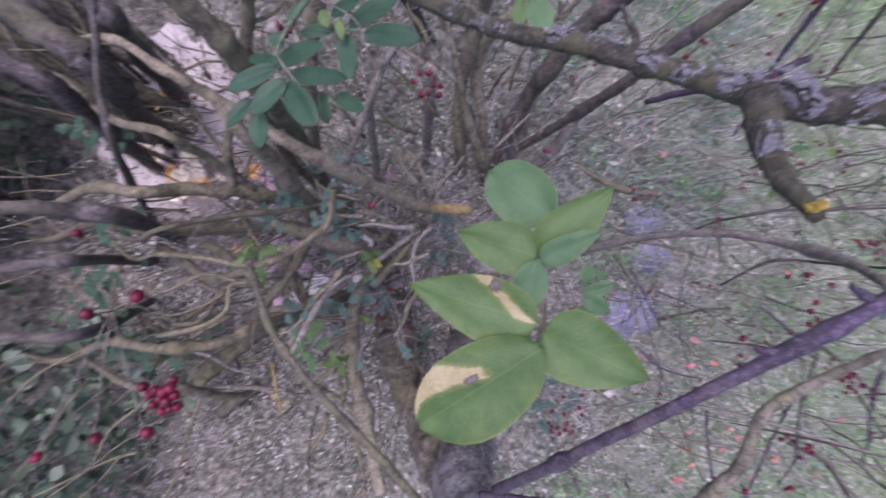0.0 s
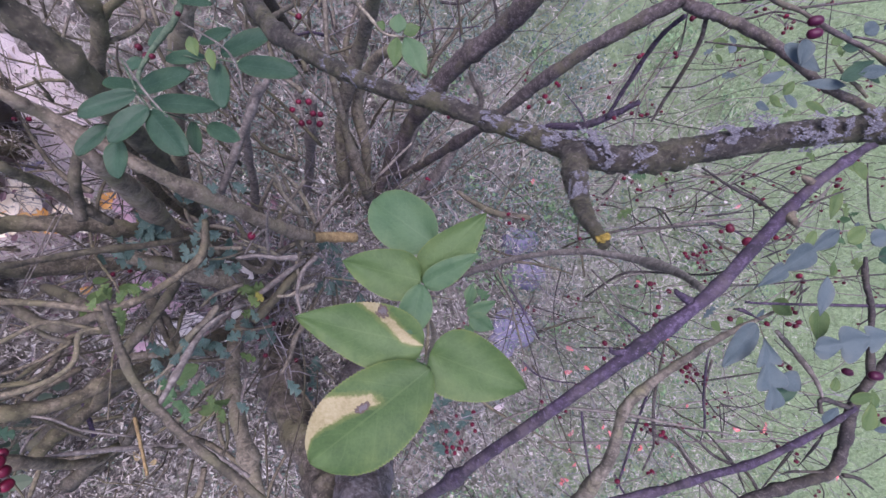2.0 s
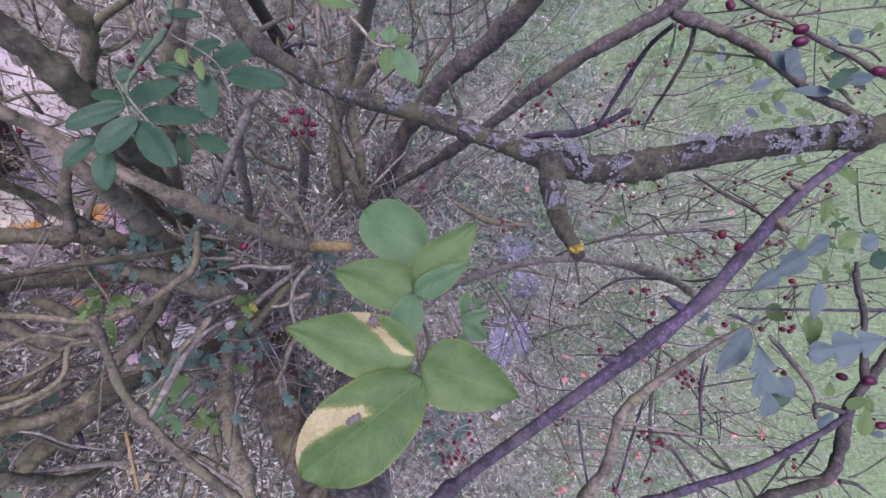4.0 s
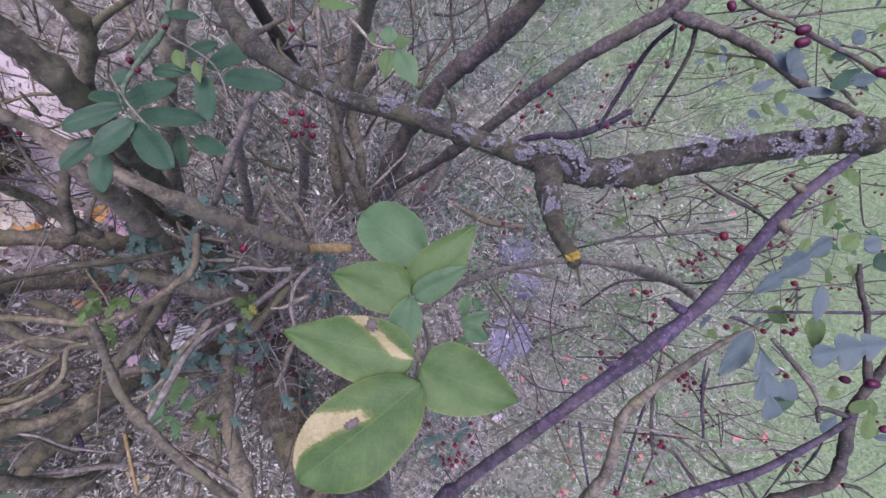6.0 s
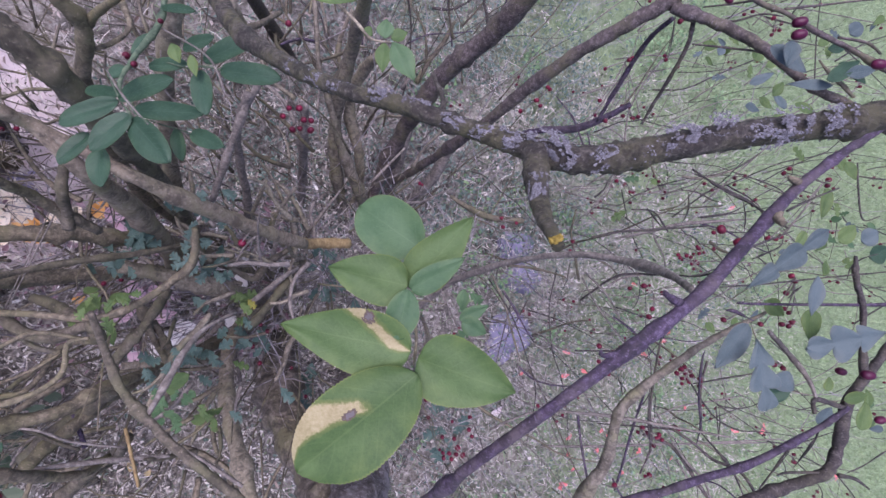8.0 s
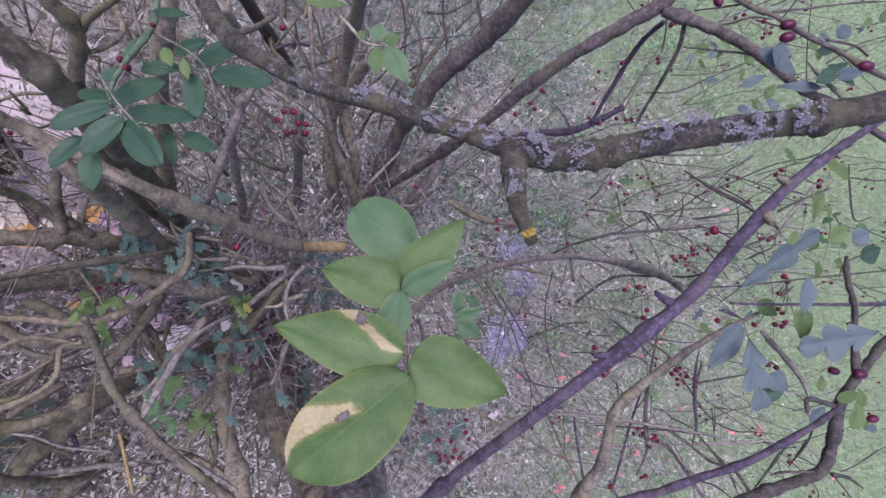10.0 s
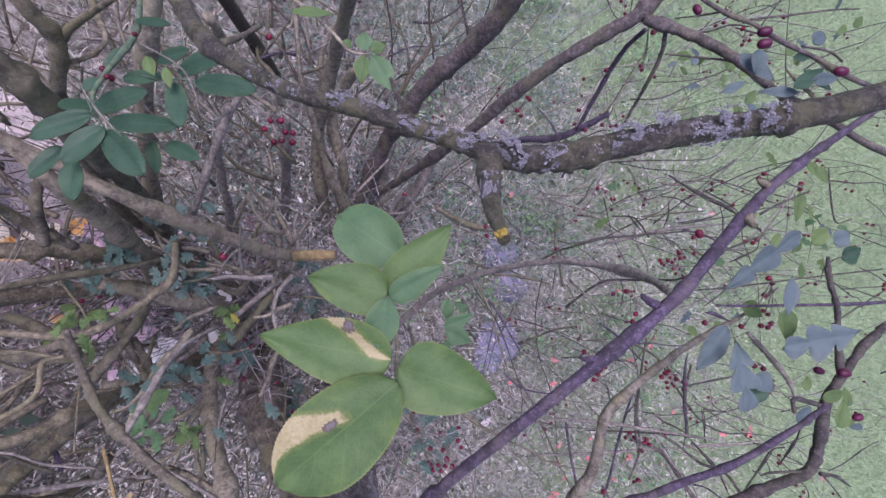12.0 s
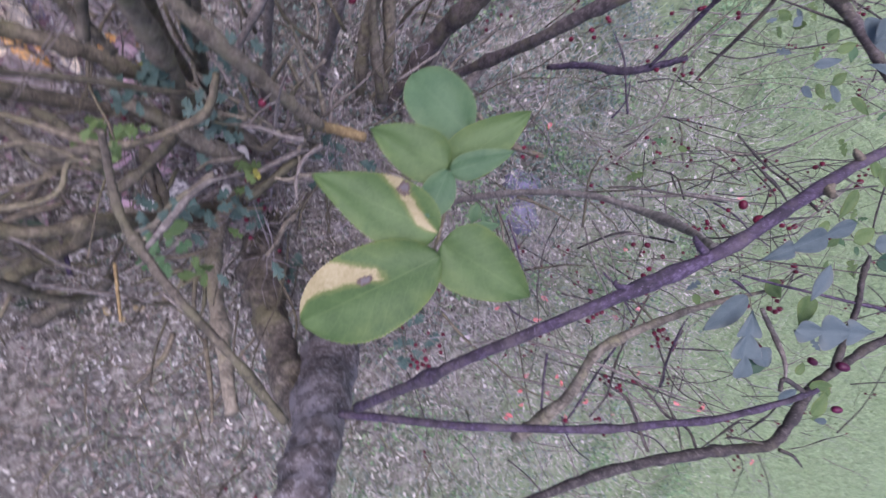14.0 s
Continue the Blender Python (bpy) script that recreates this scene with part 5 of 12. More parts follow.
stem(rose, BARK_DARK, [(-1.0456, 0.3008, 0.0263, 0.0049), (-0.5993, 0.1865, 0.4456, 0.0044), (-0.3454, 0.0829, 0.6953, 0.0041), (-0.2487, 0.0595, 0.7750, 0.0041), (-0.2333, 0.0496, 0.7586, 0.0042), (-0.2295, 0.0441, 0.7285, 0.0047), (-0.2196, 0.0308, 0.7001, 0.0048), (-0.2048, 0.0148, 0.6628, 0.0046)], sides=9, knots=3)
stem(rose, BARK, [(-0.2058, 0.0750, 0.7249, 0.0042), (-0.2086, 0.0502, 0.7241, 0.0046), (-0.2160, 0.0318, 0.7011, 0.0052), (-0.2181, 0.0165, 0.6901, 0.0057)], sides=9)
slim = stem(rose, BARK, [(-0.1667, -0.0532, 0.7777, 0.0026), (-0.1656, -0.0707, 0.7676, 0.0030), (-0.1624, -0.0962, 0.7581, 0.0034), (-0.1510, -0.1222, 0.7614, 0.0037), (-0.1320, -0.1458, 0.7669, 0.0040), (-0.1057, -0.1731, 0.7744, 0.0040), (-0.0694, -0.2033, 0.7848, 0.0040), (-0.0377, -0.2307, 0.7939, 0.0040), (0.0033, -0.2826, 0.7848, 0.0042)], sides=11, steps=8, knots=5, label="slim brown curved stem")
stem(slim, TWIG_GREY, [(-0.1320, -0.1434, 0.7669, 0.0024), (-0.1232, -0.1237, 0.7486, 0.0028), (-0.1144, -0.1009, 0.7199, 0.0029), (-0.1032, -0.0851, 0.6919, 0.0023), (-0.0794, -0.0739, 0.6571, 0.0018)], "twig", sides=8, knots=3)
stem(rose, BARK_DARK, [(-0.9366, -0.1323, -0.0256, 0.0032), (-0.5892, -0.0690, 0.3653, 0.0029), (-0.3842, -0.0770, 0.6009, 0.0027), (-0.3073, -0.0620, 0.6750, 0.0027), (-0.2589, -0.0661, 0.6680, 0.0034), (-0.2103, -0.0737, 0.6612, 0.0040), (-0.1793, -0.0638, 0.6492, 0.0039), (-0.1510, -0.0428, 0.6366, 0.0042), (-0.1241, -0.0180, 0.6443, 0.0043), (-0.1163, 0.0185, 0.6673, 0.0034)], sides=10, knots=4)
stem(rose, BARK_DARK, [(-0.8947, -0.3167, 0.0072, 0.0027), (-0.5560, -0.2192, 0.3956, 0.0024), (-0.3571, -0.1175, 0.6295, 0.0023), (-0.2831, -0.0988, 0.7027, 0.0023), (-0.2471, -0.0808, 0.6922, 0.0022), (-0.2116, -0.0901, 0.6816, 0.0020)], sides=7)
stem(rose, BARK_DARK, [(-0.1970, -0.0855, 0.7066, 0.0015), (-0.2212, -0.0929, 0.6893, 0.0024), (-0.2248, -0.1169, 0.6882, 0.0027), (-0.2402, -0.1329, 0.6838, 0.0026), (-0.2622, -0.1429, 0.6879, 0.0030), (-0.3073, -0.1559, 0.6750, 0.0032)], sides=8)
stem(rose, BARK_DARK, [(-1.1671, -0.4347, -0.0917, 0.0063), (-0.7002, -0.3123, 0.3334, 0.0059), (-0.4274, -0.1928, 0.5885, 0.0057), (-0.3173, -0.1715, 0.6721, 0.0059), (-0.2755, -0.1737, 0.6529, 0.0066), (-0.2481, -0.1722, 0.6295, 0.0067), (-0.2253, -0.1607, 0.5945, 0.0067), (-0.2020, -0.1686, 0.4971, 0.0069), (-0.1508, -0.1875, 0.1685, 0.0105), (-0.0717, -0.1675, 0.0000, 0.0097)], sides=10, knots=5)
stem(rose, BARK_DARK, [(-0.3181, -0.2601, 0.5887, 0.0068), (-0.2935, -0.2318, 0.5749, 0.0074), (-0.2645, -0.2076, 0.5520, 0.0077), (-0.2385, -0.1855, 0.5075, 0.0082), (-0.1996, -0.1853, 0.3625, 0.0108), (-0.1372, -0.1787, 0.0000, 0.0118)], sides=10, knots=4)
stem(rose, BARK_DARK, [(-0.9703, -0.3985, -0.1185, 0.0022), (-0.6285, -0.2919, 0.2708, 0.0020), (-0.4234, -0.1752, 0.5064, 0.0020), (-0.3419, -0.1546, 0.5818, 0.0020), (-0.2942, -0.1359, 0.5955, 0.0019), (-0.2644, -0.1173, 0.6041, 0.0015)], sides=7)
stem(rose, TWIG_GREY, [(-0.2942, -0.2464, 0.5955, 0.0020), (-0.2563, -0.2498, 0.5856, 0.0031), (-0.2186, -0.2588, 0.5652, 0.0029), (-0.1751, -0.2693, 0.5464, 0.0021)], sides=7)
stem(rose, BARK_MOSS, [(-0.1225, -0.1404, 0.1766, 0.0125), (-0.1431, -0.1783, 0.2747, 0.0127), (-0.1424, -0.2314, 0.3477, 0.0115), (-0.1246, -0.2762, 0.4153, 0.0111), (-0.1008, -0.3105, 0.4845, 0.0107), (-0.0774, -0.3419, 0.5536, 0.0095), (-0.0545, -0.3817, 0.6122, 0.0084)], sides=11, knots=5, label="mossy upright stem")
stem(rose, BARK_TRUNK, [(-0.0717, -0.2238, 0.0000, 0.0303), (-0.0812, -0.2595, 0.1364, 0.0365), (-0.0715, -0.3055, 0.1912, 0.0324), (-0.0431, -0.3594, 0.2722, 0.0305), (-0.0077, -0.3963, 0.3656, 0.0280), (0.0225, -0.4163, 0.4783, 0.0246), (0.0571, -0.4158, 0.6442, 0.0189)], sides=14, steps=8, knots=6, rough=0.16, label="dark rough trunk")
stem(rose, BARK, [(-0.0944, -0.1295, 0.4447, 0.0057), (-0.0610, -0.0904, 0.4543, 0.0065), (-0.0327, -0.0527, 0.4416, 0.0053), (-0.0071, -0.0266, 0.4282, 0.0039), (-0.0481, -0.0179, 0.3956, 0.0048)], sides=8, knots=3)
stem(rose, BARK, [(-0.1187, -0.0234, 0.4898, 0.0039), (-0.0836, -0.0498, 0.4686, 0.0049), (-0.0610, -0.0252, 0.4543, 0.0051), (-0.0198, 0.0009, 0.4453, 0.0038)], sides=8, knots=3)
stem(rose, TWIG_GREY, [(-0.0861, -0.0860, 0.4471, 0.0050), (-0.0443, -0.0513, 0.4591, 0.0044), (-0.0198, -0.0349, 0.4453, 0.0030)], "twig", sides=7)
stem(rose, BARK_DARK, [(-0.1812, -0.2674, 0.5239, 0.0022), (-0.1454, -0.2451, 0.5341, 0.0020), (-0.1132, -0.2148, 0.5226, 0.0018)], "twig", sides=6)
stem(rose, TWIG_GREY, [(-0.1595, -0.2417, 0.5821, 0.0020), (-0.1201, -0.2656, 0.5934, 0.0023), (-0.0808, -0.2929, 0.6047, 0.0023)], "twig", sides=6)
stem(rose, TWIG_OCHRE, [(-0.1975, -0.2011, 0.6232, 0.0020), (-0.1916, -0.2291, 0.6249, 0.0020), (-0.1838, -0.2663, 0.6272, 0.0018)], "twig", sides=6)
stem(rose, BARK_PURPLE, [(-0.2777, -0.2042, 0.5482, 0.0024), (-0.2711, -0.2246, 0.5501, 0.0028), (-0.2645, -0.2451, 0.5520, 0.0028)], "twig", sides=6)
stem(rose, BARK_DARK, [(-1.1372, -0.4743, -0.1143, 0.0056), (-0.6851, -0.3115, 0.3066, 0.0053), (-0.4189, -0.2613, 0.5597, 0.0051), (-0.3077, -0.2285, 0.6436, 0.0053), (-0.2823, -0.2551, 0.5989, 0.0054), (-0.2645, -0.2759, 0.5520, 0.0056), (-0.2599, -0.2786, 0.5013, 0.0047)], sides=8, knots=3)
stem(rose, TWIG_GREY, [(-0.8991, -0.3439, -0.0461, 0.0012), (-0.5688, -0.2752, 0.3399, 0.0011), (-0.3730, -0.1842, 0.5729, 0.0011), (-0.2970, -0.1782, 0.6467, 0.0011), (-0.2594, -0.1838, 0.6575, 0.0015), (-0.2373, -0.2036, 0.6430, 0.0014), (-0.1987, -0.2228, 0.6229, 0.0011)], "twig", sides=6)
stem(rose, BARK_DARK, [(-0.1765, 0.0935, 0.8373, 0.0013), (-0.1826, 0.0957, 0.8148, 0.0012), (-0.1837, 0.1047, 0.8353, 0.0010)], "twig", sides=6)
stem(rose, BARK_DARK, [(-0.2268, 0.1134, 0.7709, 0.0012), (-0.2118, 0.1234, 0.7648, 0.0015), (-0.2000, 0.1268, 0.7577, 0.0014)], "twig", sides=6)
stem(rose, BARK_DARK, [(-0.2226, 0.1025, 0.7721, 0.0012), (-0.2032, 0.0965, 0.7672, 0.0012), (-0.1912, 0.1038, 0.7603, 0.0011)], "twig", sides=6)
stem(rose, BARK, [(-0.2089, -0.1285, 0.6200, 0.0050), (-0.1916, -0.1061, 0.6249, 0.0056), (-0.1771, -0.0867, 0.6187, 0.0053), (-0.1661, -0.0539, 0.5802, 0.0053)], sides=9, knots=3)
stem(rose, BARK, [(-0.2012, -0.0998, 0.5181, 0.0043), (-0.1883, -0.1222, 0.5218, 0.0048), (-0.1769, -0.1453, 0.5251, 0.0046)], sides=8, knots=2)
stem(rose, BARK_MOSS, [(-0.3026, -0.1993, 0.3330, 0.0075), (-0.2448, -0.2043, 0.3184, 0.0081), (-0.1857, -0.2100, 0.2625, 0.0083), (-0.1500, -0.2333, 0.0000, 0.0066)], sides=9, knots=3)
stem(rose, BARK_MOSS, [(-0.2420, -0.0276, 0.5064, 0.0084), (-0.2040, -0.0412, 0.4653, 0.0106), (-0.1738, -0.0582, 0.4220, 0.0117), (-0.1280, -0.0824, 0.3311, 0.0129), (-0.0982, -0.1385, 0.0000, 0.0113)], sides=10, knots=3)
rshoot = stem(rose, BARK_GREEN, [(-0.0825, 0.1637, 0.8851, 0.0016), (-0.0819, 0.1344, 0.8957, 0.0018), (-0.0872, 0.1159, 0.9045, 0.0018), (-0.0907, 0.1021, 0.9139, 0.0015), (-0.0923, 0.0826, 0.9291, 0.0010), (-0.0821, 0.0681, 0.9434, 0.0007), (-0.0734, 0.0590, 0.9511, 0.0005)], "stalk", sides=9, steps=7, knots=3, label="green rose shoot with red buds")
berry(rshoot, (-0.0801, 0.1285, 0.9045), 0.36, False)
berry(rshoot, (-0.0879, 0.0965, 0.9220), 0.36, False)
stem(rose, BARK_UPPER, [(-0.4652, 0.2018, 0.7602, 0.0102), (-0.4003, 0.1652, 0.7261, 0.0132), (-0.3602, 0.1402, 0.7099, 0.0131), (-0.3867, 0.1281, 0.6192, 0.0123), (-0.6945, 0.1581, 0.0000, 0.0196)], sides=16, steps=9, rough=0.2, knots=9, label="stout dark stem at the thicket's edge")
stem(rose, BARK_UPPER, [(-0.3564, 0.2147, 0.7643, 0.0082), (-0.3259, 0.1851, 0.7481, 0.0099), (-0.3351, 0.1663, 0.6688, 0.0103), (-0.6372, 0.2440, -0.0000, 0.0176)], sides=14, steps=9, rough=0.2, knots=7)
stem(rose, BARK_UPPER, [(-0.4868, 0.1502, 0.7131, 0.0069), (-0.4283, 0.1269, 0.7077, 0.0087), (-0.4082, 0.1087, 0.6700, 0.0095), (-0.4618, 0.0911, 0.5182, 0.0106), (-0.6965, 0.0732, 0.0000, 0.0128)], sides=12, steps=9, rough=0.2, knots=7)
stem(rose, BARK_UPPER, [(-0.3113, 0.1960, 0.7680, 0.0027), (-0.3173, 0.1542, 0.7510, 0.0033), (-0.3393, 0.1009, 0.7141, 0.0037), (-0.3779, 0.0398, 0.6268, 0.0046), (-0.7137, -0.0563, 0.0000, 0.0065)], sides=9, knots=4)
stem(rose, BARK_UPPER, [(-0.4658, 0.1689, 0.7226, 0.0051), (-0.4184, 0.1898, 0.7031, 0.0063), (-0.4097, 0.1767, 0.6644, 0.0063), (-0.4362, 0.1543, 0.5645, 0.0064), (-0.7208, 0.2131, -0.0000, 0.0082)], sides=10, knots=5)
stem(rose, BARK_UPPER, [(-0.5200, -0.1542, 0.6859, 0.0060), (-0.4500, -0.1644, 0.6700, 0.0062), (-0.4287, -0.1722, 0.5913, 0.0065), (-0.7189, -0.2618, -0.0000, 0.0102)], sides=9, knots=3)
stem(rose, BARK_UPPER, [(-0.4402, -0.0252, 0.7797, 0.0047), (-0.3890, -0.0141, 0.7612, 0.0071), (-0.3623, -0.0165, 0.7225, 0.0082), (-0.3559, -0.0276, 0.6333, 0.0093), (-0.6583, -0.0986, -0.0000, 0.0132)], sides=9, knots=3)
stem(rose, BARK_UPPER, [(-0.4592, -0.0830, 0.7333, 0.0044), (-0.4010, -0.0716, 0.7251, 0.0052), (-0.3731, -0.0699, 0.6861, 0.0059), (-0.7163, -0.1584, 0.0000, 0.0101)], sides=9, knots=3)
stem(rose, BARK, [(-0.3383, -0.0598, 0.6200, 0.0061), (-0.3038, -0.0730, 0.6320, 0.0059), (-0.2766, -0.0879, 0.6440, 0.0057), (-0.2473, -0.0919, 0.6560, 0.0055), (-0.2158, -0.0802, 0.6680, 0.0053), (-0.1977, -0.0830, 0.6800, 0.0052)], "branch", sides=8, steps=5, knots=3)
stem(rose, BARK, [(-0.2906, -0.0568, 0.6000, 0.0056), (-0.2569, -0.0657, 0.6233, 0.0056), (-0.2245, -0.0798, 0.6467, 0.0056), (-0.2026, -0.0930, 0.6700, 0.0056)], "branch", sides=8, steps=5, knots=2)
stem(rose, BARK_DARK, [(-0.3596, -0.1760, 0.5500, 0.0036), (-0.3201, -0.1681, 0.5640, 0.0035), (-0.2943, -0.1442, 0.5780, 0.0033), (-0.2758, -0.1178, 0.5920, 0.0032), (-0.2520, -0.1069, 0.6060, 0.0030), (-0.2278, -0.1038, 0.6200, 0.0029)], "twig", sides=6, steps=5, knots=2)
stem(rose, BARK_DARK, [(-0.3583, -0.1767, 0.5200, 0.0030), (-0.3232, -0.1516, 0.5467, 0.0027), (-0.2871, -0.1278, 0.5733, 0.0025), (-0.2573, -0.1110, 0.6000, 0.0022)], "twig", sides=6, steps=5, knots=2)
stem(rose, BARK, [(-0.3534, -0.2698, 0.5000, 0.0082), (-0.3198, -0.2390, 0.5200, 0.0078), (-0.2783, -0.2101, 0.5400, 0.0074), (-0.2407, -0.1836, 0.5600, 0.0069), (-0.2215, -0.1697, 0.5800, 0.0065)], "branch", sides=8, steps=5, knots=3)
stem(rose, BARK, [(-0.3302, -0.1737, 0.6200, 0.0025), (-0.3038, -0.1917, 0.6067, 0.0023), (-0.2798, -0.2172, 0.5933, 0.0021), (-0.2589, -0.2358, 0.5800, 0.0019)], "twig", sides=6, steps=5, knots=2)
stem(rose, BARK_DARK, [(-0.3377, -0.2811, 0.5200, 0.0034), (-0.2980, -0.2791, 0.5300, 0.0030), (-0.2580, -0.2666, 0.5400, 0.0027), (-0.2119, -0.2661, 0.5500, 0.0024)], "twig", sides=6, steps=5, knots=2)
stem(rose, BARK, [(-0.4016, -0.4179, 0.3000, 0.0134), (-0.3528, -0.3695, 0.3400, 0.0110), (-0.2987, -0.3312, 0.3800, 0.0088), (-0.2655, -0.2863, 0.4200, 0.0068)], "branch", sides=8, steps=5, knots=2)
stem(rose, BARK_MOSS, [(-0.1946, -0.2007, 0.5600, 0.0036), (-0.1784, -0.1576, 0.5500, 0.0037), (-0.1614, -0.1285, 0.5400, 0.0039), (-0.1435, -0.1091, 0.5300, 0.0041), (-0.1317, -0.0930, 0.5200, 0.0042)], "twig", sides=7, steps=5, knots=2)
stem(rose, BARK_DARK, [(-0.2008, -0.0764, 0.5600, 0.0048), (-0.2019, -0.1053, 0.5333, 0.0045), (-0.1916, -0.1488, 0.5067, 0.0043), (-0.1887, -0.1792, 0.4800, 0.0040)], "twig", sides=7, steps=5, knots=2)
stem(rose, BARK_DARK, [(-0.1941, -0.3080, 0.4200, 0.0034), (-0.1643, -0.3280, 0.4133, 0.0037), (-0.1290, -0.3601, 0.4067, 0.0041), (-0.1008, -0.4044, 0.4000, 0.0045)], "twig", sides=6, steps=5, knots=2)
stem(rose, BARK_DARK, [(-0.1641, -0.2884, 0.3500, 0.0037), (-0.1621, -0.3460, 0.3400, 0.0035), (-0.1534, -0.3733, 0.3300, 0.0032)], "twig", sides=6, steps=5, knots=2)
stem(rose, BARK_DARK, [(-0.2864, -0.1927, 0.4000, 0.0030), (-0.2504, -0.1895, 0.4067, 0.0028), (-0.1948, -0.1922, 0.4133, 0.0026), (-0.1296, -0.1894, 0.4200, 0.0024)], "twig", sides=6, steps=5, knots=2)
stem(rose, BARK_DARK, [(-0.1450, -0.1424, 0.4000, 0.0025), (-0.1060, -0.1483, 0.4100, 0.0024), (-0.0710, -0.1411, 0.4200, 0.0024)], "twig", sides=6, steps=5, knots=2)
stem(rose, BARK_DARK, [(-0.2144, -0.2473, 0.4000, 0.0035), (-0.1740, -0.2386, 0.4200, 0.0031), (-0.1327, -0.2118, 0.4400, 0.0028)], "twig", sides=6, steps=5, knots=2)


def outer_stems(parent, count, seed):
    """Dark bare stems that lean outward from the thicket over the bare soil."""
    rng = random.Random(seed)
    for _ in range(count):
        a = radians(rng.uniform(118, 172))
        x0, y0 = -0.64 + rng.gauss(0, 0.05), 0.24 + rng.gauss(0, 0.06)
        reach, rise = rng.uniform(0.3, 0.5), rng.uniform(0.35, 0.62)
        r = rng.choice((0.005, 0.007, 0.009, 0.013, 0.018))
        pts = []
        for i in range(6):
            k = i / 5
            b = a + rng.gauss(0, 0.09)
            pts.append((x0 + reach * k * math.cos(b), y0 + reach * k * math.sin(b), rise * (1 - (1 - k) ** 2.2) - 0.01 + (rng.gauss(0, 0.02) if i else 0), r * (1 - 0.55 * k)))
        stem(parent, rng.choice((BARK_TRUNK, BARK_DARK, BARK_TRUNK)), pts, sides=9, steps=6, rough=0.16, knots=4)


outer_stems(rose, 18, 61)
def wild_twigs(parent, mat, count, seed, centre, spread, z, r, away):
    """Fine crooked twigs rising and leaning away from the shrub's middle."""
    rng = random.Random(seed)
    for _ in range(count):
        p = Vector((rng.gauss(centre[0], spread[0]), rng.gauss(centre[1], spread[1]), rng.uniform(*z)))
        d = Vector((p.x - away[0], p.y - away[1], rng.uniform(-0.05, 0.5))).normalized()
        d = (d + Vector((rng.gauss(0, 0.5), rng.gauss(0, 0.5), rng.gauss(0, 0.25)))).normalized()
        k, rr = rng.randint(4, 6), rng.uniform(*r)
        pts = []
        for i in range(k):
            pts.append((p.x, p.y, max(p.z, 0.02), rr * (1 - 0.75 * i / k)))
            p = p + d * rng.uniform(0.04, 0.09)
            d = (d + Vector((rng.gauss(0, 0.22), rng.gauss(0, 0.22), rng.gauss(0, 0.2)))).normalized()
        tw = stem(parent, mat, pts, "twig", sides=5, steps=3, rough=0.1, knots=1)
        for _ in range(rng.randint(0, 2)):
            i = rng.randint(1, k - 2)
            x, y, zz, q = pts[i]
            e = Vector((rng.gauss(d.x, 0.7), rng.gauss(d.y, 0.7), rng.gauss(0.2, 0.3))).normalized() * rng.uniform(0.02, 0.06)
            stem(tw, mat, [(x, y, zz, q * 0.6), (x + e.x * 0.5 + rng.gauss(0, 0.006), y + e.y * 0.5 + rng.gauss(0, 0.006), zz + e.z * 0.5, q * 0.5), (x + e.x, y + e.y, max(zz + e.z, 0.01), q * 0.25)], "twiglet", sides=4, steps=2)
        yield tw, pts


def fruiting(gen, chance, rng):
    for tw, pts in gen:
        if rng.random() < chance:
            x, y, z, r = pts[rng.randint(1, len(pts) - 1)]
            for _ in range(rng.randint(1, 4)):
                q = (x + rng.gauss(0, 0.011), y + rng.gauss(0, 0.011), z - 0.01 + rng.gauss(0, 0.005))
                stem(tw, TWIG_GREY, [(x, y, z, 0.0006), (*q, 0.0005)], "stalk", sides=4, steps=2)
                berry(tw, q, rng.uniform(0.5, 0.8))


fruiting(wild_twigs(haw, TWIG_GREY, 150, 21, (0.7, -0.05), (0.36, 0.42), (0.1, 0.55), (0.0008, 0.0018), (0.05, 0.1)), 0.5, random.Random(1))
fruiting(wild_twigs(haw, BARK_KNOT, 130, 22, (0.9, 0.05), (0.4, 0.45), (0.2, 0.6), (0.0008, 0.0018), (0.05, 0.1)), 0.6, random.Random(2))
fruiting(wild_twigs(rose, BARK_DARK, 110, 23, (-0.35, -0.05), (0.28, 0.4), (0.1, 0.6), (0.001, 0.0038), (0.05, 0.0)), 0.06, random.Random(3))
fruiting(wild_twigs(rose, BARK, 90, 24, (-0.05, 0.2), (0.3, 0.3), (0.05, 0.35), (0.0014, 0.003), (0.1, 0.0)), 0.06, random.Random(4))

# ---- tangle of lesser twigs ----
stem(rose, BARK_PALE, [(-0.0377, -0.0008, 0.4932, 0.0031), (-0.0454, 0.0108, 0.5101, 0.0026), (-0.0494, 0.0237, 0.5280, 0.0021), (-0.0489, 0.0368, 0.5472, 0.0016)], "twig", sides=6, steps=4, knots=1)
stem(rose, TWIG_GREY, [(-0.0267, -0.0248, 0.5704, 0.0039), (-0.0519, -0.0253, 0.5753, 0.0032), (-0.0760, -0.0222, 0.5806, 0.0026), (-0.0990, -0.0250, 0.5861, 0.0019)], "twig", sides=6, steps=4, knots=1)
stem(rose, BARK_PALE, [(-0.1634, 0.0201, 0.4672, 0.0033), (-0.1808, 0.0364, 0.4646, 0.0028), (-0.1894, 0.0590, 0.4645, 0.0023), (-0.2100, 0.0696, 0.4609, 0.0017)], "twig", sides=6, steps=4, knots=1)
stem(rose, BARK_MOSS, [(-0.2112, -0.0246, 0.3640, 0.0032), (-0.2098, -0.0404, 0.3677, 0.0027), (-0.2111, -0.0558, 0.3707, 0.0022), (-0.2102, -0.0712, 0.3743, 0.0017)], "twig", sides=6, steps=4, knots=1)
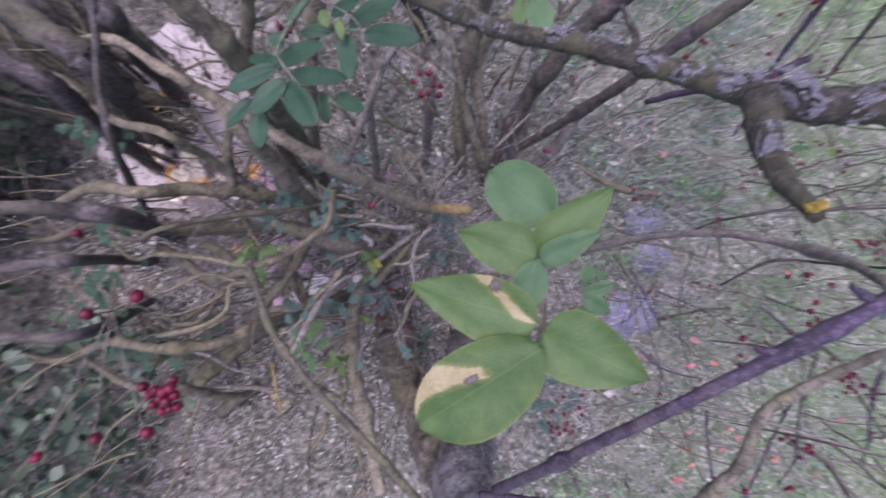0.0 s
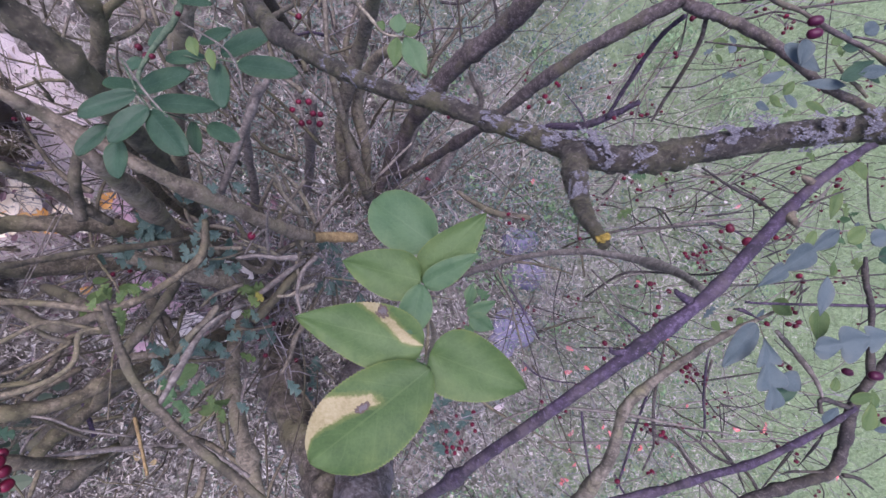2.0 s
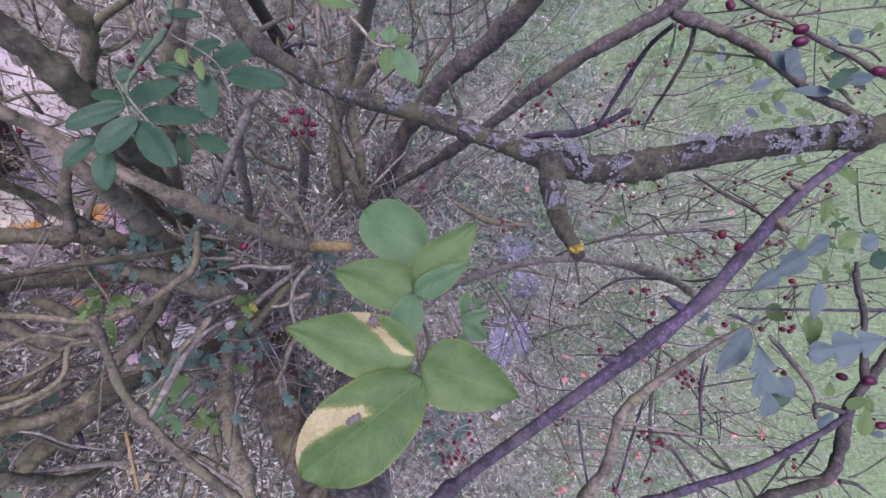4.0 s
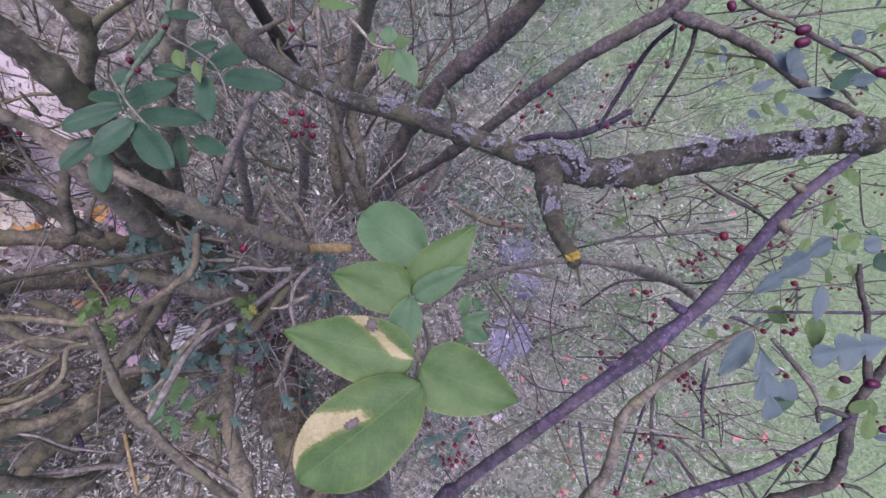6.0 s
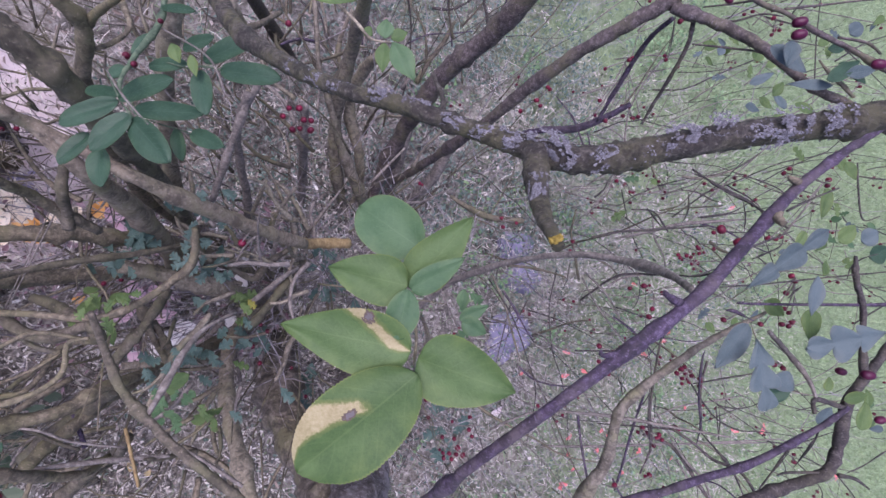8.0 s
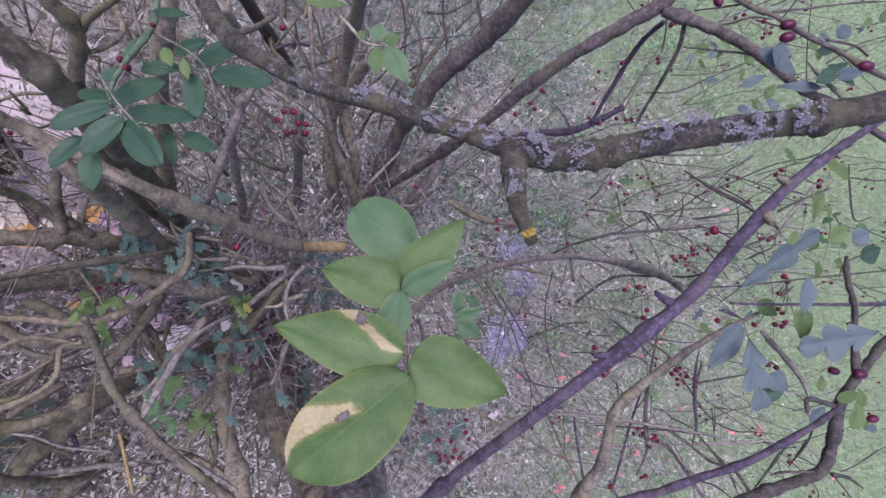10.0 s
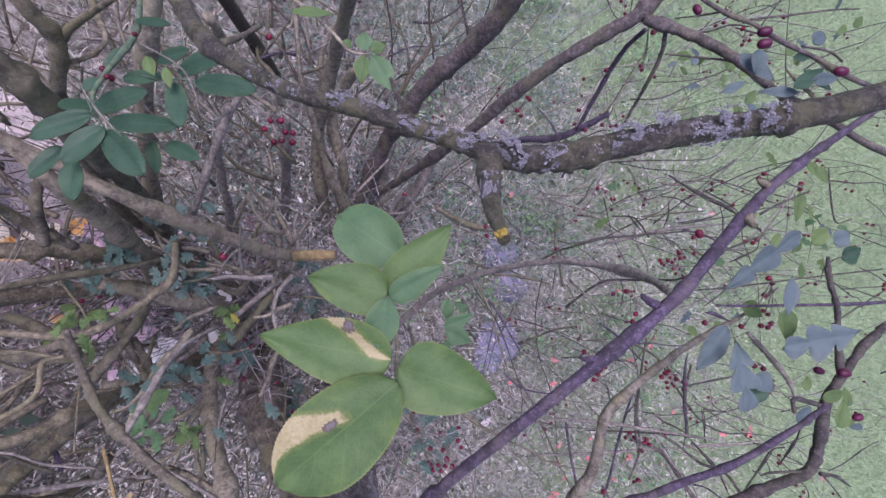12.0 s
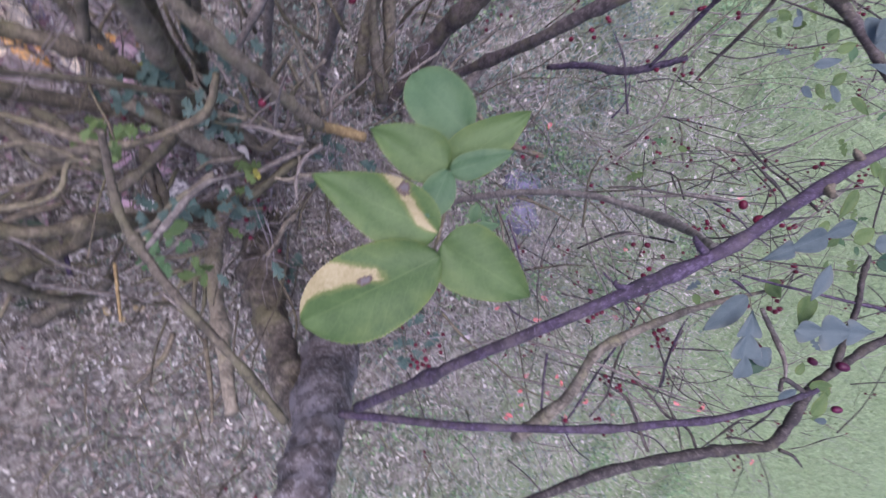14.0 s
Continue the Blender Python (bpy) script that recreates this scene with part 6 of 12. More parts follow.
stem(rose, BARK_PALE, [(-0.2019, -0.0841, 0.4319, 0.0021), (-0.2182, -0.0558, 0.4419, 0.0017), (-0.2346, -0.0295, 0.4519, 0.0014), (-0.2591, -0.0179, 0.4597, 0.0010)], "twig", sides=6, steps=4, knots=1)
stem(rose, BARK_MOSS, [(-0.2198, -0.0544, 0.3671, 0.0029), (-0.2416, -0.0334, 0.3688, 0.0024), (-0.2631, -0.0132, 0.3707, 0.0019), (-0.2899, -0.0056, 0.3710, 0.0015)], "twig", sides=6, steps=4, knots=1)
stem(rose, BARK_PALE, [(-0.0657, 0.0261, 0.5172, 0.0036), (-0.0849, 0.0312, 0.5247, 0.0030), (-0.0979, 0.0459, 0.5339, 0.0024), (-0.1102, 0.0600, 0.5434, 0.0018)], "twig", sides=6, steps=4, knots=1)
stem(rose, BARK_PALE, [(-0.0587, 0.0128, 0.4898, 0.0039), (-0.0493, 0.0376, 0.5229, 0.0032), (-0.0328, 0.0562, 0.5580, 0.0025), (-0.0175, 0.0727, 0.5928, 0.0019)], "twig", sides=6, steps=4, knots=1)
stem(rose, BARK_PALE, [(-0.1944, 0.0301, 0.3719, 0.0044), (-0.1846, 0.0590, 0.3928, 0.0037), (-0.1760, 0.0866, 0.4132, 0.0030), (-0.1761, 0.1128, 0.4312, 0.0023)], "twig", sides=6, steps=4, knots=1)
stem(rose, BARK_MOSS, [(-0.1007, -0.0138, 0.5242, 0.0036), (-0.1228, -0.0143, 0.5184, 0.0030), (-0.1448, -0.0147, 0.5127, 0.0025), (-0.1668, -0.0152, 0.5069, 0.0019)], "twig", sides=6, steps=4, knots=1)
stem(rose, BARK_MOSS, [(-0.0244, -0.0352, 0.3734, 0.0031), (-0.0341, -0.0501, 0.3850, 0.0026), (-0.0360, -0.0674, 0.3988, 0.0021), (-0.0384, -0.0841, 0.4125, 0.0016)], "twig", sides=6, steps=4, knots=1)
stem(rose, BARK_MOSS, [(-0.1351, 0.0127, 0.3623, 0.0044), (-0.1678, 0.0200, 0.3631, 0.0036), (-0.2002, 0.0176, 0.3638, 0.0029), (-0.2286, 0.0324, 0.3658, 0.0022)], "twig", sides=6, steps=4, knots=1)
stem(rose, BARK_PALE, [(-0.1039, -0.0657, 0.4939, 0.0038), (-0.1225, -0.0730, 0.5004, 0.0031), (-0.1403, -0.0803, 0.5071, 0.0025), (-0.1529, -0.0943, 0.5153, 0.0019)], "twig", sides=6, steps=4, knots=1)
stem(rose, BARK_MOSS, [(-0.1764, 0.0402, 0.3355, 0.0039), (-0.1923, 0.0379, 0.3376, 0.0033), (-0.2060, 0.0293, 0.3403, 0.0027), (-0.2163, 0.0164, 0.3439, 0.0021)], "twig", sides=6, steps=4, knots=1)
stem(rose, BARK_PALE, [(-0.1895, -0.0582, 0.5030, 0.0017), (-0.1906, -0.0810, 0.5330, 0.0014), (-0.1978, -0.0966, 0.5612, 0.0011), (-0.2055, -0.1078, 0.5892, 0.0008)], "twig", sides=6, steps=4, knots=1)
stem(rose, BARK_MOSS, [(-0.0217, 0.0035, 0.4533, 0.0039), (-0.0250, -0.0182, 0.4525, 0.0033), (-0.0321, -0.0390, 0.4507, 0.0027), (-0.0281, -0.0605, 0.4519, 0.0021)], "twig", sides=6, steps=4, knots=1)
stem(rose, BARK_MOSS, [(-0.0223, 0.0323, 0.6115, 0.0032), (-0.0376, 0.0482, 0.6323, 0.0025), (-0.0463, 0.0665, 0.6550, 0.0020), (-0.0632, 0.0728, 0.6753, 0.0015)], "twig", sides=6, steps=4, knots=1)
stem(rose, BARK_MOSS, [(-0.0213, 0.0440, 0.3619, 0.0043), (-0.0360, 0.0451, 0.3737, 0.0036), (-0.0493, 0.0493, 0.3858, 0.0029), (-0.0615, 0.0549, 0.3983, 0.0022)], "twig", sides=6, steps=4, knots=1)
stem(rose, BARK_MOSS, [(-0.1358, -0.0225, 0.4883, 0.0032), (-0.1548, -0.0003, 0.5003, 0.0026), (-0.1693, 0.0241, 0.5135, 0.0020), (-0.1714, 0.0529, 0.5303, 0.0016)], "twig", sides=6, steps=4, knots=1)
stem(rose, BARK_PALE, [(-0.1529, -0.0583, 0.4164, 0.0021), (-0.1625, -0.0408, 0.4293, 0.0018), (-0.1744, -0.0270, 0.4415, 0.0014), (-0.1871, -0.0159, 0.4535, 0.0011)], "twig", sides=6, steps=4, knots=1)
stem(rose, TWIG_GREY, [(-0.1365, 0.0279, 0.4606, 0.0034), (-0.1481, 0.0422, 0.4602, 0.0029), (-0.1607, 0.0552, 0.4595, 0.0023), (-0.1740, 0.0672, 0.4586, 0.0018)], "twig", sides=6, steps=4, knots=1)
stem(rose, TWIG_GREY, [(-0.0828, -0.0172, 0.4943, 0.0026), (-0.0683, 0.0033, 0.5240, 0.0021), (-0.0514, 0.0197, 0.5545, 0.0017), (-0.0332, 0.0319, 0.5854, 0.0013)], "twig", sides=6, steps=4, knots=1)
stem(rose, BARK_PALE, [(-0.0140, -0.0997, 0.4283, 0.0018), (-0.0207, -0.1201, 0.4450, 0.0015), (-0.0332, -0.1362, 0.4600, 0.0012), (-0.0430, -0.1526, 0.4757, 0.0009)], "twig", sides=6, steps=4, knots=1)
stem(rose, BARK_PALE, [(-0.0825, -0.0102, 0.5071, 0.0022), (-0.1053, -0.0220, 0.5317, 0.0018), (-0.1272, -0.0278, 0.5565, 0.0014), (-0.1470, -0.0237, 0.5820, 0.0010)], "twig", sides=6, steps=4, knots=1)
stem(rose, BARK_MOSS, [(-0.2024, -0.0315, 0.3339, 0.0025), (-0.2119, -0.0287, 0.3558, 0.0020), (-0.2200, -0.0237, 0.3781, 0.0016), (-0.2255, -0.0150, 0.4011, 0.0012)], "twig", sides=6, steps=4, knots=1)
stem(rose, BARK_PALE, [(-0.0766, 0.0147, 0.4534, 0.0043), (-0.0821, 0.0416, 0.4809, 0.0035), (-0.0699, 0.0660, 0.5135, 0.0028), (-0.0560, 0.0870, 0.5466, 0.0021)], "twig", sides=6, steps=4, knots=1)
stem(rose, BARK_MOSS, [(-0.0543, -0.0264, 0.4797, 0.0030), (-0.0825, -0.0174, 0.4899, 0.0025), (-0.1086, -0.0073, 0.5006, 0.0020), (-0.1337, 0.0008, 0.5116, 0.0015)], "twig", sides=6, steps=4, knots=1)
stem(rose, TWIG_GREY, [(-0.0495, 0.0202, 0.5582, 0.0023), (-0.0686, 0.0111, 0.5623, 0.0019), (-0.0828, -0.0045, 0.5677, 0.0015), (-0.0917, -0.0233, 0.5746, 0.0012)], "twig", sides=6, steps=4, knots=1)
stem(rose, BARK_MOSS, [(-0.0559, -0.0241, 0.5120, 0.0026), (-0.0732, -0.0141, 0.5215, 0.0022), (-0.0905, -0.0065, 0.5310, 0.0017), (-0.1061, 0.0029, 0.5409, 0.0013)], "twig", sides=6, steps=4, knots=1)
stem(rose, BARK_MOSS, [(-0.0040, -0.0670, 0.5027, 0.0037), (-0.0216, -0.0737, 0.5048, 0.0031), (-0.0382, -0.0819, 0.5072, 0.0025), (-0.0563, -0.0829, 0.5092, 0.0019)], "twig", sides=6, steps=4, knots=1)
stem(rose, BARK_PALE, [(-0.0343, 0.0502, 0.4424, 0.0030), (-0.0443, 0.0773, 0.4583, 0.0025), (-0.0550, 0.1023, 0.4741, 0.0020), (-0.0703, 0.1227, 0.4885, 0.0015)], "twig", sides=6, steps=4, knots=1)
stem(rose, TWIG_GREY, [(-0.0628, -0.0235, 0.5629, 0.0024), (-0.0618, -0.0008, 0.5928, 0.0019), (-0.0594, 0.0199, 0.6231, 0.0015), (-0.0536, 0.0381, 0.6544, 0.0011)], "twig", sides=6, steps=4, knots=1)
stem(rose, TWIG_GREY, [(-0.0024, -0.0262, 0.5172, 0.0041), (-0.0218, -0.0478, 0.5286, 0.0033), (-0.0278, -0.0750, 0.5439, 0.0027), (-0.0222, -0.1010, 0.5625, 0.0020)], "twig", sides=6, steps=4, knots=1)
stem(rose, BARK_MOSS, [(-0.0032, 0.0255, 0.3835, 0.0049), (-0.0173, 0.0553, 0.4030, 0.0040), (-0.0324, 0.0824, 0.4222, 0.0032), (-0.0530, 0.1026, 0.4399, 0.0024)], "twig", sides=6, steps=4, knots=1)
stem(rose, BARK_PALE, [(-0.1075, -0.0052, 0.3663, 0.0050), (-0.1180, 0.0055, 0.3806, 0.0041), (-0.1230, 0.0201, 0.3965, 0.0033), (-0.1312, 0.0312, 0.4115, 0.0025)], "twig", sides=6, steps=4, knots=1)
stem(rose, TWIG_GREY, [(-0.1632, -0.1421, 0.2482, 0.0055), (-0.1819, -0.1661, 0.2494, 0.0046), (-0.2025, -0.1877, 0.2501, 0.0037), (-0.2216, -0.2101, 0.2512, 0.0029)], "twig", sides=6, steps=4, knots=1)
stem(rose, BARK, [(0.0025, -0.0206, 0.3019, 0.0036), (-0.0196, -0.0323, 0.3164, 0.0029), (-0.0432, -0.0349, 0.3305, 0.0023), (-0.0658, -0.0359, 0.3448, 0.0018)], "twig", sides=6, steps=4, knots=1)
stem(rose, BARK_PALE, [(-0.0886, -0.1258, 0.2348, 0.0038), (-0.1061, -0.1235, 0.2452, 0.0032), (-0.1228, -0.1185, 0.2559, 0.0025), (-0.1389, -0.1141, 0.2668, 0.0019)], "twig", sides=6, steps=4, knots=1)
stem(rose, TWIG_GREY, [(-0.0863, -0.0595, 0.2931, 0.0045), (-0.1021, -0.0565, 0.3019, 0.0038), (-0.1168, -0.0511, 0.3110, 0.0030), (-0.1305, -0.0442, 0.3204, 0.0023)], "twig", sides=6, steps=4, knots=1)
stem(rose, TWIG_GREY, [(-0.0612, -0.0997, 0.2000, 0.0041), (-0.0638, -0.1266, 0.2086, 0.0034), (-0.0508, -0.1500, 0.2218, 0.0028), (-0.0354, -0.1712, 0.2356, 0.0022)], "twig", sides=6, steps=4, knots=1)
stem(rose, BARK_PALE, [(-0.0206, -0.1399, 0.4215, 0.0058), (-0.0348, -0.1602, 0.4431, 0.0047), (-0.0411, -0.1821, 0.4670, 0.0037), (-0.0513, -0.2002, 0.4898, 0.0028)], "twig", sides=6, steps=4, knots=1)
stem(rose, TWIG_GREY, [(-0.0036, 0.0200, 0.4267, 0.0029), (0.0113, 0.0430, 0.4502, 0.0024), (0.0285, 0.0623, 0.4744, 0.0019), (0.0431, 0.0820, 0.4979, 0.0015)], "twig", sides=6, steps=4, knots=1)
stem(rose, BARK_PALE, [(-0.1355, -0.0776, 0.2071, 0.0044), (-0.1585, -0.0700, 0.2014, 0.0037), (-0.1820, -0.0646, 0.1956, 0.0030), (-0.2060, -0.0648, 0.1896, 0.0024)], "twig", sides=6, steps=4, knots=1)
stem(rose, TWIG_GREY, [(-0.0009, -0.0897, 0.2983, 0.0045), (-0.0245, -0.0914, 0.3036, 0.0038), (-0.0440, -0.1029, 0.3100, 0.0031), (-0.0657, -0.1076, 0.3158, 0.0023)], "twig", sides=6, steps=4, knots=1)
stem(rose, BARK_PALE, [(-0.0112, -0.0216, 0.4277, 0.0040), (-0.0242, -0.0178, 0.4535, 0.0033), (-0.0307, -0.0059, 0.4812, 0.0026), (-0.0349, 0.0061, 0.5095, 0.0020)], "twig", sides=6, steps=4, knots=1)
stem(rose, BARK_PALE, [(-0.0256, 0.0123, 0.3360, 0.0064), (-0.0326, 0.0466, 0.3460, 0.0053), (-0.0542, 0.0720, 0.3517, 0.0043), (-0.0752, 0.0968, 0.3576, 0.0033)], "twig", sides=6, steps=4, knots=1)
stem(rose, BARK, [(0.0099, -0.0889, 0.3502, 0.0030), (-0.0042, -0.1134, 0.3749, 0.0025), (-0.0133, -0.1377, 0.4010, 0.0020), (-0.0119, -0.1615, 0.4301, 0.0015)], "twig", sides=6, steps=4, knots=1)
stem(rose, TWIG_GREY, [(0.0062, 0.0087, 0.4376, 0.0039), (0.0035, 0.0294, 0.4436, 0.0033), (-0.0003, 0.0495, 0.4494, 0.0026), (0.0060, 0.0685, 0.4580, 0.0021)], "twig", sides=6, steps=4, knots=1)
stem(rose, BARK_PALE, [(-0.1066, -0.1950, 0.2347, 0.0039), (-0.1261, -0.1839, 0.2538, 0.0032), (-0.1441, -0.1854, 0.2733, 0.0025), (-0.1596, -0.1903, 0.2936, 0.0019)], "twig", sides=6, steps=4, knots=1)
stem(rose, TWIG_GREY, [(-0.0871, -0.1564, 0.3016, 0.0062), (-0.0889, -0.1850, 0.3051, 0.0053), (-0.0905, -0.2133, 0.3087, 0.0043), (-0.0929, -0.2412, 0.3121, 0.0033)], "twig", sides=6, steps=4, knots=1)
stem(rose, TWIG_GREY, [(-0.1310, -0.1563, 0.2704, 0.0059), (-0.1416, -0.1860, 0.2826, 0.0049), (-0.1307, -0.2160, 0.3010, 0.0039), (-0.1237, -0.2456, 0.3183, 0.0030)], "twig", sides=6, steps=4, knots=1)
stem(rose, BARK, [(-0.1409, -0.0349, 0.2446, 0.0064), (-0.1500, -0.0254, 0.2569, 0.0053), (-0.1592, -0.0169, 0.2692, 0.0043), (-0.1634, -0.0041, 0.2829, 0.0033)], "twig", sides=6, steps=4, knots=1)
stem(rose, TWIG_GREY, [(-0.0604, -0.0199, 0.4033, 0.0041), (-0.0555, 0.0037, 0.4202, 0.0034), (-0.0520, 0.0266, 0.4368, 0.0028), (-0.0456, 0.0479, 0.4542, 0.0021)], "twig", sides=6, steps=4, knots=1)
stem(rose, TWIG_GREY, [(0.0102, 0.0046, 0.4114, 0.0028), (-0.0142, -0.0101, 0.4143, 0.0023), (-0.0403, -0.0193, 0.4168, 0.0019), (-0.0663, -0.0262, 0.4193, 0.0014)], "twig", sides=6, steps=4, knots=1)
stem(rose, BARK, [(-0.0410, -0.0886, 0.3271, 0.0036), (-0.0518, -0.0890, 0.3536, 0.0030), (-0.0600, -0.0931, 0.3808, 0.0023), (-0.0665, -0.0979, 0.4085, 0.0018)], "twig", sides=6, steps=4, knots=1)
stem(rose, BARK_PALE, [(-0.0061, -0.0155, 0.3216, 0.0033), (-0.0133, 0.0039, 0.3206, 0.0028), (-0.0092, 0.0242, 0.3229, 0.0023), (0.0045, 0.0391, 0.3280, 0.0018)], "twig", sides=6, steps=4, knots=1)
stem(rose, BARK, [(-0.2610, -0.1423, 0.4461, 0.0023), (-0.2805, -0.1531, 0.4710, 0.0018), (-0.3000, -0.1545, 0.4960, 0.0014), (-0.3170, -0.1513, 0.5216, 0.0010)], "twig", sides=6, steps=4, knots=1)
stem(rose, BARK, [(-1.0101, -0.2361, -0.1498, 0.0024), (-0.6606, -0.2279, 0.2417, 0.0022), (-0.4500, -0.1681, 0.4790, 0.0022), (-0.3658, -0.1804, 0.5551, 0.0022), (-0.3555, -0.1879, 0.5886, 0.0018), (-0.3337, -0.1962, 0.6254, 0.0014), (-0.3226, -0.1986, 0.6591, 0.0010)], "twig", sides=6, steps=4, knots=1)
stem(rose, BARK, [(-0.4525, -0.2529, 0.2566, 0.0042), (-0.4790, -0.2490, 0.2755, 0.0034), (-0.4989, -0.2590, 0.2964, 0.0026), (-0.5199, -0.2550, 0.3169, 0.0019)], "twig", sides=6, steps=4, knots=1)
stem(rose, BARK_PALE, [(-0.1644, -0.2568, 0.2962, 0.0045), (-0.1894, -0.3015, 0.3004, 0.0037), (-0.2055, -0.3490, 0.3071, 0.0029), (-0.2357, -0.3863, 0.3098, 0.0022)], "twig", sides=6, steps=4, knots=1)
stem(rose, BARK, [(-0.2919, -0.2295, 0.4785, 0.0023), (-0.3156, -0.2311, 0.4857, 0.0019), (-0.3337, -0.2429, 0.4946, 0.0015), (-0.3512, -0.2531, 0.5036, 0.0011)], "twig", sides=6, steps=4, knots=1)
stem(rose, BARK_PALE, [(-0.1962, -0.1704, 0.4072, 0.0052), (-0.2017, -0.1952, 0.4232, 0.0042), (-0.2061, -0.2188, 0.4395, 0.0034), (-0.2126, -0.2400, 0.4552, 0.0025)], "twig", sides=6, steps=4, knots=1)
stem(rose, BARK_DARK, [(-1.3292, -0.4957, -0.5546, 0.0027), (-0.9460, -0.3801, -0.1534, 0.0028), (-0.7017, -0.3907, 0.0935, 0.0029), (-0.5909, -0.3737, 0.1773, 0.0031), (-0.6194, -0.3919, 0.1742, 0.0026), (-0.6413, -0.4178, 0.1731, 0.0021), (-0.6698, -0.4343, 0.1700, 0.0016)], "twig", sides=6, steps=4, knots=1)
stem(rose, TWIG_GREY, [(-1.2208, -0.7074, -0.4014, 0.0038), (-0.8467, -0.5570, -0.0029, 0.0037), (-0.6131, -0.3960, 0.2409, 0.0039), (-0.5120, -0.3684, 0.3219, 0.0041), (-0.5223, -0.3449, 0.3386, 0.0034), (-0.5331, -0.3266, 0.3550, 0.0027), (-0.5374, -0.2996, 0.3734, 0.0020)], "twig", sides=6, steps=4, knots=1)
stem(rose, BARK, [(-0.3833, -0.2477, 0.4192, 0.0021), (-0.4162, -0.2672, 0.4128, 0.0017), (-0.4489, -0.2864, 0.4066, 0.0014), (-0.4735, -0.3155, 0.4026, 0.0011)], "twig", sides=6, steps=4, knots=1)
stem(rose, TWIG_GREY, [(-0.1034, -0.2137, 0.4520, 0.0034), (-0.1085, -0.2307, 0.4563, 0.0028), (-0.1108, -0.2481, 0.4613, 0.0023), (-0.1103, -0.2654, 0.4672, 0.0018)], "twig", sides=6, steps=4, knots=1)
stem(rose, BARK_DARK, [(-0.2056, -0.4335, 0.2588, 0.0060), (-0.2106, -0.4739, 0.2675, 0.0049), (-0.2315, -0.5069, 0.2716, 0.0039), (-0.2540, -0.5375, 0.2753, 0.0030)], "twig", sides=6, steps=4, knots=1)
stem(rose, BARK, [(-1.2991, -0.4534, -0.5670, 0.0025), (-0.9245, -0.4223, -0.1683, 0.0025), (-0.6845, -0.3274, 0.0774, 0.0027), (-0.5738, -0.3405, 0.1612, 0.0029), (-0.6114, -0.3517, 0.1660, 0.0024), (-0.6499, -0.3476, 0.1707, 0.0019), (-0.6771, -0.3110, 0.1785, 0.0014)], "twig", sides=6, steps=4, knots=1)
stem(rose, TWIG_GREY, [(-0.2917, -0.1398, 0.4171, 0.0035), (-0.3159, -0.1160, 0.4270, 0.0028), (-0.3401, -0.0960, 0.4368, 0.0022), (-0.3561, -0.0675, 0.4490, 0.0017)], "twig", sides=6, steps=4, knots=1)
stem(rose, BARK_DARK, [(-0.2248, -0.1247, 0.5341, 0.0019), (-0.2403, -0.1279, 0.5343, 0.0015), (-0.2559, -0.1268, 0.5344, 0.0012), (-0.2702, -0.1321, 0.5349, 0.0010)], "twig", sides=6, steps=4, knots=1)
stem(rose, BARK_DARK, [(-0.4267, -0.2057, 0.3383, 0.0020), (-0.4469, -0.2401, 0.3429, 0.0016), (-0.4536, -0.2802, 0.3514, 0.0013), (-0.4476, -0.3211, 0.3635, 0.0010)], "twig", sides=6, steps=4, knots=1)
stem(rose, BARK, [(-0.3416, -0.2334, 0.5230, 0.0015), (-0.3537, -0.2430, 0.5196, 0.0013), (-0.3636, -0.2551, 0.5167, 0.0010), (-0.3709, -0.2691, 0.5147, 0.0008)], "twig", sides=6, steps=4, knots=1)
stem(rose, BARK_DARK, [(-0.5240, -0.3892, 0.1761, 0.0025), (-0.5381, -0.4286, 0.1799, 0.0021), (-0.5444, -0.4700, 0.1859, 0.0017), (-0.5445, -0.5117, 0.1936, 0.0013)], "twig", sides=6, steps=4, knots=1)
stem(rose, BARK, [(-0.1519, -0.2816, 0.5661, 0.0021), (-0.1521, -0.2997, 0.5946, 0.0017), (-0.1480, -0.3152, 0.6242, 0.0013), (-0.1401, -0.3277, 0.6550, 0.0010)], "twig", sides=6, steps=4, knots=1)
stem(rose, BARK, [(-0.1634, -0.0920, 0.5621, 0.0026), (-0.1605, -0.1010, 0.5891, 0.0021), (-0.1563, -0.1090, 0.6164, 0.0016), (-0.1563, -0.1133, 0.6425, 0.0012)], "twig", sides=6, steps=4, knots=1)
stem(rose, BARK_DARK, [(-0.1261, -0.3671, 0.4226, 0.0044), (-0.1102, -0.4007, 0.4541, 0.0036), (-0.0958, -0.4308, 0.4852, 0.0028), (-0.0863, -0.4582, 0.5148, 0.0021)], "twig", sides=6, steps=4, knots=1)
stem(rose, BARK_PALE, [(-0.2221, -0.2527, 0.5944, 0.0018), (-0.2210, -0.2442, 0.6249, 0.0014), (-0.2157, -0.2389, 0.6567, 0.0011), (-0.2104, -0.2314, 0.6884, 0.0008)], "twig", sides=6, steps=4, knots=1)
stem(rose, BARK_PALE, [(-0.1509, -0.1379, 0.6076, 0.0027), (-0.1662, -0.1504, 0.6073, 0.0023), (-0.1806, -0.1636, 0.6072, 0.0018), (-0.1988, -0.1690, 0.6060, 0.0014)], "twig", sides=6, steps=4, knots=1)
stem(rose, BARK_PALE, [(-0.3669, -0.4101, 0.2628, 0.0048), (-0.3751, -0.4125, 0.2802, 0.0039), (-0.3860, -0.4040, 0.2968, 0.0031), (-0.3950, -0.3879, 0.3140, 0.0024)], "twig", sides=6, steps=4, knots=1)
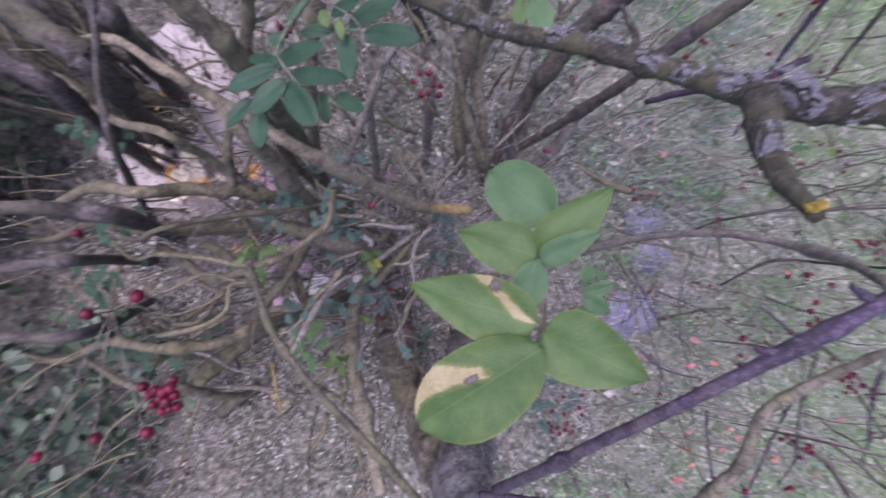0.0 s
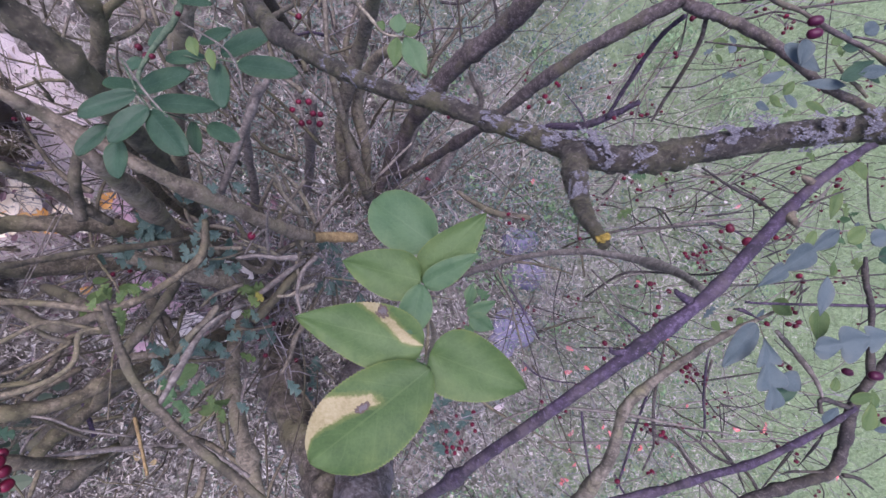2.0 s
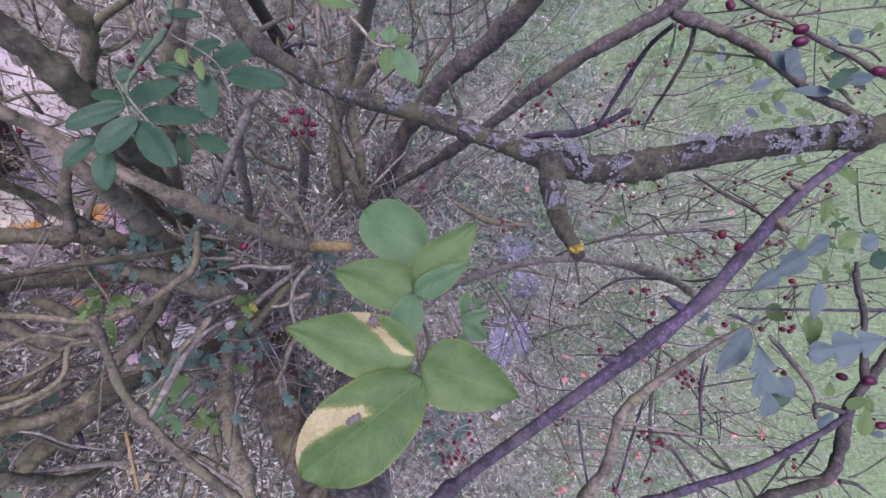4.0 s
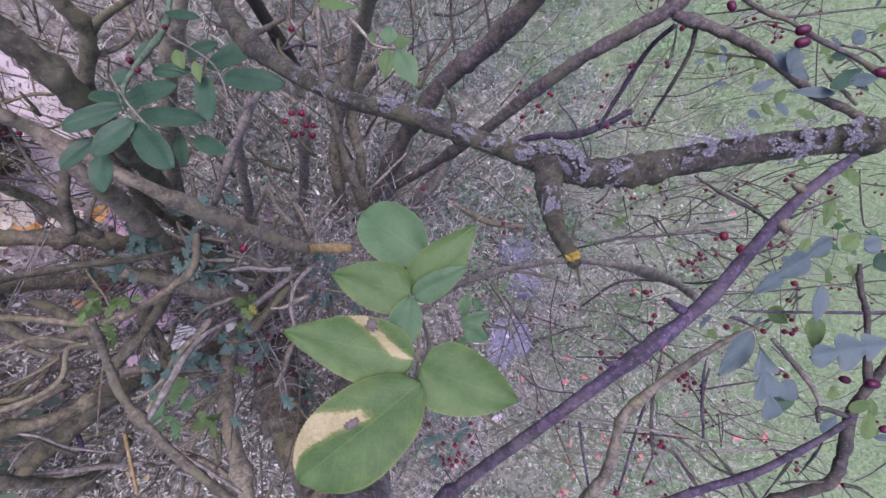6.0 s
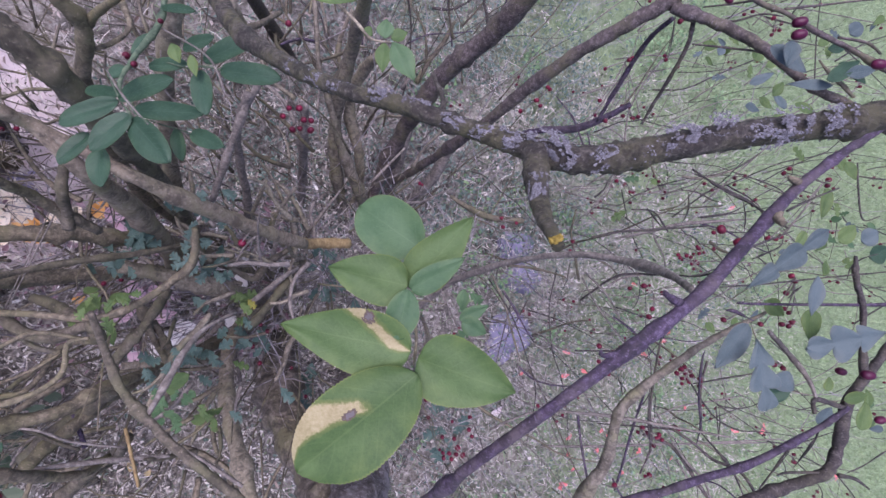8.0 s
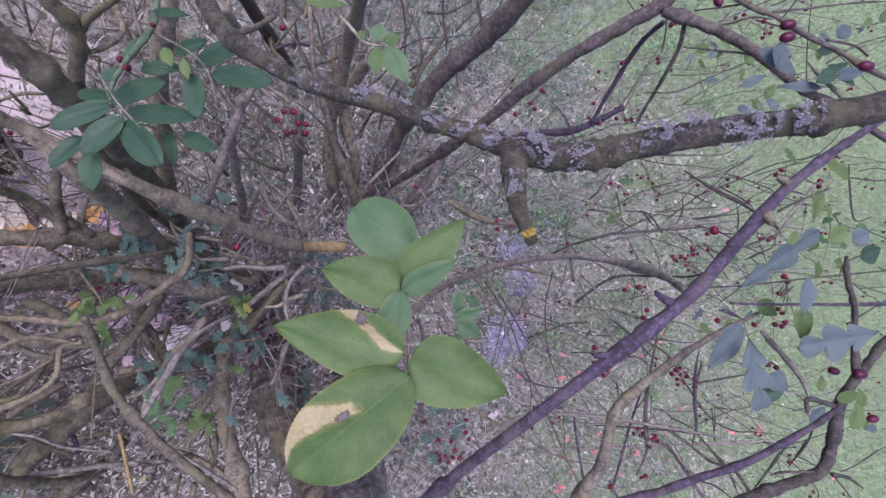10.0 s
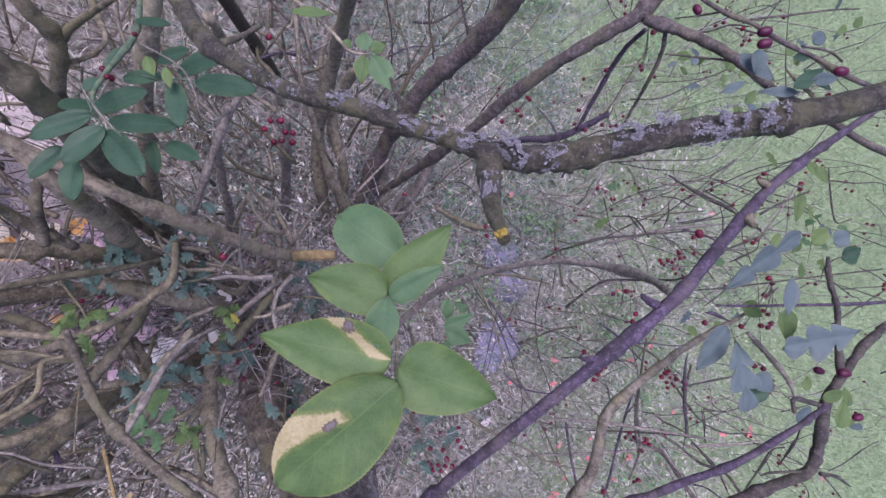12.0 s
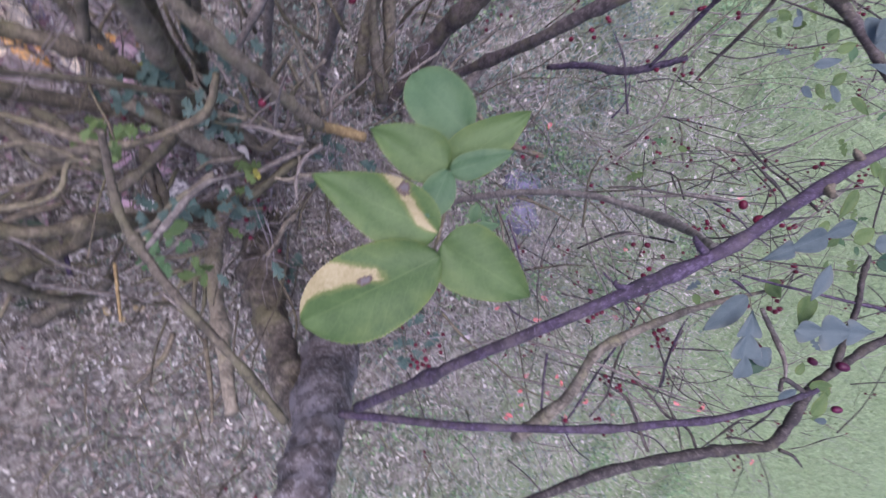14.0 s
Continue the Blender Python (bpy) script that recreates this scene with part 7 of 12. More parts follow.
stem(rose, TWIG_GREY, [(-0.4060, -0.3219, 0.2318, 0.0032), (-0.4326, -0.3471, 0.2412, 0.0026), (-0.4612, -0.3664, 0.2499, 0.0021), (-0.4667, -0.4021, 0.2653, 0.0016)], "twig", sides=6, steps=4, knots=1)
stem(rose, BARK_PALE, [(-0.3247, -0.0861, 0.3805, 0.0021), (-0.3344, -0.1053, 0.3981, 0.0017), (-0.3388, -0.1265, 0.4172, 0.0013), (-0.3505, -0.1383, 0.4341, 0.0010)], "twig", sides=6, steps=4, knots=1)
stem(rose, BARK_DARK, [(-0.1373, -0.2075, 0.5896, 0.0030), (-0.1532, -0.2134, 0.5986, 0.0025), (-0.1679, -0.2193, 0.6080, 0.0020), (-0.1809, -0.2258, 0.6179, 0.0015)], "twig", sides=6, steps=4, knots=1)
stem(rose, BARK, [(-0.1547, -0.2859, 0.4999, 0.0045), (-0.1707, -0.2789, 0.5215, 0.0036), (-0.1847, -0.2724, 0.5437, 0.0028), (-0.1974, -0.2616, 0.5663, 0.0021)], "twig", sides=6, steps=4, knots=1)
stem(rose, TWIG_GREY, [(-0.4148, -0.2583, 0.4260, 0.0037), (-0.4258, -0.2672, 0.4307, 0.0031), (-0.4374, -0.2743, 0.4353, 0.0025), (-0.4476, -0.2826, 0.4403, 0.0019)], "twig", sides=6, steps=4, knots=1)
stem(rose, TWIG_GREY, [(-0.3516, -0.2561, 0.3777, 0.0032), (-0.3725, -0.2696, 0.3964, 0.0025), (-0.3915, -0.2808, 0.4157, 0.0020), (-0.3986, -0.3012, 0.4383, 0.0015)], "twig", sides=6, steps=4, knots=1)
stem(rose, BARK_PALE, [(-0.2667, -0.1207, 0.5911, 0.0035), (-0.2866, -0.1080, 0.6099, 0.0027), (-0.2967, -0.0818, 0.6316, 0.0021), (-0.3082, -0.0637, 0.6528, 0.0015)], "twig", sides=6, steps=4, knots=1)
stem(rose, BARK, [(-0.1205, -0.2464, 0.5276, 0.0025), (-0.1147, -0.2685, 0.5496, 0.0020), (-0.1181, -0.2876, 0.5691, 0.0016), (-0.0988, -0.3009, 0.5951, 0.0012)], "twig", sides=6, steps=4, knots=1)
stem(rose, BARK, [(-0.2510, -0.2243, 0.4327, 0.0019), (-0.2545, -0.2572, 0.4533, 0.0015), (-0.2628, -0.2854, 0.4725, 0.0012), (-0.2716, -0.3103, 0.4915, 0.0009)], "twig", sides=6, steps=4, knots=1)
stem(rose, TWIG_GREY, [(-0.4568, -0.2138, 0.3051, 0.0028), (-0.4667, -0.2095, 0.3312, 0.0022), (-0.4729, -0.2112, 0.3583, 0.0017), (-0.4788, -0.2023, 0.3855, 0.0013)], "twig", sides=6, steps=4, knots=1)
stem(rose, BARK_DARK, [(-0.4175, -0.2688, 0.3157, 0.0046), (-0.4615, -0.2774, 0.3107, 0.0038), (-0.5040, -0.2879, 0.3061, 0.0030), (-0.5470, -0.2899, 0.3015, 0.0023)], "twig", sides=6, steps=4, knots=1)
stem(rose, BARK, [(-0.5178, -0.1016, 0.2090, 0.0023), (-0.5440, -0.0972, 0.2071, 0.0019), (-0.5663, -0.0815, 0.2063, 0.0015), (-0.5856, -0.0620, 0.2064, 0.0012)], "twig", sides=6, steps=4, knots=1)
stem(rose, TWIG_GREY, [(-0.1396, -0.1677, 0.5827, 0.0034), (-0.1522, -0.1844, 0.6026, 0.0027), (-0.1674, -0.1947, 0.6216, 0.0021), (-0.1797, -0.2046, 0.6415, 0.0016)], "twig", sides=6, steps=4, knots=1)
stem(rose, BARK_PALE, [(-0.2096, 0.1775, 0.5644, 0.0025), (-0.2173, 0.1828, 0.5879, 0.0020), (-0.2158, 0.1933, 0.6141, 0.0016), (-0.2048, 0.2038, 0.6430, 0.0012)], "twig", sides=6, steps=4, knots=1)
stem(rose, BARK_PALE, [(-0.2556, 0.3103, 0.3646, 0.0018), (-0.2452, 0.3277, 0.3679, 0.0015), (-0.2278, 0.3374, 0.3733, 0.0012), (-0.2109, 0.3482, 0.3785, 0.0010)], "twig", sides=6, steps=4, knots=1)
stem(rose, TWIG_GREY, [(-0.2682, 0.1008, 0.5656, 0.0017), (-0.2758, 0.0926, 0.5725, 0.0014), (-0.2844, 0.0884, 0.5791, 0.0011), (-0.2920, 0.0824, 0.5860, 0.0008)], "twig", sides=6, steps=4, knots=1)
stem(rose, BARK, [(-0.3210, 0.1505, 0.2876, 0.0035), (-0.3494, 0.1536, 0.2889, 0.0029), (-0.3636, 0.1793, 0.2942, 0.0023), (-0.3798, 0.2024, 0.2990, 0.0018)], "twig", sides=6, steps=4, knots=1)
stem(rose, BARK, [(-0.3134, 0.4653, 0.1871, 0.0019), (-0.2995, 0.4897, 0.1955, 0.0016), (-0.2805, 0.5104, 0.2054, 0.0013), (-0.2798, 0.5372, 0.2100, 0.0010)], "twig", sides=6, steps=4, knots=1)
stem(rose, BARK, [(-0.1609, 0.1638, 0.2567, 0.0023), (-0.1858, 0.1951, 0.2563, 0.0019), (-0.2012, 0.2319, 0.2586, 0.0016), (-0.1984, 0.2719, 0.2661, 0.0012)], "twig", sides=6, steps=4, knots=1)
stem(rose, BARK_PALE, [(-0.2389, 0.3271, 0.3975, 0.0033), (-0.2444, 0.3585, 0.4162, 0.0027), (-0.2382, 0.3895, 0.4383, 0.0021), (-0.2128, 0.4132, 0.4659, 0.0016)], "twig", sides=6, steps=4, knots=1)
stem(rose, BARK_PALE, [(-0.1478, 0.1357, 0.5142, 0.0022), (-0.1651, 0.1550, 0.5349, 0.0017), (-0.1782, 0.1744, 0.5568, 0.0014), (-0.1904, 0.1909, 0.5790, 0.0010)], "twig", sides=6, steps=4, knots=1)
stem(rose, TWIG_GREY, [(-0.1366, 0.2697, 0.6324, 0.0011), (-0.1349, 0.2860, 0.6366, 0.0009), (-0.1383, 0.3014, 0.6393, 0.0008), (-0.1421, 0.3164, 0.6419, 0.0006)], "twig", sides=6, steps=4, knots=1)
stem(rose, BARK_PALE, [(-0.2669, 0.2296, 0.4185, 0.0016), (-0.2725, 0.2402, 0.4323, 0.0013), (-0.2831, 0.2428, 0.4445, 0.0011), (-0.2907, 0.2490, 0.4577, 0.0008)], "twig", sides=6, steps=4, knots=1)
stem(rose, TWIG_GREY, [(-0.4569, 0.3500, 0.3405, 0.0030), (-0.4665, 0.3718, 0.3559, 0.0025), (-0.4799, 0.3877, 0.3702, 0.0019), (-0.4898, 0.4044, 0.3855, 0.0015)], "twig", sides=6, steps=4, knots=1)
stem(rose, TWIG_GREY, [(-0.3211, 0.4101, 0.1720, 0.0042), (-0.3331, 0.4251, 0.1839, 0.0035), (-0.3536, 0.4235, 0.1933, 0.0028), (-0.3737, 0.4186, 0.2029, 0.0021)], "twig", sides=6, steps=4, knots=1)
stem(rose, BARK, [(-0.2854, 0.2774, 0.5196, 0.0020), (-0.2910, 0.2876, 0.5239, 0.0016), (-0.2922, 0.2996, 0.5294, 0.0013), (-0.2852, 0.3113, 0.5373, 0.0010)], "twig", sides=6, steps=4, knots=1)
stem(rose, BARK_PALE, [(-0.3155, 0.2141, 0.5687, 0.0020), (-0.3148, 0.2183, 0.5847, 0.0016), (-0.3176, 0.2157, 0.5996, 0.0013), (-0.3177, 0.2168, 0.6152, 0.0010)], "twig", sides=6, steps=4, knots=1)
stem(rose, BARK_PALE, [(-0.4205, 0.2645, 0.2548, 0.0036), (-0.4287, 0.3034, 0.2569, 0.0030), (-0.4232, 0.3431, 0.2629, 0.0024), (-0.4100, 0.3809, 0.2710, 0.0019)], "twig", sides=6, steps=4, knots=1)
stem(rose, TWIG_GREY, [(-0.1369, 0.1568, 0.6237, 0.0016), (-0.1492, 0.1664, 0.6394, 0.0013), (-0.1477, 0.1825, 0.6591, 0.0010), (-0.1435, 0.1971, 0.6796, 0.0007)], "twig", sides=6, steps=4, knots=1)
stem(rose, TWIG_GREY, [(-0.2337, 0.0875, 0.4659, 0.0028), (-0.2464, 0.0816, 0.4819, 0.0022), (-0.2541, 0.0668, 0.4993, 0.0018), (-0.2586, 0.0503, 0.5176, 0.0013)], "twig", sides=6, steps=4, knots=1)
stem(rose, BARK_PALE, [(-0.4996, 0.1978, 0.1305, 0.0019), (-0.5310, 0.1989, 0.1311, 0.0015), (-0.5611, 0.1903, 0.1320, 0.0012), (-0.5907, 0.1831, 0.1331, 0.0009)], "twig", sides=6, steps=4, knots=1)
stem(rose, BARK, [(-0.0892, 0.3489, 0.1175, 0.0031), (-0.0933, 0.3742, 0.1321, 0.0025), (-0.0916, 0.3990, 0.1483, 0.0020), (-0.1022, 0.4202, 0.1611, 0.0016)], "twig", sides=6, steps=4, knots=1)
stem(rose, BARK_PALE, [(0.1268, 0.2854, 0.1509, 0.0038), (0.1597, 0.2921, 0.1743, 0.0032), (0.1930, 0.2869, 0.1978, 0.0026), (0.2250, 0.2884, 0.2210, 0.0020)], "twig", sides=6, steps=4, knots=1)
stem(rose, BARK, [(0.2161, 0.3432, 0.2532, 0.0067), (0.2394, 0.3832, 0.2709, 0.0056), (0.2662, 0.4192, 0.2896, 0.0045), (0.2864, 0.4585, 0.3065, 0.0034)], "twig", sides=6, steps=4, knots=1)
stem(rose, BARK, [(0.0634, 0.3887, 0.1664, 0.0036), (0.0420, 0.4219, 0.1740, 0.0030), (0.0197, 0.4532, 0.1814, 0.0024), (0.0066, 0.4877, 0.1914, 0.0018)], "twig", sides=6, steps=4, knots=1)
stem(rose, BARK_PALE, [(-0.1837, 0.1889, 0.1245, 0.0061), (-0.1961, 0.2070, 0.1385, 0.0051), (-0.2138, 0.2178, 0.1511, 0.0041), (-0.2317, 0.2263, 0.1635, 0.0031)], "twig", sides=6, steps=4, knots=1)
stem(rose, BARK_PALE, [(-0.0386, 0.1350, 0.2985, 0.0030), (-0.0387, 0.1661, 0.2992, 0.0025), (-0.0440, 0.1967, 0.2984, 0.0020), (-0.0590, 0.2236, 0.2948, 0.0016)], "twig", sides=6, steps=4, knots=1)
stem(rose, TWIG_GREY, [(-0.0267, 0.2274, 0.3044, 0.0041), (-0.0456, 0.2632, 0.3167, 0.0034), (-0.0751, 0.2885, 0.3259, 0.0027), (-0.1032, 0.3128, 0.3355, 0.0020)], "twig", sides=6, steps=4, knots=1)
stem(rose, BARK_PALE, [(0.0484, 0.3768, 0.0902, 0.0065), (0.0713, 0.4134, 0.1250, 0.0054), (0.0850, 0.4512, 0.1571, 0.0043), (0.0963, 0.4870, 0.1886, 0.0032)], "twig", sides=6, steps=4, knots=1)
stem(rose, BARK, [(0.1135, 0.2443, 0.1871, 0.0042), (0.1182, 0.2617, 0.2193, 0.0035), (0.1276, 0.2749, 0.2529, 0.0028), (0.1391, 0.2846, 0.2870, 0.0021)], "twig", sides=6, steps=4, knots=1)
stem(rose, BARK_PALE, [(-0.0001, 0.4028, 0.3726, 0.0024), (0.0059, 0.4324, 0.3771, 0.0020), (0.0021, 0.4622, 0.3788, 0.0016), (0.0123, 0.4901, 0.3845, 0.0013)], "twig", sides=6, steps=4, knots=1)
stem(rose, BARK_PALE, [(0.0892, 0.0959, 0.1299, 0.0053), (0.1067, 0.1341, 0.1426, 0.0045), (0.1079, 0.1761, 0.1506, 0.0036), (0.1163, 0.2164, 0.1606, 0.0028)], "twig", sides=6, steps=4, knots=1)
stem(rose, BARK_PALE, [(-0.0280, 0.2820, 0.2800, 0.0053), (-0.0537, 0.2995, 0.2816, 0.0044), (-0.0777, 0.3182, 0.2836, 0.0035), (-0.0872, 0.3464, 0.2899, 0.0027)], "twig", sides=6, steps=4, knots=1)
stem(rose, BARK, [(-0.0356, 0.1420, 0.3343, 0.0050), (-0.0632, 0.1455, 0.3564, 0.0041), (-0.0866, 0.1539, 0.3798, 0.0032), (-0.1026, 0.1689, 0.4053, 0.0024)], "twig", sides=6, steps=4, knots=1)
stem(rose, BARK_PALE, [(0.1709, 0.1315, 0.4217, 0.0028), (0.1836, 0.1610, 0.4544, 0.0023), (0.2032, 0.1812, 0.4890, 0.0018), (0.2152, 0.2045, 0.5215, 0.0014)], "twig", sides=6, steps=4, knots=1)
stem(rose, BARK_PALE, [(-0.0253, 0.4464, 0.1412, 0.0047), (-0.0188, 0.4561, 0.1690, 0.0039), (-0.0184, 0.4656, 0.1951, 0.0031), (-0.0206, 0.4738, 0.2204, 0.0024)], "twig", sides=6, steps=4, knots=1)
stem(rose, BARK, [(-0.0726, 0.3312, 0.2476, 0.0056), (-0.0867, 0.3566, 0.2477, 0.0047), (-0.0946, 0.3844, 0.2496, 0.0038), (-0.1081, 0.4095, 0.2499, 0.0029)], "twig", sides=6, steps=4, knots=1)
stem(rose, BARK_PALE, [(0.1969, 0.4812, 0.2789, 0.0037), (0.1996, 0.5048, 0.2974, 0.0030), (0.2069, 0.5258, 0.3172, 0.0024), (0.2030, 0.5477, 0.3338, 0.0019)], "twig", sides=6, steps=4, knots=1)
stem(rose, BARK_PALE, [(0.0728, 0.3976, 0.1109, 0.0074), (0.0612, 0.4393, 0.1340, 0.0061), (0.0713, 0.4780, 0.1634, 0.0048), (0.0904, 0.5106, 0.1953, 0.0036)], "twig", sides=6, steps=4, knots=1)
stem(rose, BARK_PALE, [(0.0334, 0.4684, 0.0916, 0.0051), (0.0351, 0.5154, 0.0982, 0.0043), (0.0274, 0.5612, 0.1021, 0.0034), (0.0142, 0.6051, 0.1045, 0.0026)], "twig", sides=6, steps=4, knots=1)
stem(rose, TWIG_GREY, [(0.1593, 0.2819, 0.3871, 0.0037), (0.1715, 0.3070, 0.4175, 0.0030), (0.1515, 0.3309, 0.4388, 0.0024), (0.1307, 0.3517, 0.4598, 0.0018)], "twig", sides=6, steps=4, knots=1)
stem(rose, BARK, [(0.2011, 0.0601, 0.1878, 0.0040), (0.2214, 0.0790, 0.2183, 0.0033), (0.2407, 0.0968, 0.2484, 0.0027), (0.2535, 0.1192, 0.2767, 0.0021)], "twig", sides=6, steps=4, knots=1)
stem(rose, TWIG_GREY, [(0.1562, 0.0730, 0.4248, 0.0025), (0.1766, 0.0712, 0.4536, 0.0020), (0.1939, 0.0783, 0.4816, 0.0016), (0.2093, 0.0862, 0.5090, 0.0012)], "twig", sides=6, steps=4, knots=1)
stem(rose, BARK_PALE, [(-0.1094, 0.3323, 0.3668, 0.0042), (-0.1138, 0.3464, 0.3952, 0.0034), (-0.1079, 0.3597, 0.4265, 0.0026), (-0.1060, 0.3709, 0.4567, 0.0020)], "twig", sides=6, steps=4, knots=1)
stem(rose, BARK, [(-0.1145, 0.4071, 0.2122, 0.0056), (-0.1386, 0.4263, 0.2212, 0.0046), (-0.1545, 0.4506, 0.2325, 0.0037), (-0.1554, 0.4789, 0.2481, 0.0028)], "twig", sides=6, steps=4, knots=1)
stem(rose, TWIG_GREY, [(0.0141, 0.2934, 0.1611, 0.0034), (0.0180, 0.3276, 0.1708, 0.0028), (0.0166, 0.3614, 0.1789, 0.0023), (0.0072, 0.3933, 0.1847, 0.0018)], "twig", sides=6, steps=4, knots=1)
stem(rose, BARK, [(-0.0214, 0.3372, 0.2354, 0.0060), (-0.0378, 0.3722, 0.2355, 0.0050), (-0.0630, 0.4008, 0.2331, 0.0040), (-0.0653, 0.4389, 0.2372, 0.0031)], "twig", sides=6, steps=4, knots=1)
stem(haw, BARK, [(0.4117, 0.5930, 0.3120, 0.0020), (0.4420, 0.6295, 0.3248, 0.0017), (0.4776, 0.6597, 0.3392, 0.0014), (0.5152, 0.6867, 0.3541, 0.0011)], "twig", sides=6, steps=4, knots=1)
stem(haw, BARK_KNOT, [(0.1331, 0.5091, 0.2947, 0.0035), (0.1111, 0.5395, 0.2900, 0.0029), (0.0838, 0.5649, 0.2839, 0.0024), (0.0535, 0.5864, 0.2768, 0.0018)], "twig", sides=6, steps=4, knots=1)
stem(haw, BARK, [(0.2194, 0.5718, 0.2595, 0.0025), (0.2158, 0.5822, 0.2745, 0.0021), (0.2149, 0.5918, 0.2903, 0.0017), (0.2065, 0.6003, 0.3039, 0.0013)], "twig", sides=6, steps=4, knots=1)
stem(haw, BARK, [(0.4012, 0.4861, 0.2580, 0.0026), (0.4079, 0.4941, 0.2789, 0.0021), (0.4162, 0.4992, 0.3003, 0.0017), (0.4223, 0.5056, 0.3210, 0.0013)], "twig", sides=6, steps=4, knots=1)
stem(haw, BARK_KNOT, [(0.3249, 0.3897, 0.3986, 0.0036), (0.3162, 0.4176, 0.4115, 0.0030), (0.3046, 0.4438, 0.4236, 0.0024), (0.2954, 0.4693, 0.4364, 0.0018)], "twig", sides=6, steps=4, knots=1)
stem(haw, BARK, [(0.0362, 0.4324, 0.4279, 0.0015), (0.0388, 0.4569, 0.4358, 0.0012), (0.0387, 0.4810, 0.4429, 0.0010), (0.0394, 0.5046, 0.4502, 0.0007)], "twig", sides=6, steps=4, knots=1)
stem(haw, BARK_PURPLE, [(0.1119, 0.4461, 0.1717, 0.0020), (0.1139, 0.4667, 0.1850, 0.0017), (0.1232, 0.4845, 0.2003, 0.0014), (0.1217, 0.5041, 0.2125, 0.0011)], "twig", sides=6, steps=4, knots=1)
stem(haw, BARK, [(-0.0399, 0.4999, 0.1640, 0.0034), (-0.0387, 0.5355, 0.1786, 0.0028), (-0.0361, 0.5698, 0.1935, 0.0022), (-0.0299, 0.6025, 0.2095, 0.0017)], "twig", sides=6, steps=4, knots=1)
stem(haw, BARK, [(0.2777, 0.4346, 0.4699, 0.0015), (0.2677, 0.4370, 0.4933, 0.0012), (0.2575, 0.4382, 0.5167, 0.0009), (0.2452, 0.4380, 0.5395, 0.0007)], "twig", sides=6, steps=4, knots=1)
stem(haw, BARK_KNOT, [(-0.0101, 0.5031, 0.2716, 0.0021), (-0.0315, 0.5105, 0.2929, 0.0017), (-0.0534, 0.5146, 0.3142, 0.0014), (-0.0658, 0.5244, 0.3381, 0.0010)], "twig", sides=6, steps=4, knots=1)
stem(haw, BARK_KNOT, [(0.2684, 0.5396, 0.1938, 0.0035), (0.3114, 0.5349, 0.2090, 0.0030), (0.3498, 0.5537, 0.2228, 0.0024), (0.3831, 0.5804, 0.2351, 0.0018)], "twig", sides=6, steps=4, knots=1)
stem(haw, BARK, [(0.4392, 0.5313, 0.2817, 0.0022), (0.4433, 0.5643, 0.3001, 0.0018), (0.4623, 0.5874, 0.3228, 0.0015), (0.4770, 0.6120, 0.3443, 0.0011)], "twig", sides=6, steps=4, knots=1)
stem(haw, BARK_KNOT, [(0.2922, 0.5478, 0.2093, 0.0016), (0.3116, 0.6030, 0.2151, 0.0013), (0.3200, 0.6610, 0.2177, 0.0011), (0.3409, 0.7155, 0.2239, 0.0008)], "twig", sides=6, steps=4, knots=1)
stem(haw, BARK_KNOT, [(0.2379, 0.4648, 0.4862, 0.0020), (0.2337, 0.4967, 0.4908, 0.0017), (0.2199, 0.5257, 0.4927, 0.0014), (0.2015, 0.5520, 0.4933, 0.0011)], "twig", sides=6, steps=4, knots=1)
stem(haw, BARK, [(0.2546, 0.3799, 0.3955, 0.0026), (0.2412, 0.4009, 0.4206, 0.0021), (0.2315, 0.4200, 0.4467, 0.0017), (0.2243, 0.4368, 0.4735, 0.0013)], "twig", sides=6, steps=4, knots=1)
stem(haw, BARK_KNOT, [(0.1708, 0.6158, 0.1724, 0.0032), (0.1680, 0.6562, 0.1808, 0.0026), (0.1744, 0.6951, 0.1919, 0.0021), (0.1740, 0.7339, 0.2010, 0.0016)], "twig", sides=6, steps=4, knots=1)
stem(haw, BARK_KNOT, [(0.0459, 0.4186, 0.1889, 0.0028), (0.0317, 0.4490, 0.2006, 0.0022), (0.0220, 0.4794, 0.2135, 0.0018), (0.0023, 0.5042, 0.2235, 0.0014)], "twig", sides=6, steps=4, knots=1)
stem(haw, BARK_PURPLE, [(0.2766, 0.4005, 0.3181, 0.0018), (0.2721, 0.4401, 0.3223, 0.0015), (0.2662, 0.4791, 0.3261, 0.0013), (0.2665, 0.5178, 0.3316, 0.0009)], "twig", sides=6, steps=4, knots=1)
stem(haw, BARK, [(0.4582, 0.4486, 0.3057, 0.0019), (0.4872, 0.4765, 0.3210, 0.0016), (0.5107, 0.5088, 0.3346, 0.0013), (0.5297, 0.5436, 0.3470, 0.0010)], "twig", sides=6, steps=4, knots=1)
stem(haw, BARK, [(0.3298, 0.4400, 0.2980, 0.0015), (0.3548, 0.4763, 0.3191, 0.0012), (0.3917, 0.4973, 0.3435, 0.0010), (0.4077, 0.5359, 0.3620, 0.0007)], "twig", sides=6, steps=4, knots=1)
stem(haw, BARK, [(0.0420, 0.4866, 0.3893, 0.0027), (0.0465, 0.5256, 0.3952, 0.0022), (0.0392, 0.5638, 0.3976, 0.0018), (0.0258, 0.5999, 0.3983, 0.0014)], "twig", sides=6, steps=4, knots=1)
stem(haw, BARK_PURPLE, [(0.1855, 0.3987, 0.3110, 0.0018), (0.2239, 0.4145, 0.3270, 0.0015), (0.2656, 0.4139, 0.3438, 0.0012), (0.3065, 0.4165, 0.3605, 0.0009)], "twig", sides=6, steps=4, knots=1)
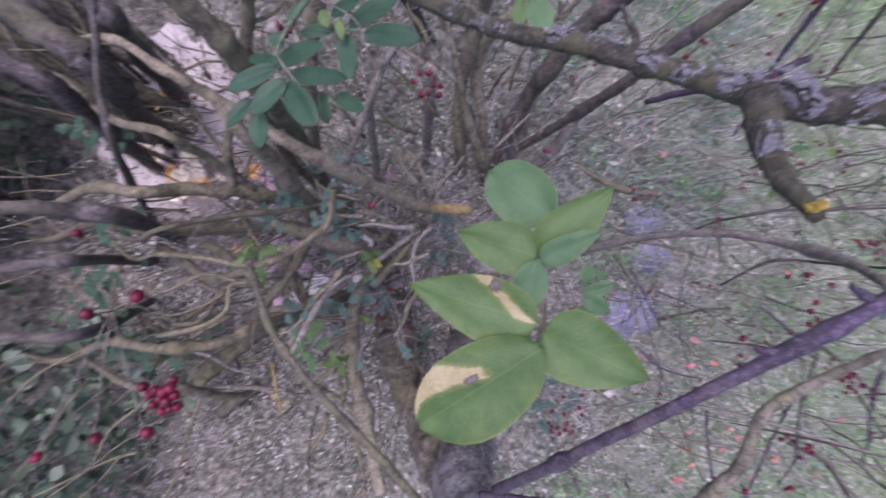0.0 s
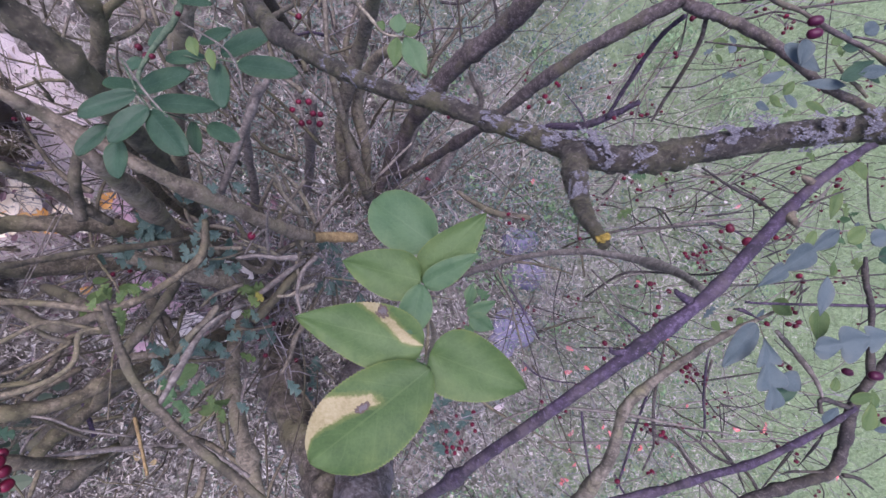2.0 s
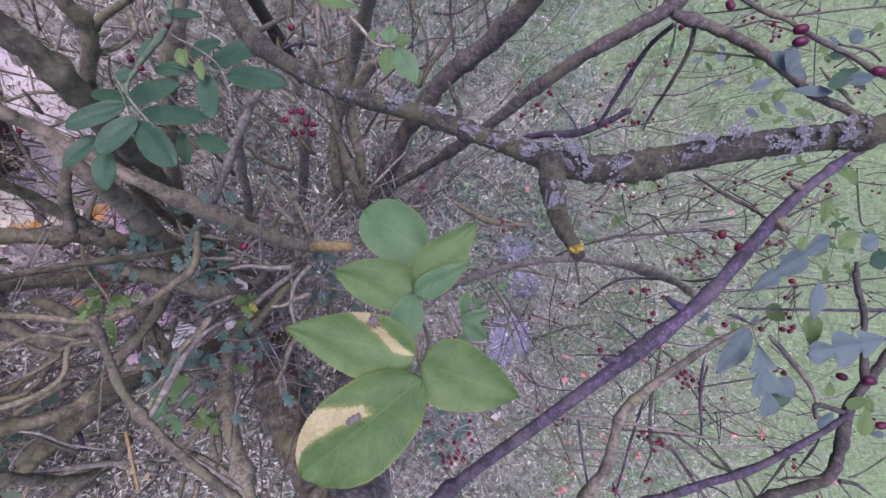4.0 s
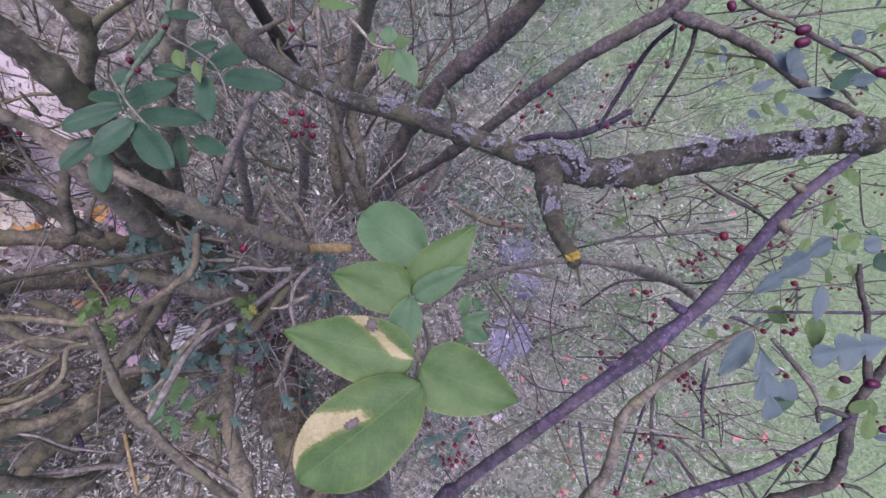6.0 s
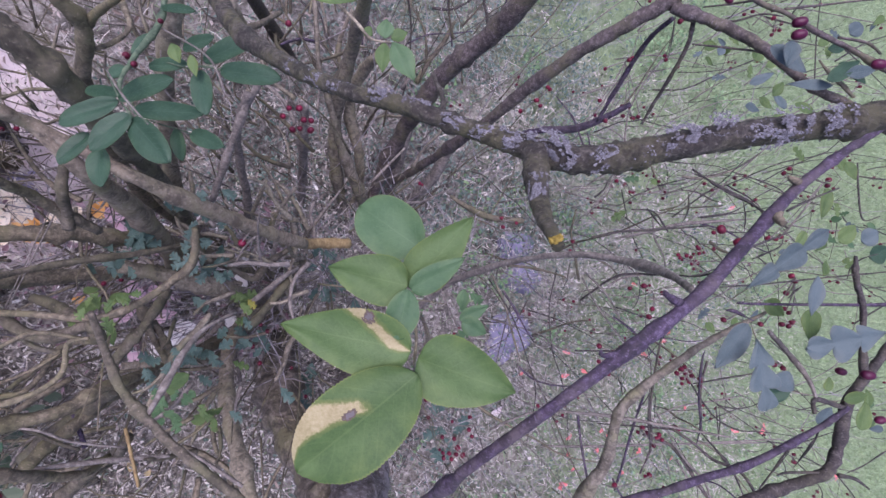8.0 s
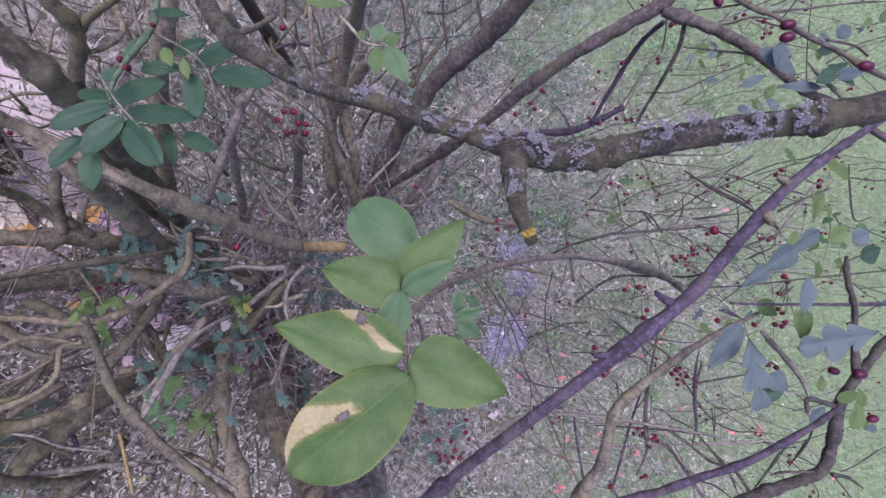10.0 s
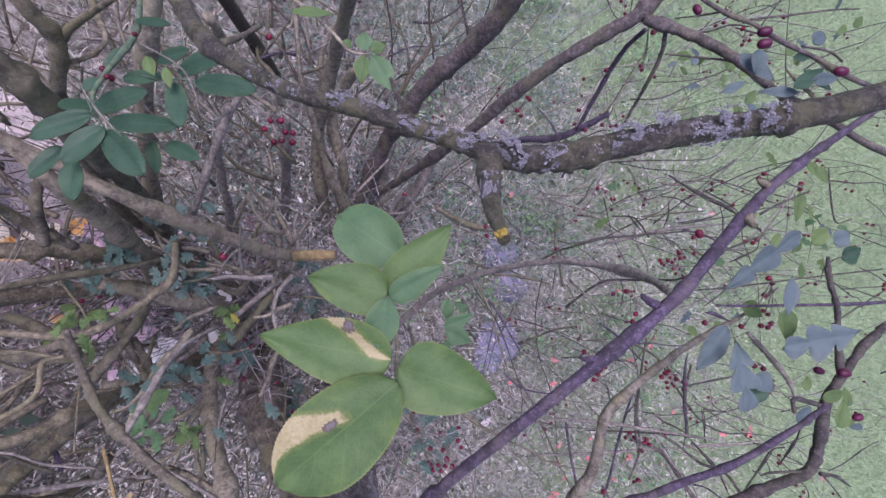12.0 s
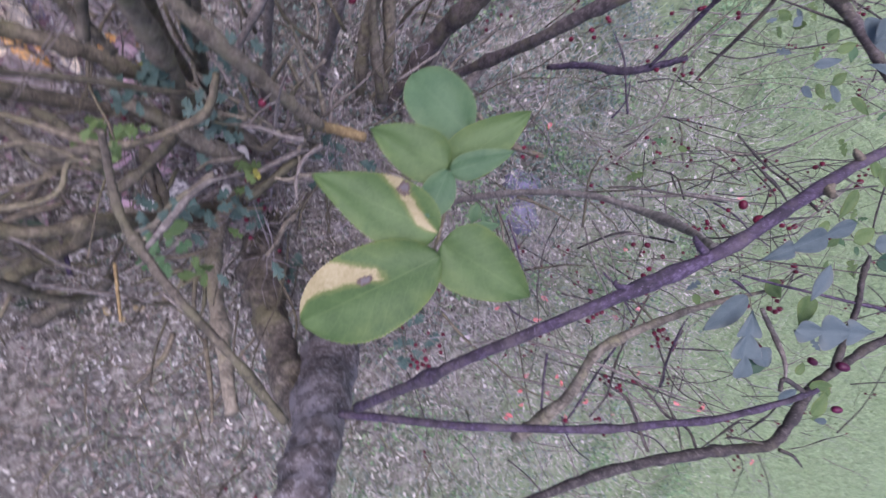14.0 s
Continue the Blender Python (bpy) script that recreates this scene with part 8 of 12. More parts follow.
stem(haw, BARK_PURPLE, [(0.3647, 0.5430, 0.3856, 0.0015), (0.3689, 0.5351, 0.4169, 0.0012), (0.3733, 0.5238, 0.4482, 0.0009), (0.3774, 0.5084, 0.4795, 0.0007)], "twig", sides=6, steps=4, knots=1)
stem(haw, BARK, [(0.1550, 0.3809, 0.2960, 0.0019), (0.1172, 0.3898, 0.2922, 0.0016), (0.0787, 0.3930, 0.2882, 0.0013), (0.0420, 0.4017, 0.2848, 0.0010)], "twig", sides=6, steps=4, knots=1)
stem(haw, BARK_KNOT, [(0.4204, 0.5157, 0.3583, 0.0029), (0.4334, 0.5303, 0.3679, 0.0024), (0.4446, 0.5460, 0.3770, 0.0020), (0.4587, 0.5586, 0.3869, 0.0015)], "twig", sides=6, steps=4, knots=1)
stem(haw, BARK_KNOT, [(0.0165, 0.4833, 0.1987, 0.0030), (-0.0103, 0.5041, 0.2014, 0.0025), (-0.0330, 0.5279, 0.2054, 0.0020), (-0.0573, 0.5493, 0.2090, 0.0015)], "twig", sides=6, steps=4, knots=1)
stem(haw, BARK_PURPLE, [(0.3512, 0.4486, 0.4127, 0.0017), (0.3536, 0.4682, 0.4333, 0.0014), (0.3498, 0.4879, 0.4520, 0.0011), (0.3490, 0.5055, 0.4716, 0.0009)], "twig", sides=6, steps=4, knots=1)
stem(haw, BARK_PURPLE, [(0.0079, 0.3567, 0.3715, 0.0034), (-0.0108, 0.3501, 0.3898, 0.0028), (-0.0285, 0.3371, 0.4085, 0.0022), (-0.0444, 0.3213, 0.4276, 0.0017)], "twig", sides=6, steps=4, knots=1)
stem(haw, BARK_KNOT, [(0.4166, 0.5653, 0.3368, 0.0035), (0.4427, 0.5597, 0.3660, 0.0029), (0.4623, 0.5666, 0.3934, 0.0023), (0.4821, 0.5696, 0.4209, 0.0017)], "twig", sides=6, steps=4, knots=1)
stem(haw, BARK, [(0.0493, 0.4512, 0.2926, 0.0021), (0.0459, 0.4730, 0.2977, 0.0018), (0.0432, 0.4946, 0.3030, 0.0015), (0.0393, 0.5157, 0.3080, 0.0011)], "twig", sides=6, steps=4, knots=1)
stem(haw, BARK, [(0.0711, 0.5874, 0.2285, 0.0015), (0.0267, 0.6054, 0.2298, 0.0012), (-0.0109, 0.6307, 0.2329, 0.0010), (-0.0584, 0.6324, 0.2333, 0.0007)], "twig", sides=6, steps=4, knots=1)
stem(haw, BARK_PURPLE, [(0.0672, 0.5665, 0.2378, 0.0035), (0.0483, 0.5906, 0.2354, 0.0030), (0.0499, 0.6210, 0.2390, 0.0024), (0.0491, 0.6511, 0.2418, 0.0018)], "twig", sides=6, steps=4, knots=1)
stem(haw, BARK_KNOT, [(0.0680, 0.4848, 0.3825, 0.0020), (0.0419, 0.4847, 0.3967, 0.0017), (0.0302, 0.4970, 0.4149, 0.0013), (0.0087, 0.4993, 0.4304, 0.0010)], "twig", sides=6, steps=4, knots=1)
stem(haw, BARK, [(0.0878, 0.5585, 0.2009, 0.0036), (0.1077, 0.6020, 0.2202, 0.0030), (0.1510, 0.6227, 0.2463, 0.0024), (0.1983, 0.6309, 0.2734, 0.0018)], "twig", sides=6, steps=4, knots=1)
stem(haw, BARK_PURPLE, [(0.3434, -0.2097, 0.4755, 0.0020), (0.3665, -0.2325, 0.4870, 0.0017), (0.3965, -0.2424, 0.5005, 0.0013), (0.4277, -0.2441, 0.5143, 0.0011)], "twig", sides=6, steps=4, knots=1)
stem(haw, BARK_PALE, [(0.5643, -0.0184, 0.3624, 0.0026), (0.5660, -0.0333, 0.3935, 0.0021), (0.5685, -0.0442, 0.4248, 0.0017), (0.5653, -0.0602, 0.4544, 0.0013)], "twig", sides=6, steps=4, knots=1)
stem(haw, BARK_PURPLE, [(0.5132, 0.1481, 0.4059, 0.0018), (0.5254, 0.1712, 0.4099, 0.0015), (0.5316, 0.1969, 0.4121, 0.0013), (0.5268, 0.2229, 0.4113, 0.0010)], "twig", sides=6, steps=4, knots=1)
stem(haw, BARK_PALE, [(0.3817, 0.0556, 0.2364, 0.0022), (0.4047, 0.1093, 0.2735, 0.0018), (0.4180, 0.1641, 0.3078, 0.0014), (0.4006, 0.2207, 0.3332, 0.0011)], "twig", sides=6, steps=4, knots=1)
stem(haw, BARK, [(0.5693, -0.1655, 0.4903, 0.0023), (0.5913, -0.1772, 0.5272, 0.0018), (0.6051, -0.1975, 0.5616, 0.0015), (0.6102, -0.2226, 0.5937, 0.0011)], "twig", sides=6, steps=4, knots=1)
stem(haw, TWIG_GREY, [(0.7696, -0.4744, 0.3826, 0.0022), (0.7818, -0.5110, 0.4054, 0.0018), (0.8071, -0.5325, 0.4319, 0.0015), (0.8245, -0.5602, 0.4562, 0.0011)], "twig", sides=6, steps=4, knots=1)
stem(haw, BARK_PALE, [(0.3239, -0.0553, 0.4091, 0.0027), (0.3432, -0.1071, 0.4216, 0.0022), (0.3547, -0.1608, 0.4317, 0.0018), (0.3654, -0.2138, 0.4417, 0.0014)], "twig", sides=6, steps=4, knots=1)
stem(haw, BARK_PALE, [(0.5693, -0.3023, 0.6293, 0.0015), (0.5844, -0.3131, 0.6571, 0.0012), (0.5886, -0.3330, 0.6818, 0.0009), (0.5905, -0.3514, 0.7059, 0.0007)], "twig", sides=6, steps=4, knots=1)
stem(haw, BARK, [(0.3190, -0.0357, 0.4894, 0.0027), (0.3495, -0.0388, 0.5038, 0.0022), (0.3789, -0.0456, 0.5178, 0.0018), (0.4072, -0.0553, 0.5316, 0.0014)], "twig", sides=6, steps=4, knots=1)
stem(haw, BARK, [(0.3598, -0.0180, 0.2869, 0.0023), (0.3854, -0.0310, 0.3194, 0.0019), (0.4114, -0.0338, 0.3521, 0.0015), (0.4325, -0.0481, 0.3834, 0.0011)], "twig", sides=6, steps=4, knots=1)
stem(haw, BARK_PURPLE, [(0.2890, -0.0723, 0.5421, 0.0022), (0.3042, -0.0987, 0.5494, 0.0018), (0.3171, -0.1261, 0.5560, 0.0015), (0.3313, -0.1525, 0.5631, 0.0011)], "twig", sides=6, steps=4, knots=1)
stem(haw, TWIG_GREY, [(0.5806, -0.2956, 0.5376, 0.0017), (0.5939, -0.3274, 0.5498, 0.0014), (0.6196, -0.3459, 0.5657, 0.0011), (0.6481, -0.3574, 0.5823, 0.0009)], "twig", sides=6, steps=4, knots=1)
stem(haw, TWIG_GREY, [(0.6464, 0.0519, 0.4536, 0.0018), (0.6456, 0.0121, 0.4590, 0.0015), (0.6582, -0.0235, 0.4681, 0.0013), (0.6591, -0.0622, 0.4739, 0.0010)], "twig", sides=6, steps=4, knots=1)
stem(haw, BARK_PALE, [(0.7619, 0.1212, 0.3459, 0.0027), (0.7345, 0.1421, 0.3610, 0.0022), (0.7105, 0.1632, 0.3771, 0.0018), (0.6824, 0.1811, 0.3920, 0.0014)], "twig", sides=6, steps=4, knots=1)
stem(haw, TWIG_GREY, [(0.4484, -0.0679, 0.5841, 0.0019), (0.4615, -0.0561, 0.5935, 0.0016), (0.4768, -0.0501, 0.6036, 0.0013), (0.4925, -0.0495, 0.6138, 0.0010)], "twig", sides=6, steps=4, knots=1)
stem(haw, BARK, [(0.6732, 0.0037, 0.5611, 0.0026), (0.6805, -0.0094, 0.5727, 0.0022), (0.6902, -0.0178, 0.5850, 0.0018), (0.6962, -0.0309, 0.5963, 0.0014)], "twig", sides=6, steps=4, knots=1)
stem(haw, TWIG_GREY, [(0.6831, 0.1195, 0.5456, 0.0023), (0.6918, 0.1227, 0.5770, 0.0018), (0.6962, 0.1323, 0.6071, 0.0015), (0.6964, 0.1445, 0.6360, 0.0011)], "twig", sides=6, steps=4, knots=1)
stem(haw, BARK_PURPLE, [(0.7921, 0.0415, 0.4278, 0.0024), (0.8269, 0.0258, 0.4553, 0.0019), (0.8550, -0.0012, 0.4809, 0.0015), (0.8842, -0.0219, 0.5069, 0.0012)], "twig", sides=6, steps=4, knots=1)
stem(haw, BARK, [(0.4422, -0.0610, 0.5124, 0.0024), (0.4240, -0.0198, 0.5311, 0.0020), (0.4055, 0.0188, 0.5497, 0.0017), (0.4006, 0.0546, 0.5722, 0.0013)], "twig", sides=6, steps=4, knots=1)
stem(haw, BARK_PURPLE, [(0.6166, -0.4035, 0.5692, 0.0016), (0.6363, -0.3947, 0.6061, 0.0013), (0.6447, -0.4049, 0.6397, 0.0010), (0.6429, -0.4208, 0.6704, 0.0007)], "twig", sides=6, steps=4, knots=1)
stem(haw, BARK, [(0.8339, -0.0008, 0.3867, 0.0018), (0.8449, -0.0191, 0.4117, 0.0015), (0.8475, -0.0453, 0.4342, 0.0013), (0.8464, -0.0723, 0.4557, 0.0009)], "twig", sides=6, steps=4, knots=1)
stem(haw, BARK_PALE, [(0.5627, 0.1054, 0.6149, 0.0021), (0.5828, 0.1011, 0.6282, 0.0017), (0.6024, 0.1041, 0.6413, 0.0014), (0.6203, 0.1115, 0.6540, 0.0011)], "twig", sides=6, steps=4, knots=1)
stem(haw, BARK_PURPLE, [(0.5175, -0.4216, 0.5014, 0.0018), (0.5250, -0.4469, 0.5184, 0.0015), (0.5391, -0.4658, 0.5374, 0.0012), (0.5593, -0.4748, 0.5581, 0.0009)], "twig", sides=6, steps=4, knots=1)
stem(haw, TWIG_GREY, [(0.4231, -0.0456, 0.5620, 0.0017), (0.4277, -0.0653, 0.5925, 0.0013), (0.4278, -0.0860, 0.6217, 0.0011), (0.4223, -0.1075, 0.6493, 0.0008)], "twig", sides=6, steps=4, knots=1)
stem(haw, BARK, [(0.6575, -0.3177, 0.4732, 0.0022), (0.6632, -0.3286, 0.4952, 0.0018), (0.6715, -0.3333, 0.5180, 0.0015), (0.6774, -0.3398, 0.5401, 0.0011)], "twig", sides=6, steps=4, knots=1)
stem(haw, TWIG_GREY, [(0.6376, -0.0791, 0.5406, 0.0016), (0.6404, -0.0842, 0.5679, 0.0013), (0.6427, -0.0838, 0.5951, 0.0011), (0.6423, -0.0885, 0.6215, 0.0008)], "twig", sides=6, steps=4, knots=1)
stem(haw, BARK_PURPLE, [(0.4458, 0.1298, 0.5451, 0.0019), (0.4278, 0.1683, 0.5460, 0.0016), (0.4100, 0.2062, 0.5469, 0.0013), (0.3821, 0.2373, 0.5449, 0.0010)], "twig", sides=6, steps=4, knots=1)
stem(haw, BARK, [(0.5509, -0.1931, 0.4778, 0.0028), (0.5628, -0.1990, 0.4932, 0.0024), (0.5745, -0.2033, 0.5086, 0.0019), (0.5846, -0.2102, 0.5236, 0.0015)], "twig", sides=6, steps=4, knots=1)
stem(haw, BARK, [(0.3390, -0.1461, 0.5426, 0.0022), (0.3542, -0.1312, 0.5747, 0.0018), (0.3671, -0.1165, 0.6062, 0.0014), (0.3792, -0.1085, 0.6374, 0.0011)], "twig", sides=6, steps=4, knots=1)
stem(haw, BARK, [(0.6645, 0.0656, 0.4504, 0.0015), (0.6918, 0.0735, 0.4694, 0.0012), (0.7098, 0.0977, 0.4857, 0.0010), (0.7250, 0.1236, 0.5013, 0.0007)], "twig", sides=6, steps=4, knots=1)
stem(haw, BARK_PURPLE, [(0.5636, -0.1424, 0.4421, 0.0026), (0.5862, -0.1620, 0.4610, 0.0021), (0.6034, -0.1866, 0.4784, 0.0017), (0.6194, -0.2109, 0.4954, 0.0013)], "twig", sides=6, steps=4, knots=1)
stem(haw, BARK_PURPLE, [(0.7272, -0.2184, 0.3206, 0.0017), (0.7666, -0.2130, 0.3514, 0.0014), (0.8034, -0.2172, 0.3816, 0.0011), (0.8387, -0.2081, 0.4113, 0.0009)], "twig", sides=6, steps=4, knots=1)
stem(haw, TWIG_GREY, [(0.4269, 0.0732, 0.5832, 0.0017), (0.4243, 0.0812, 0.6090, 0.0014), (0.4157, 0.0928, 0.6331, 0.0011), (0.4099, 0.1008, 0.6580, 0.0008)], "twig", sides=6, steps=4, knots=1)
stem(haw, TWIG_GREY, [(0.3735, -0.5214, 0.2263, 0.0018), (0.3684, -0.5893, 0.2251, 0.0016), (0.3938, -0.6521, 0.2326, 0.0013), (0.4032, -0.7195, 0.2355, 0.0010)], "twig", sides=6, steps=4, knots=1)

# ---- fine twigs over the turf ----
stem(haw, BARK_KNOT, [(0.4235, -0.2772, 0.5932, 0.0007), (0.4844, -0.2752, 0.6315, 0.0015), (0.5332, -0.2737, 0.6663, 0.0014), (0.5883, -0.2827, 0.6821, 0.0004)], "twig", sides=6, steps=5, knots=3)
stem(haw, BARK_KNOT, [(0.5120, -0.2594, 0.7018, 0.0007), (0.5170, -0.2764, 0.7241, 0.0015), (0.5349, -0.3009, 0.7292, 0.0017), (0.5309, -0.3233, 0.7489, 0.0006)], "twig", sides=6, steps=5, knots=3)
stem(haw, TWIG_GREY, [(0.5279, -0.2946, 0.6232, 0.0008), (0.5372, -0.3242, 0.6466, 0.0016), (0.5490, -0.3474, 0.6708, 0.0015), (0.5584, -0.3761, 0.6735, 0.0005)], "twig", sides=6, steps=5, knots=3)
stem(haw, BARK_PURPLE, [(0.5005, -0.1408, 0.7193, 0.0004), (0.4962, -0.1572, 0.7181, 0.0013), (0.5083, -0.2148, 0.7008, 0.0013), (0.5112, -0.2455, 0.7016, 0.0013), (0.5135, -0.2808, 0.6919, 0.0004)], "twig", sides=6, steps=5, knots=3)
stem(haw, BARK_KNOT, [(0.4654, -0.2090, 0.6573, 0.0006), (0.4638, -0.2494, 0.6568, 0.0013), (0.4733, -0.3040, 0.6491, 0.0004)], "twig", sides=6, steps=5, knots=3)
stem(haw, BARK_KNOT, [(0.5177, -0.2153, 0.7243, 0.0004), (0.5191, -0.2376, 0.7247, 0.0006), (0.5170, -0.2600, 0.7241, 0.0004)], "twig", sides=6, steps=5, knots=3)
stem(haw, BARK_KNOT, [(0.5066, -0.2303, 0.8251, 0.0004), (0.4982, -0.2415, 0.8227, 0.0007), (0.4875, -0.2551, 0.8196, 0.0007), (0.4738, -0.2737, 0.8157, 0.0004)], "twig", sides=6, steps=5, knots=3)
stem(haw, BARK_KNOT, [(0.4994, -0.2402, 0.8231, 0.0004), (0.5030, -0.2508, 0.8241, 0.0005), (0.5006, -0.2551, 0.8234, 0.0004)], "twig", sides=6, steps=5, knots=3)
stem(haw, BARK_KNOT, [(0.5009, -0.2048, 0.8547, 0.0005), (0.5035, -0.2211, 0.8450, 0.0011), (0.5058, -0.2366, 0.8353, 0.0004)], "twig", sides=6, steps=5, knots=3)
stem(haw, BARK_KNOT, [(0.5112, -0.2291, 0.8785, 0.0004), (0.5273, -0.2218, 0.8831, 0.0006), (0.5451, -0.2095, 0.8882, 0.0005), (0.5622, -0.2006, 0.8931, 0.0004)], "twig", sides=6, steps=5, knots=3)
stem(haw, BARK_KNOT, [(0.5173, -0.2340, 0.8282, 0.0004), (0.5292, -0.2402, 0.8316, 0.0007), (0.5448, -0.2489, 0.8361, 0.0004)], "twig", sides=6, steps=5, knots=3)
stem(haw, TWIG_GREY, [(0.5343, -0.3343, 0.5730, 0.0005), (0.6155, -0.3252, 0.6067, 0.0011), (0.6769, -0.3181, 0.6347, 0.0011), (0.7106, -0.3120, 0.6547, 0.0009), (0.7320, -0.3209, 0.6609, 0.0004)], "twig", sides=6, steps=5, knots=3)
stem(haw, TWIG_GREY, [(0.5699, -0.3119, 0.5312, 0.0006), (0.6224, -0.2870, 0.5463, 0.0013), (0.6845, -0.2771, 0.5640, 0.0013), (0.7418, -0.2652, 0.5805, 0.0004)], "twig", sides=6, steps=5, knots=3)
stem(haw, BARK_KNOT, [(0.5048, 0.0827, 0.7206, 0.0009), (0.5349, 0.0663, 0.7292, 0.0016), (0.5599, 0.0514, 0.7364, 0.0017), (0.5785, 0.0350, 0.7417, 0.0007)], "twig", sides=6, steps=5, knots=3)
stem(haw, BARK_KNOT, [(0.5667, 0.0562, 0.7175, 0.0005), (0.5697, 0.0354, 0.7184, 0.0008), (0.5675, 0.0131, 0.7177, 0.0004)], "twig", sides=6, steps=5, knots=3)
stem(haw, TWIG_GREY, [(0.5127, 0.0089, 0.5148, 0.0013), (0.5557, 0.0203, 0.5479, 0.0026), (0.5868, 0.0311, 0.5776, 0.0028), (0.6417, 0.0363, 0.6038, 0.0024), (0.6950, 0.0395, 0.6295, 0.0005)], "twig", sides=6, steps=5, knots=3)
stem(haw, BARK_KNOT, [(0.4740, -0.0439, 0.7117, 0.0007), (0.4919, -0.0417, 0.7169, 0.0010), (0.5127, -0.0343, 0.7228, 0.0004)], "twig", sides=6, steps=5, knots=3)
stem(haw, BARK_KNOT, [(0.5979, 0.0847, 0.5912, 0.0005), (0.5988, 0.0615, 0.5915, 0.0011), (0.5952, 0.0475, 0.5904, 0.0009), (0.5862, 0.0307, 0.5879, 0.0004)], "twig", sides=6, steps=5, knots=3)
stem(haw, BARK_KNOT, [(0.5871, 0.0885, 0.5881, 0.0008), (0.6149, 0.0829, 0.5961, 0.0013), (0.6346, 0.0717, 0.6017, 0.0010), (0.6551, 0.0661, 0.6076, 0.0004)], "twig", sides=6, steps=5, knots=3)
stem(haw, BARK_KNOT, [(0.5325, 0.0587, 0.5725, 0.0006), (0.5433, 0.0438, 0.5756, 0.0013), (0.5558, 0.0270, 0.5792, 0.0004)], "twig", sides=6, steps=5, knots=3)
stem(haw, BARK_KNOT, [(0.5631, 0.0552, 0.5501, 0.0004), (0.5929, 0.0513, 0.5586, 0.0009), (0.6236, 0.0484, 0.5674, 0.0004)], "twig", sides=6, steps=5, knots=3)
stem(haw, BARK_KNOT, [(0.5823, 0.0217, 0.5763, 0.0006), (0.6059, 0.0102, 0.5935, 0.0011), (0.6211, -0.0084, 0.5979, 0.0004)], "twig", sides=6, steps=5, knots=3)
stem(haw, BARK_KNOT, [(0.4666, -0.0180, 0.8137, 0.0004), (0.4785, -0.0130, 0.8171, 0.0009), (0.4964, -0.0043, 0.8222, 0.0008), (0.5006, 0.0068, 0.8234, 0.0004)], "twig", sides=6, steps=5, knots=3)
stem(haw, BARK_KNOT, [(0.4726, -0.0149, 0.8154, 0.0004), (0.4815, -0.0230, 0.8179, 0.0007), (0.4905, -0.0292, 0.8205, 0.0004)], "twig", sides=6, steps=5, knots=3)
stem(haw, BARK_KNOT, [(0.4548, -0.0553, 0.8623, 0.0004), (0.4613, -0.0486, 0.8641, 0.0008), (0.4683, -0.0430, 0.8661, 0.0004)], "twig", sides=6, steps=5, knots=3)
stem(haw, BARK_KNOT, [(0.5112, -0.0358, 0.8785, 0.0004), (0.5150, -0.0246, 0.8795, 0.0005), (0.5257, -0.0162, 0.8826, 0.0005), (0.5408, -0.0117, 0.8869, 0.0004)], "twig", sides=6, steps=5, knots=3)
stem(haw, BARK_PURPLE, [(0.3870, -0.0650, 0.8532, 0.0007), (0.3949, -0.0661, 0.8555, 0.0017), (0.4054, -0.0716, 0.8585, 0.0011), (0.4132, -0.0759, 0.8608, 0.0004)], "twig", sides=6, steps=5, knots=3)
stem(haw, BARK_MOSS, [(0.4013, -0.0753, 0.8677, 0.0004), (0.3851, -0.0809, 0.8839, 0.0004), (0.3781, -0.0849, 0.8923, 0.0004)], "twig", sides=6, steps=5, knots=3)
stem(haw, BARK_MOSS, [(0.3987, -0.0731, 0.8670, 0.0004), (0.3874, -0.0746, 0.8742, 0.0004)], "twig", sides=6, steps=5, knots=3)
stem(haw, BARK_MOSS, [(0.4336, -0.1393, 0.8822, 0.0004), (0.4552, -0.1447, 0.8832, 0.0004), (0.4815, -0.1535, 0.8803, 0.0004), (0.5112, -0.1570, 0.8785, 0.0004)], "twig", sides=6, steps=5, knots=3)
stem(haw, BARK_MOSS, [(0.4425, -0.0814, 0.9108, 0.0004), (0.4897, -0.0860, 0.9035, 0.0004), (0.5393, -0.0869, 0.8969, 0.0004)], "twig", sides=6, steps=5, knots=3)
stem(haw, BARK_MOSS, [(0.3870, -0.0584, 0.8532, 0.0004), (0.3799, -0.0485, 0.8720, 0.0004), (0.3709, -0.0402, 0.8902, 0.0004)], "twig", sides=6, steps=5, knots=3)
sprig(haw, (0.6004, -0.0151, 0.5815), [(0.5849, -0.0240, 0.5875), (0.6029, -0.0338, 0.5927), (0.6020, -0.0227, 0.5924), (0.5951, -0.0205, 0.5904), (0.5820, -0.0189, 0.5867)], TWIG_GREY, scale=0.66, hip=False)
sprig(haw, (0.6231, -0.0057, 0.5880), [(0.6225, -0.0149, 0.5983), (0.6123, -0.0052, 0.5954), (0.6141, -0.0087, 0.5959), (0.6152, -0.0166, 0.5962)], TWIG_GREY, scale=0.66, hip=False)
sprig(haw, (0.5030, -0.1744, 0.6888), [(0.4799, -0.1773, 0.6926), (0.4853, -0.1721, 0.6942), (0.4868, -0.1846, 0.6946), (0.4994, -0.1809, 0.6982), (0.4901, -0.1690, 0.6955)], TWIG_GREY, scale=0.66, hip=False)
sprig(haw, (0.5202, -0.1807, 0.6938), [(0.5095, -0.1852, 0.7011), (0.5115, -0.1882, 0.7017), (0.5096, -0.1950, 0.7012)], TWIG_GREY, scale=0.66, hip=False)
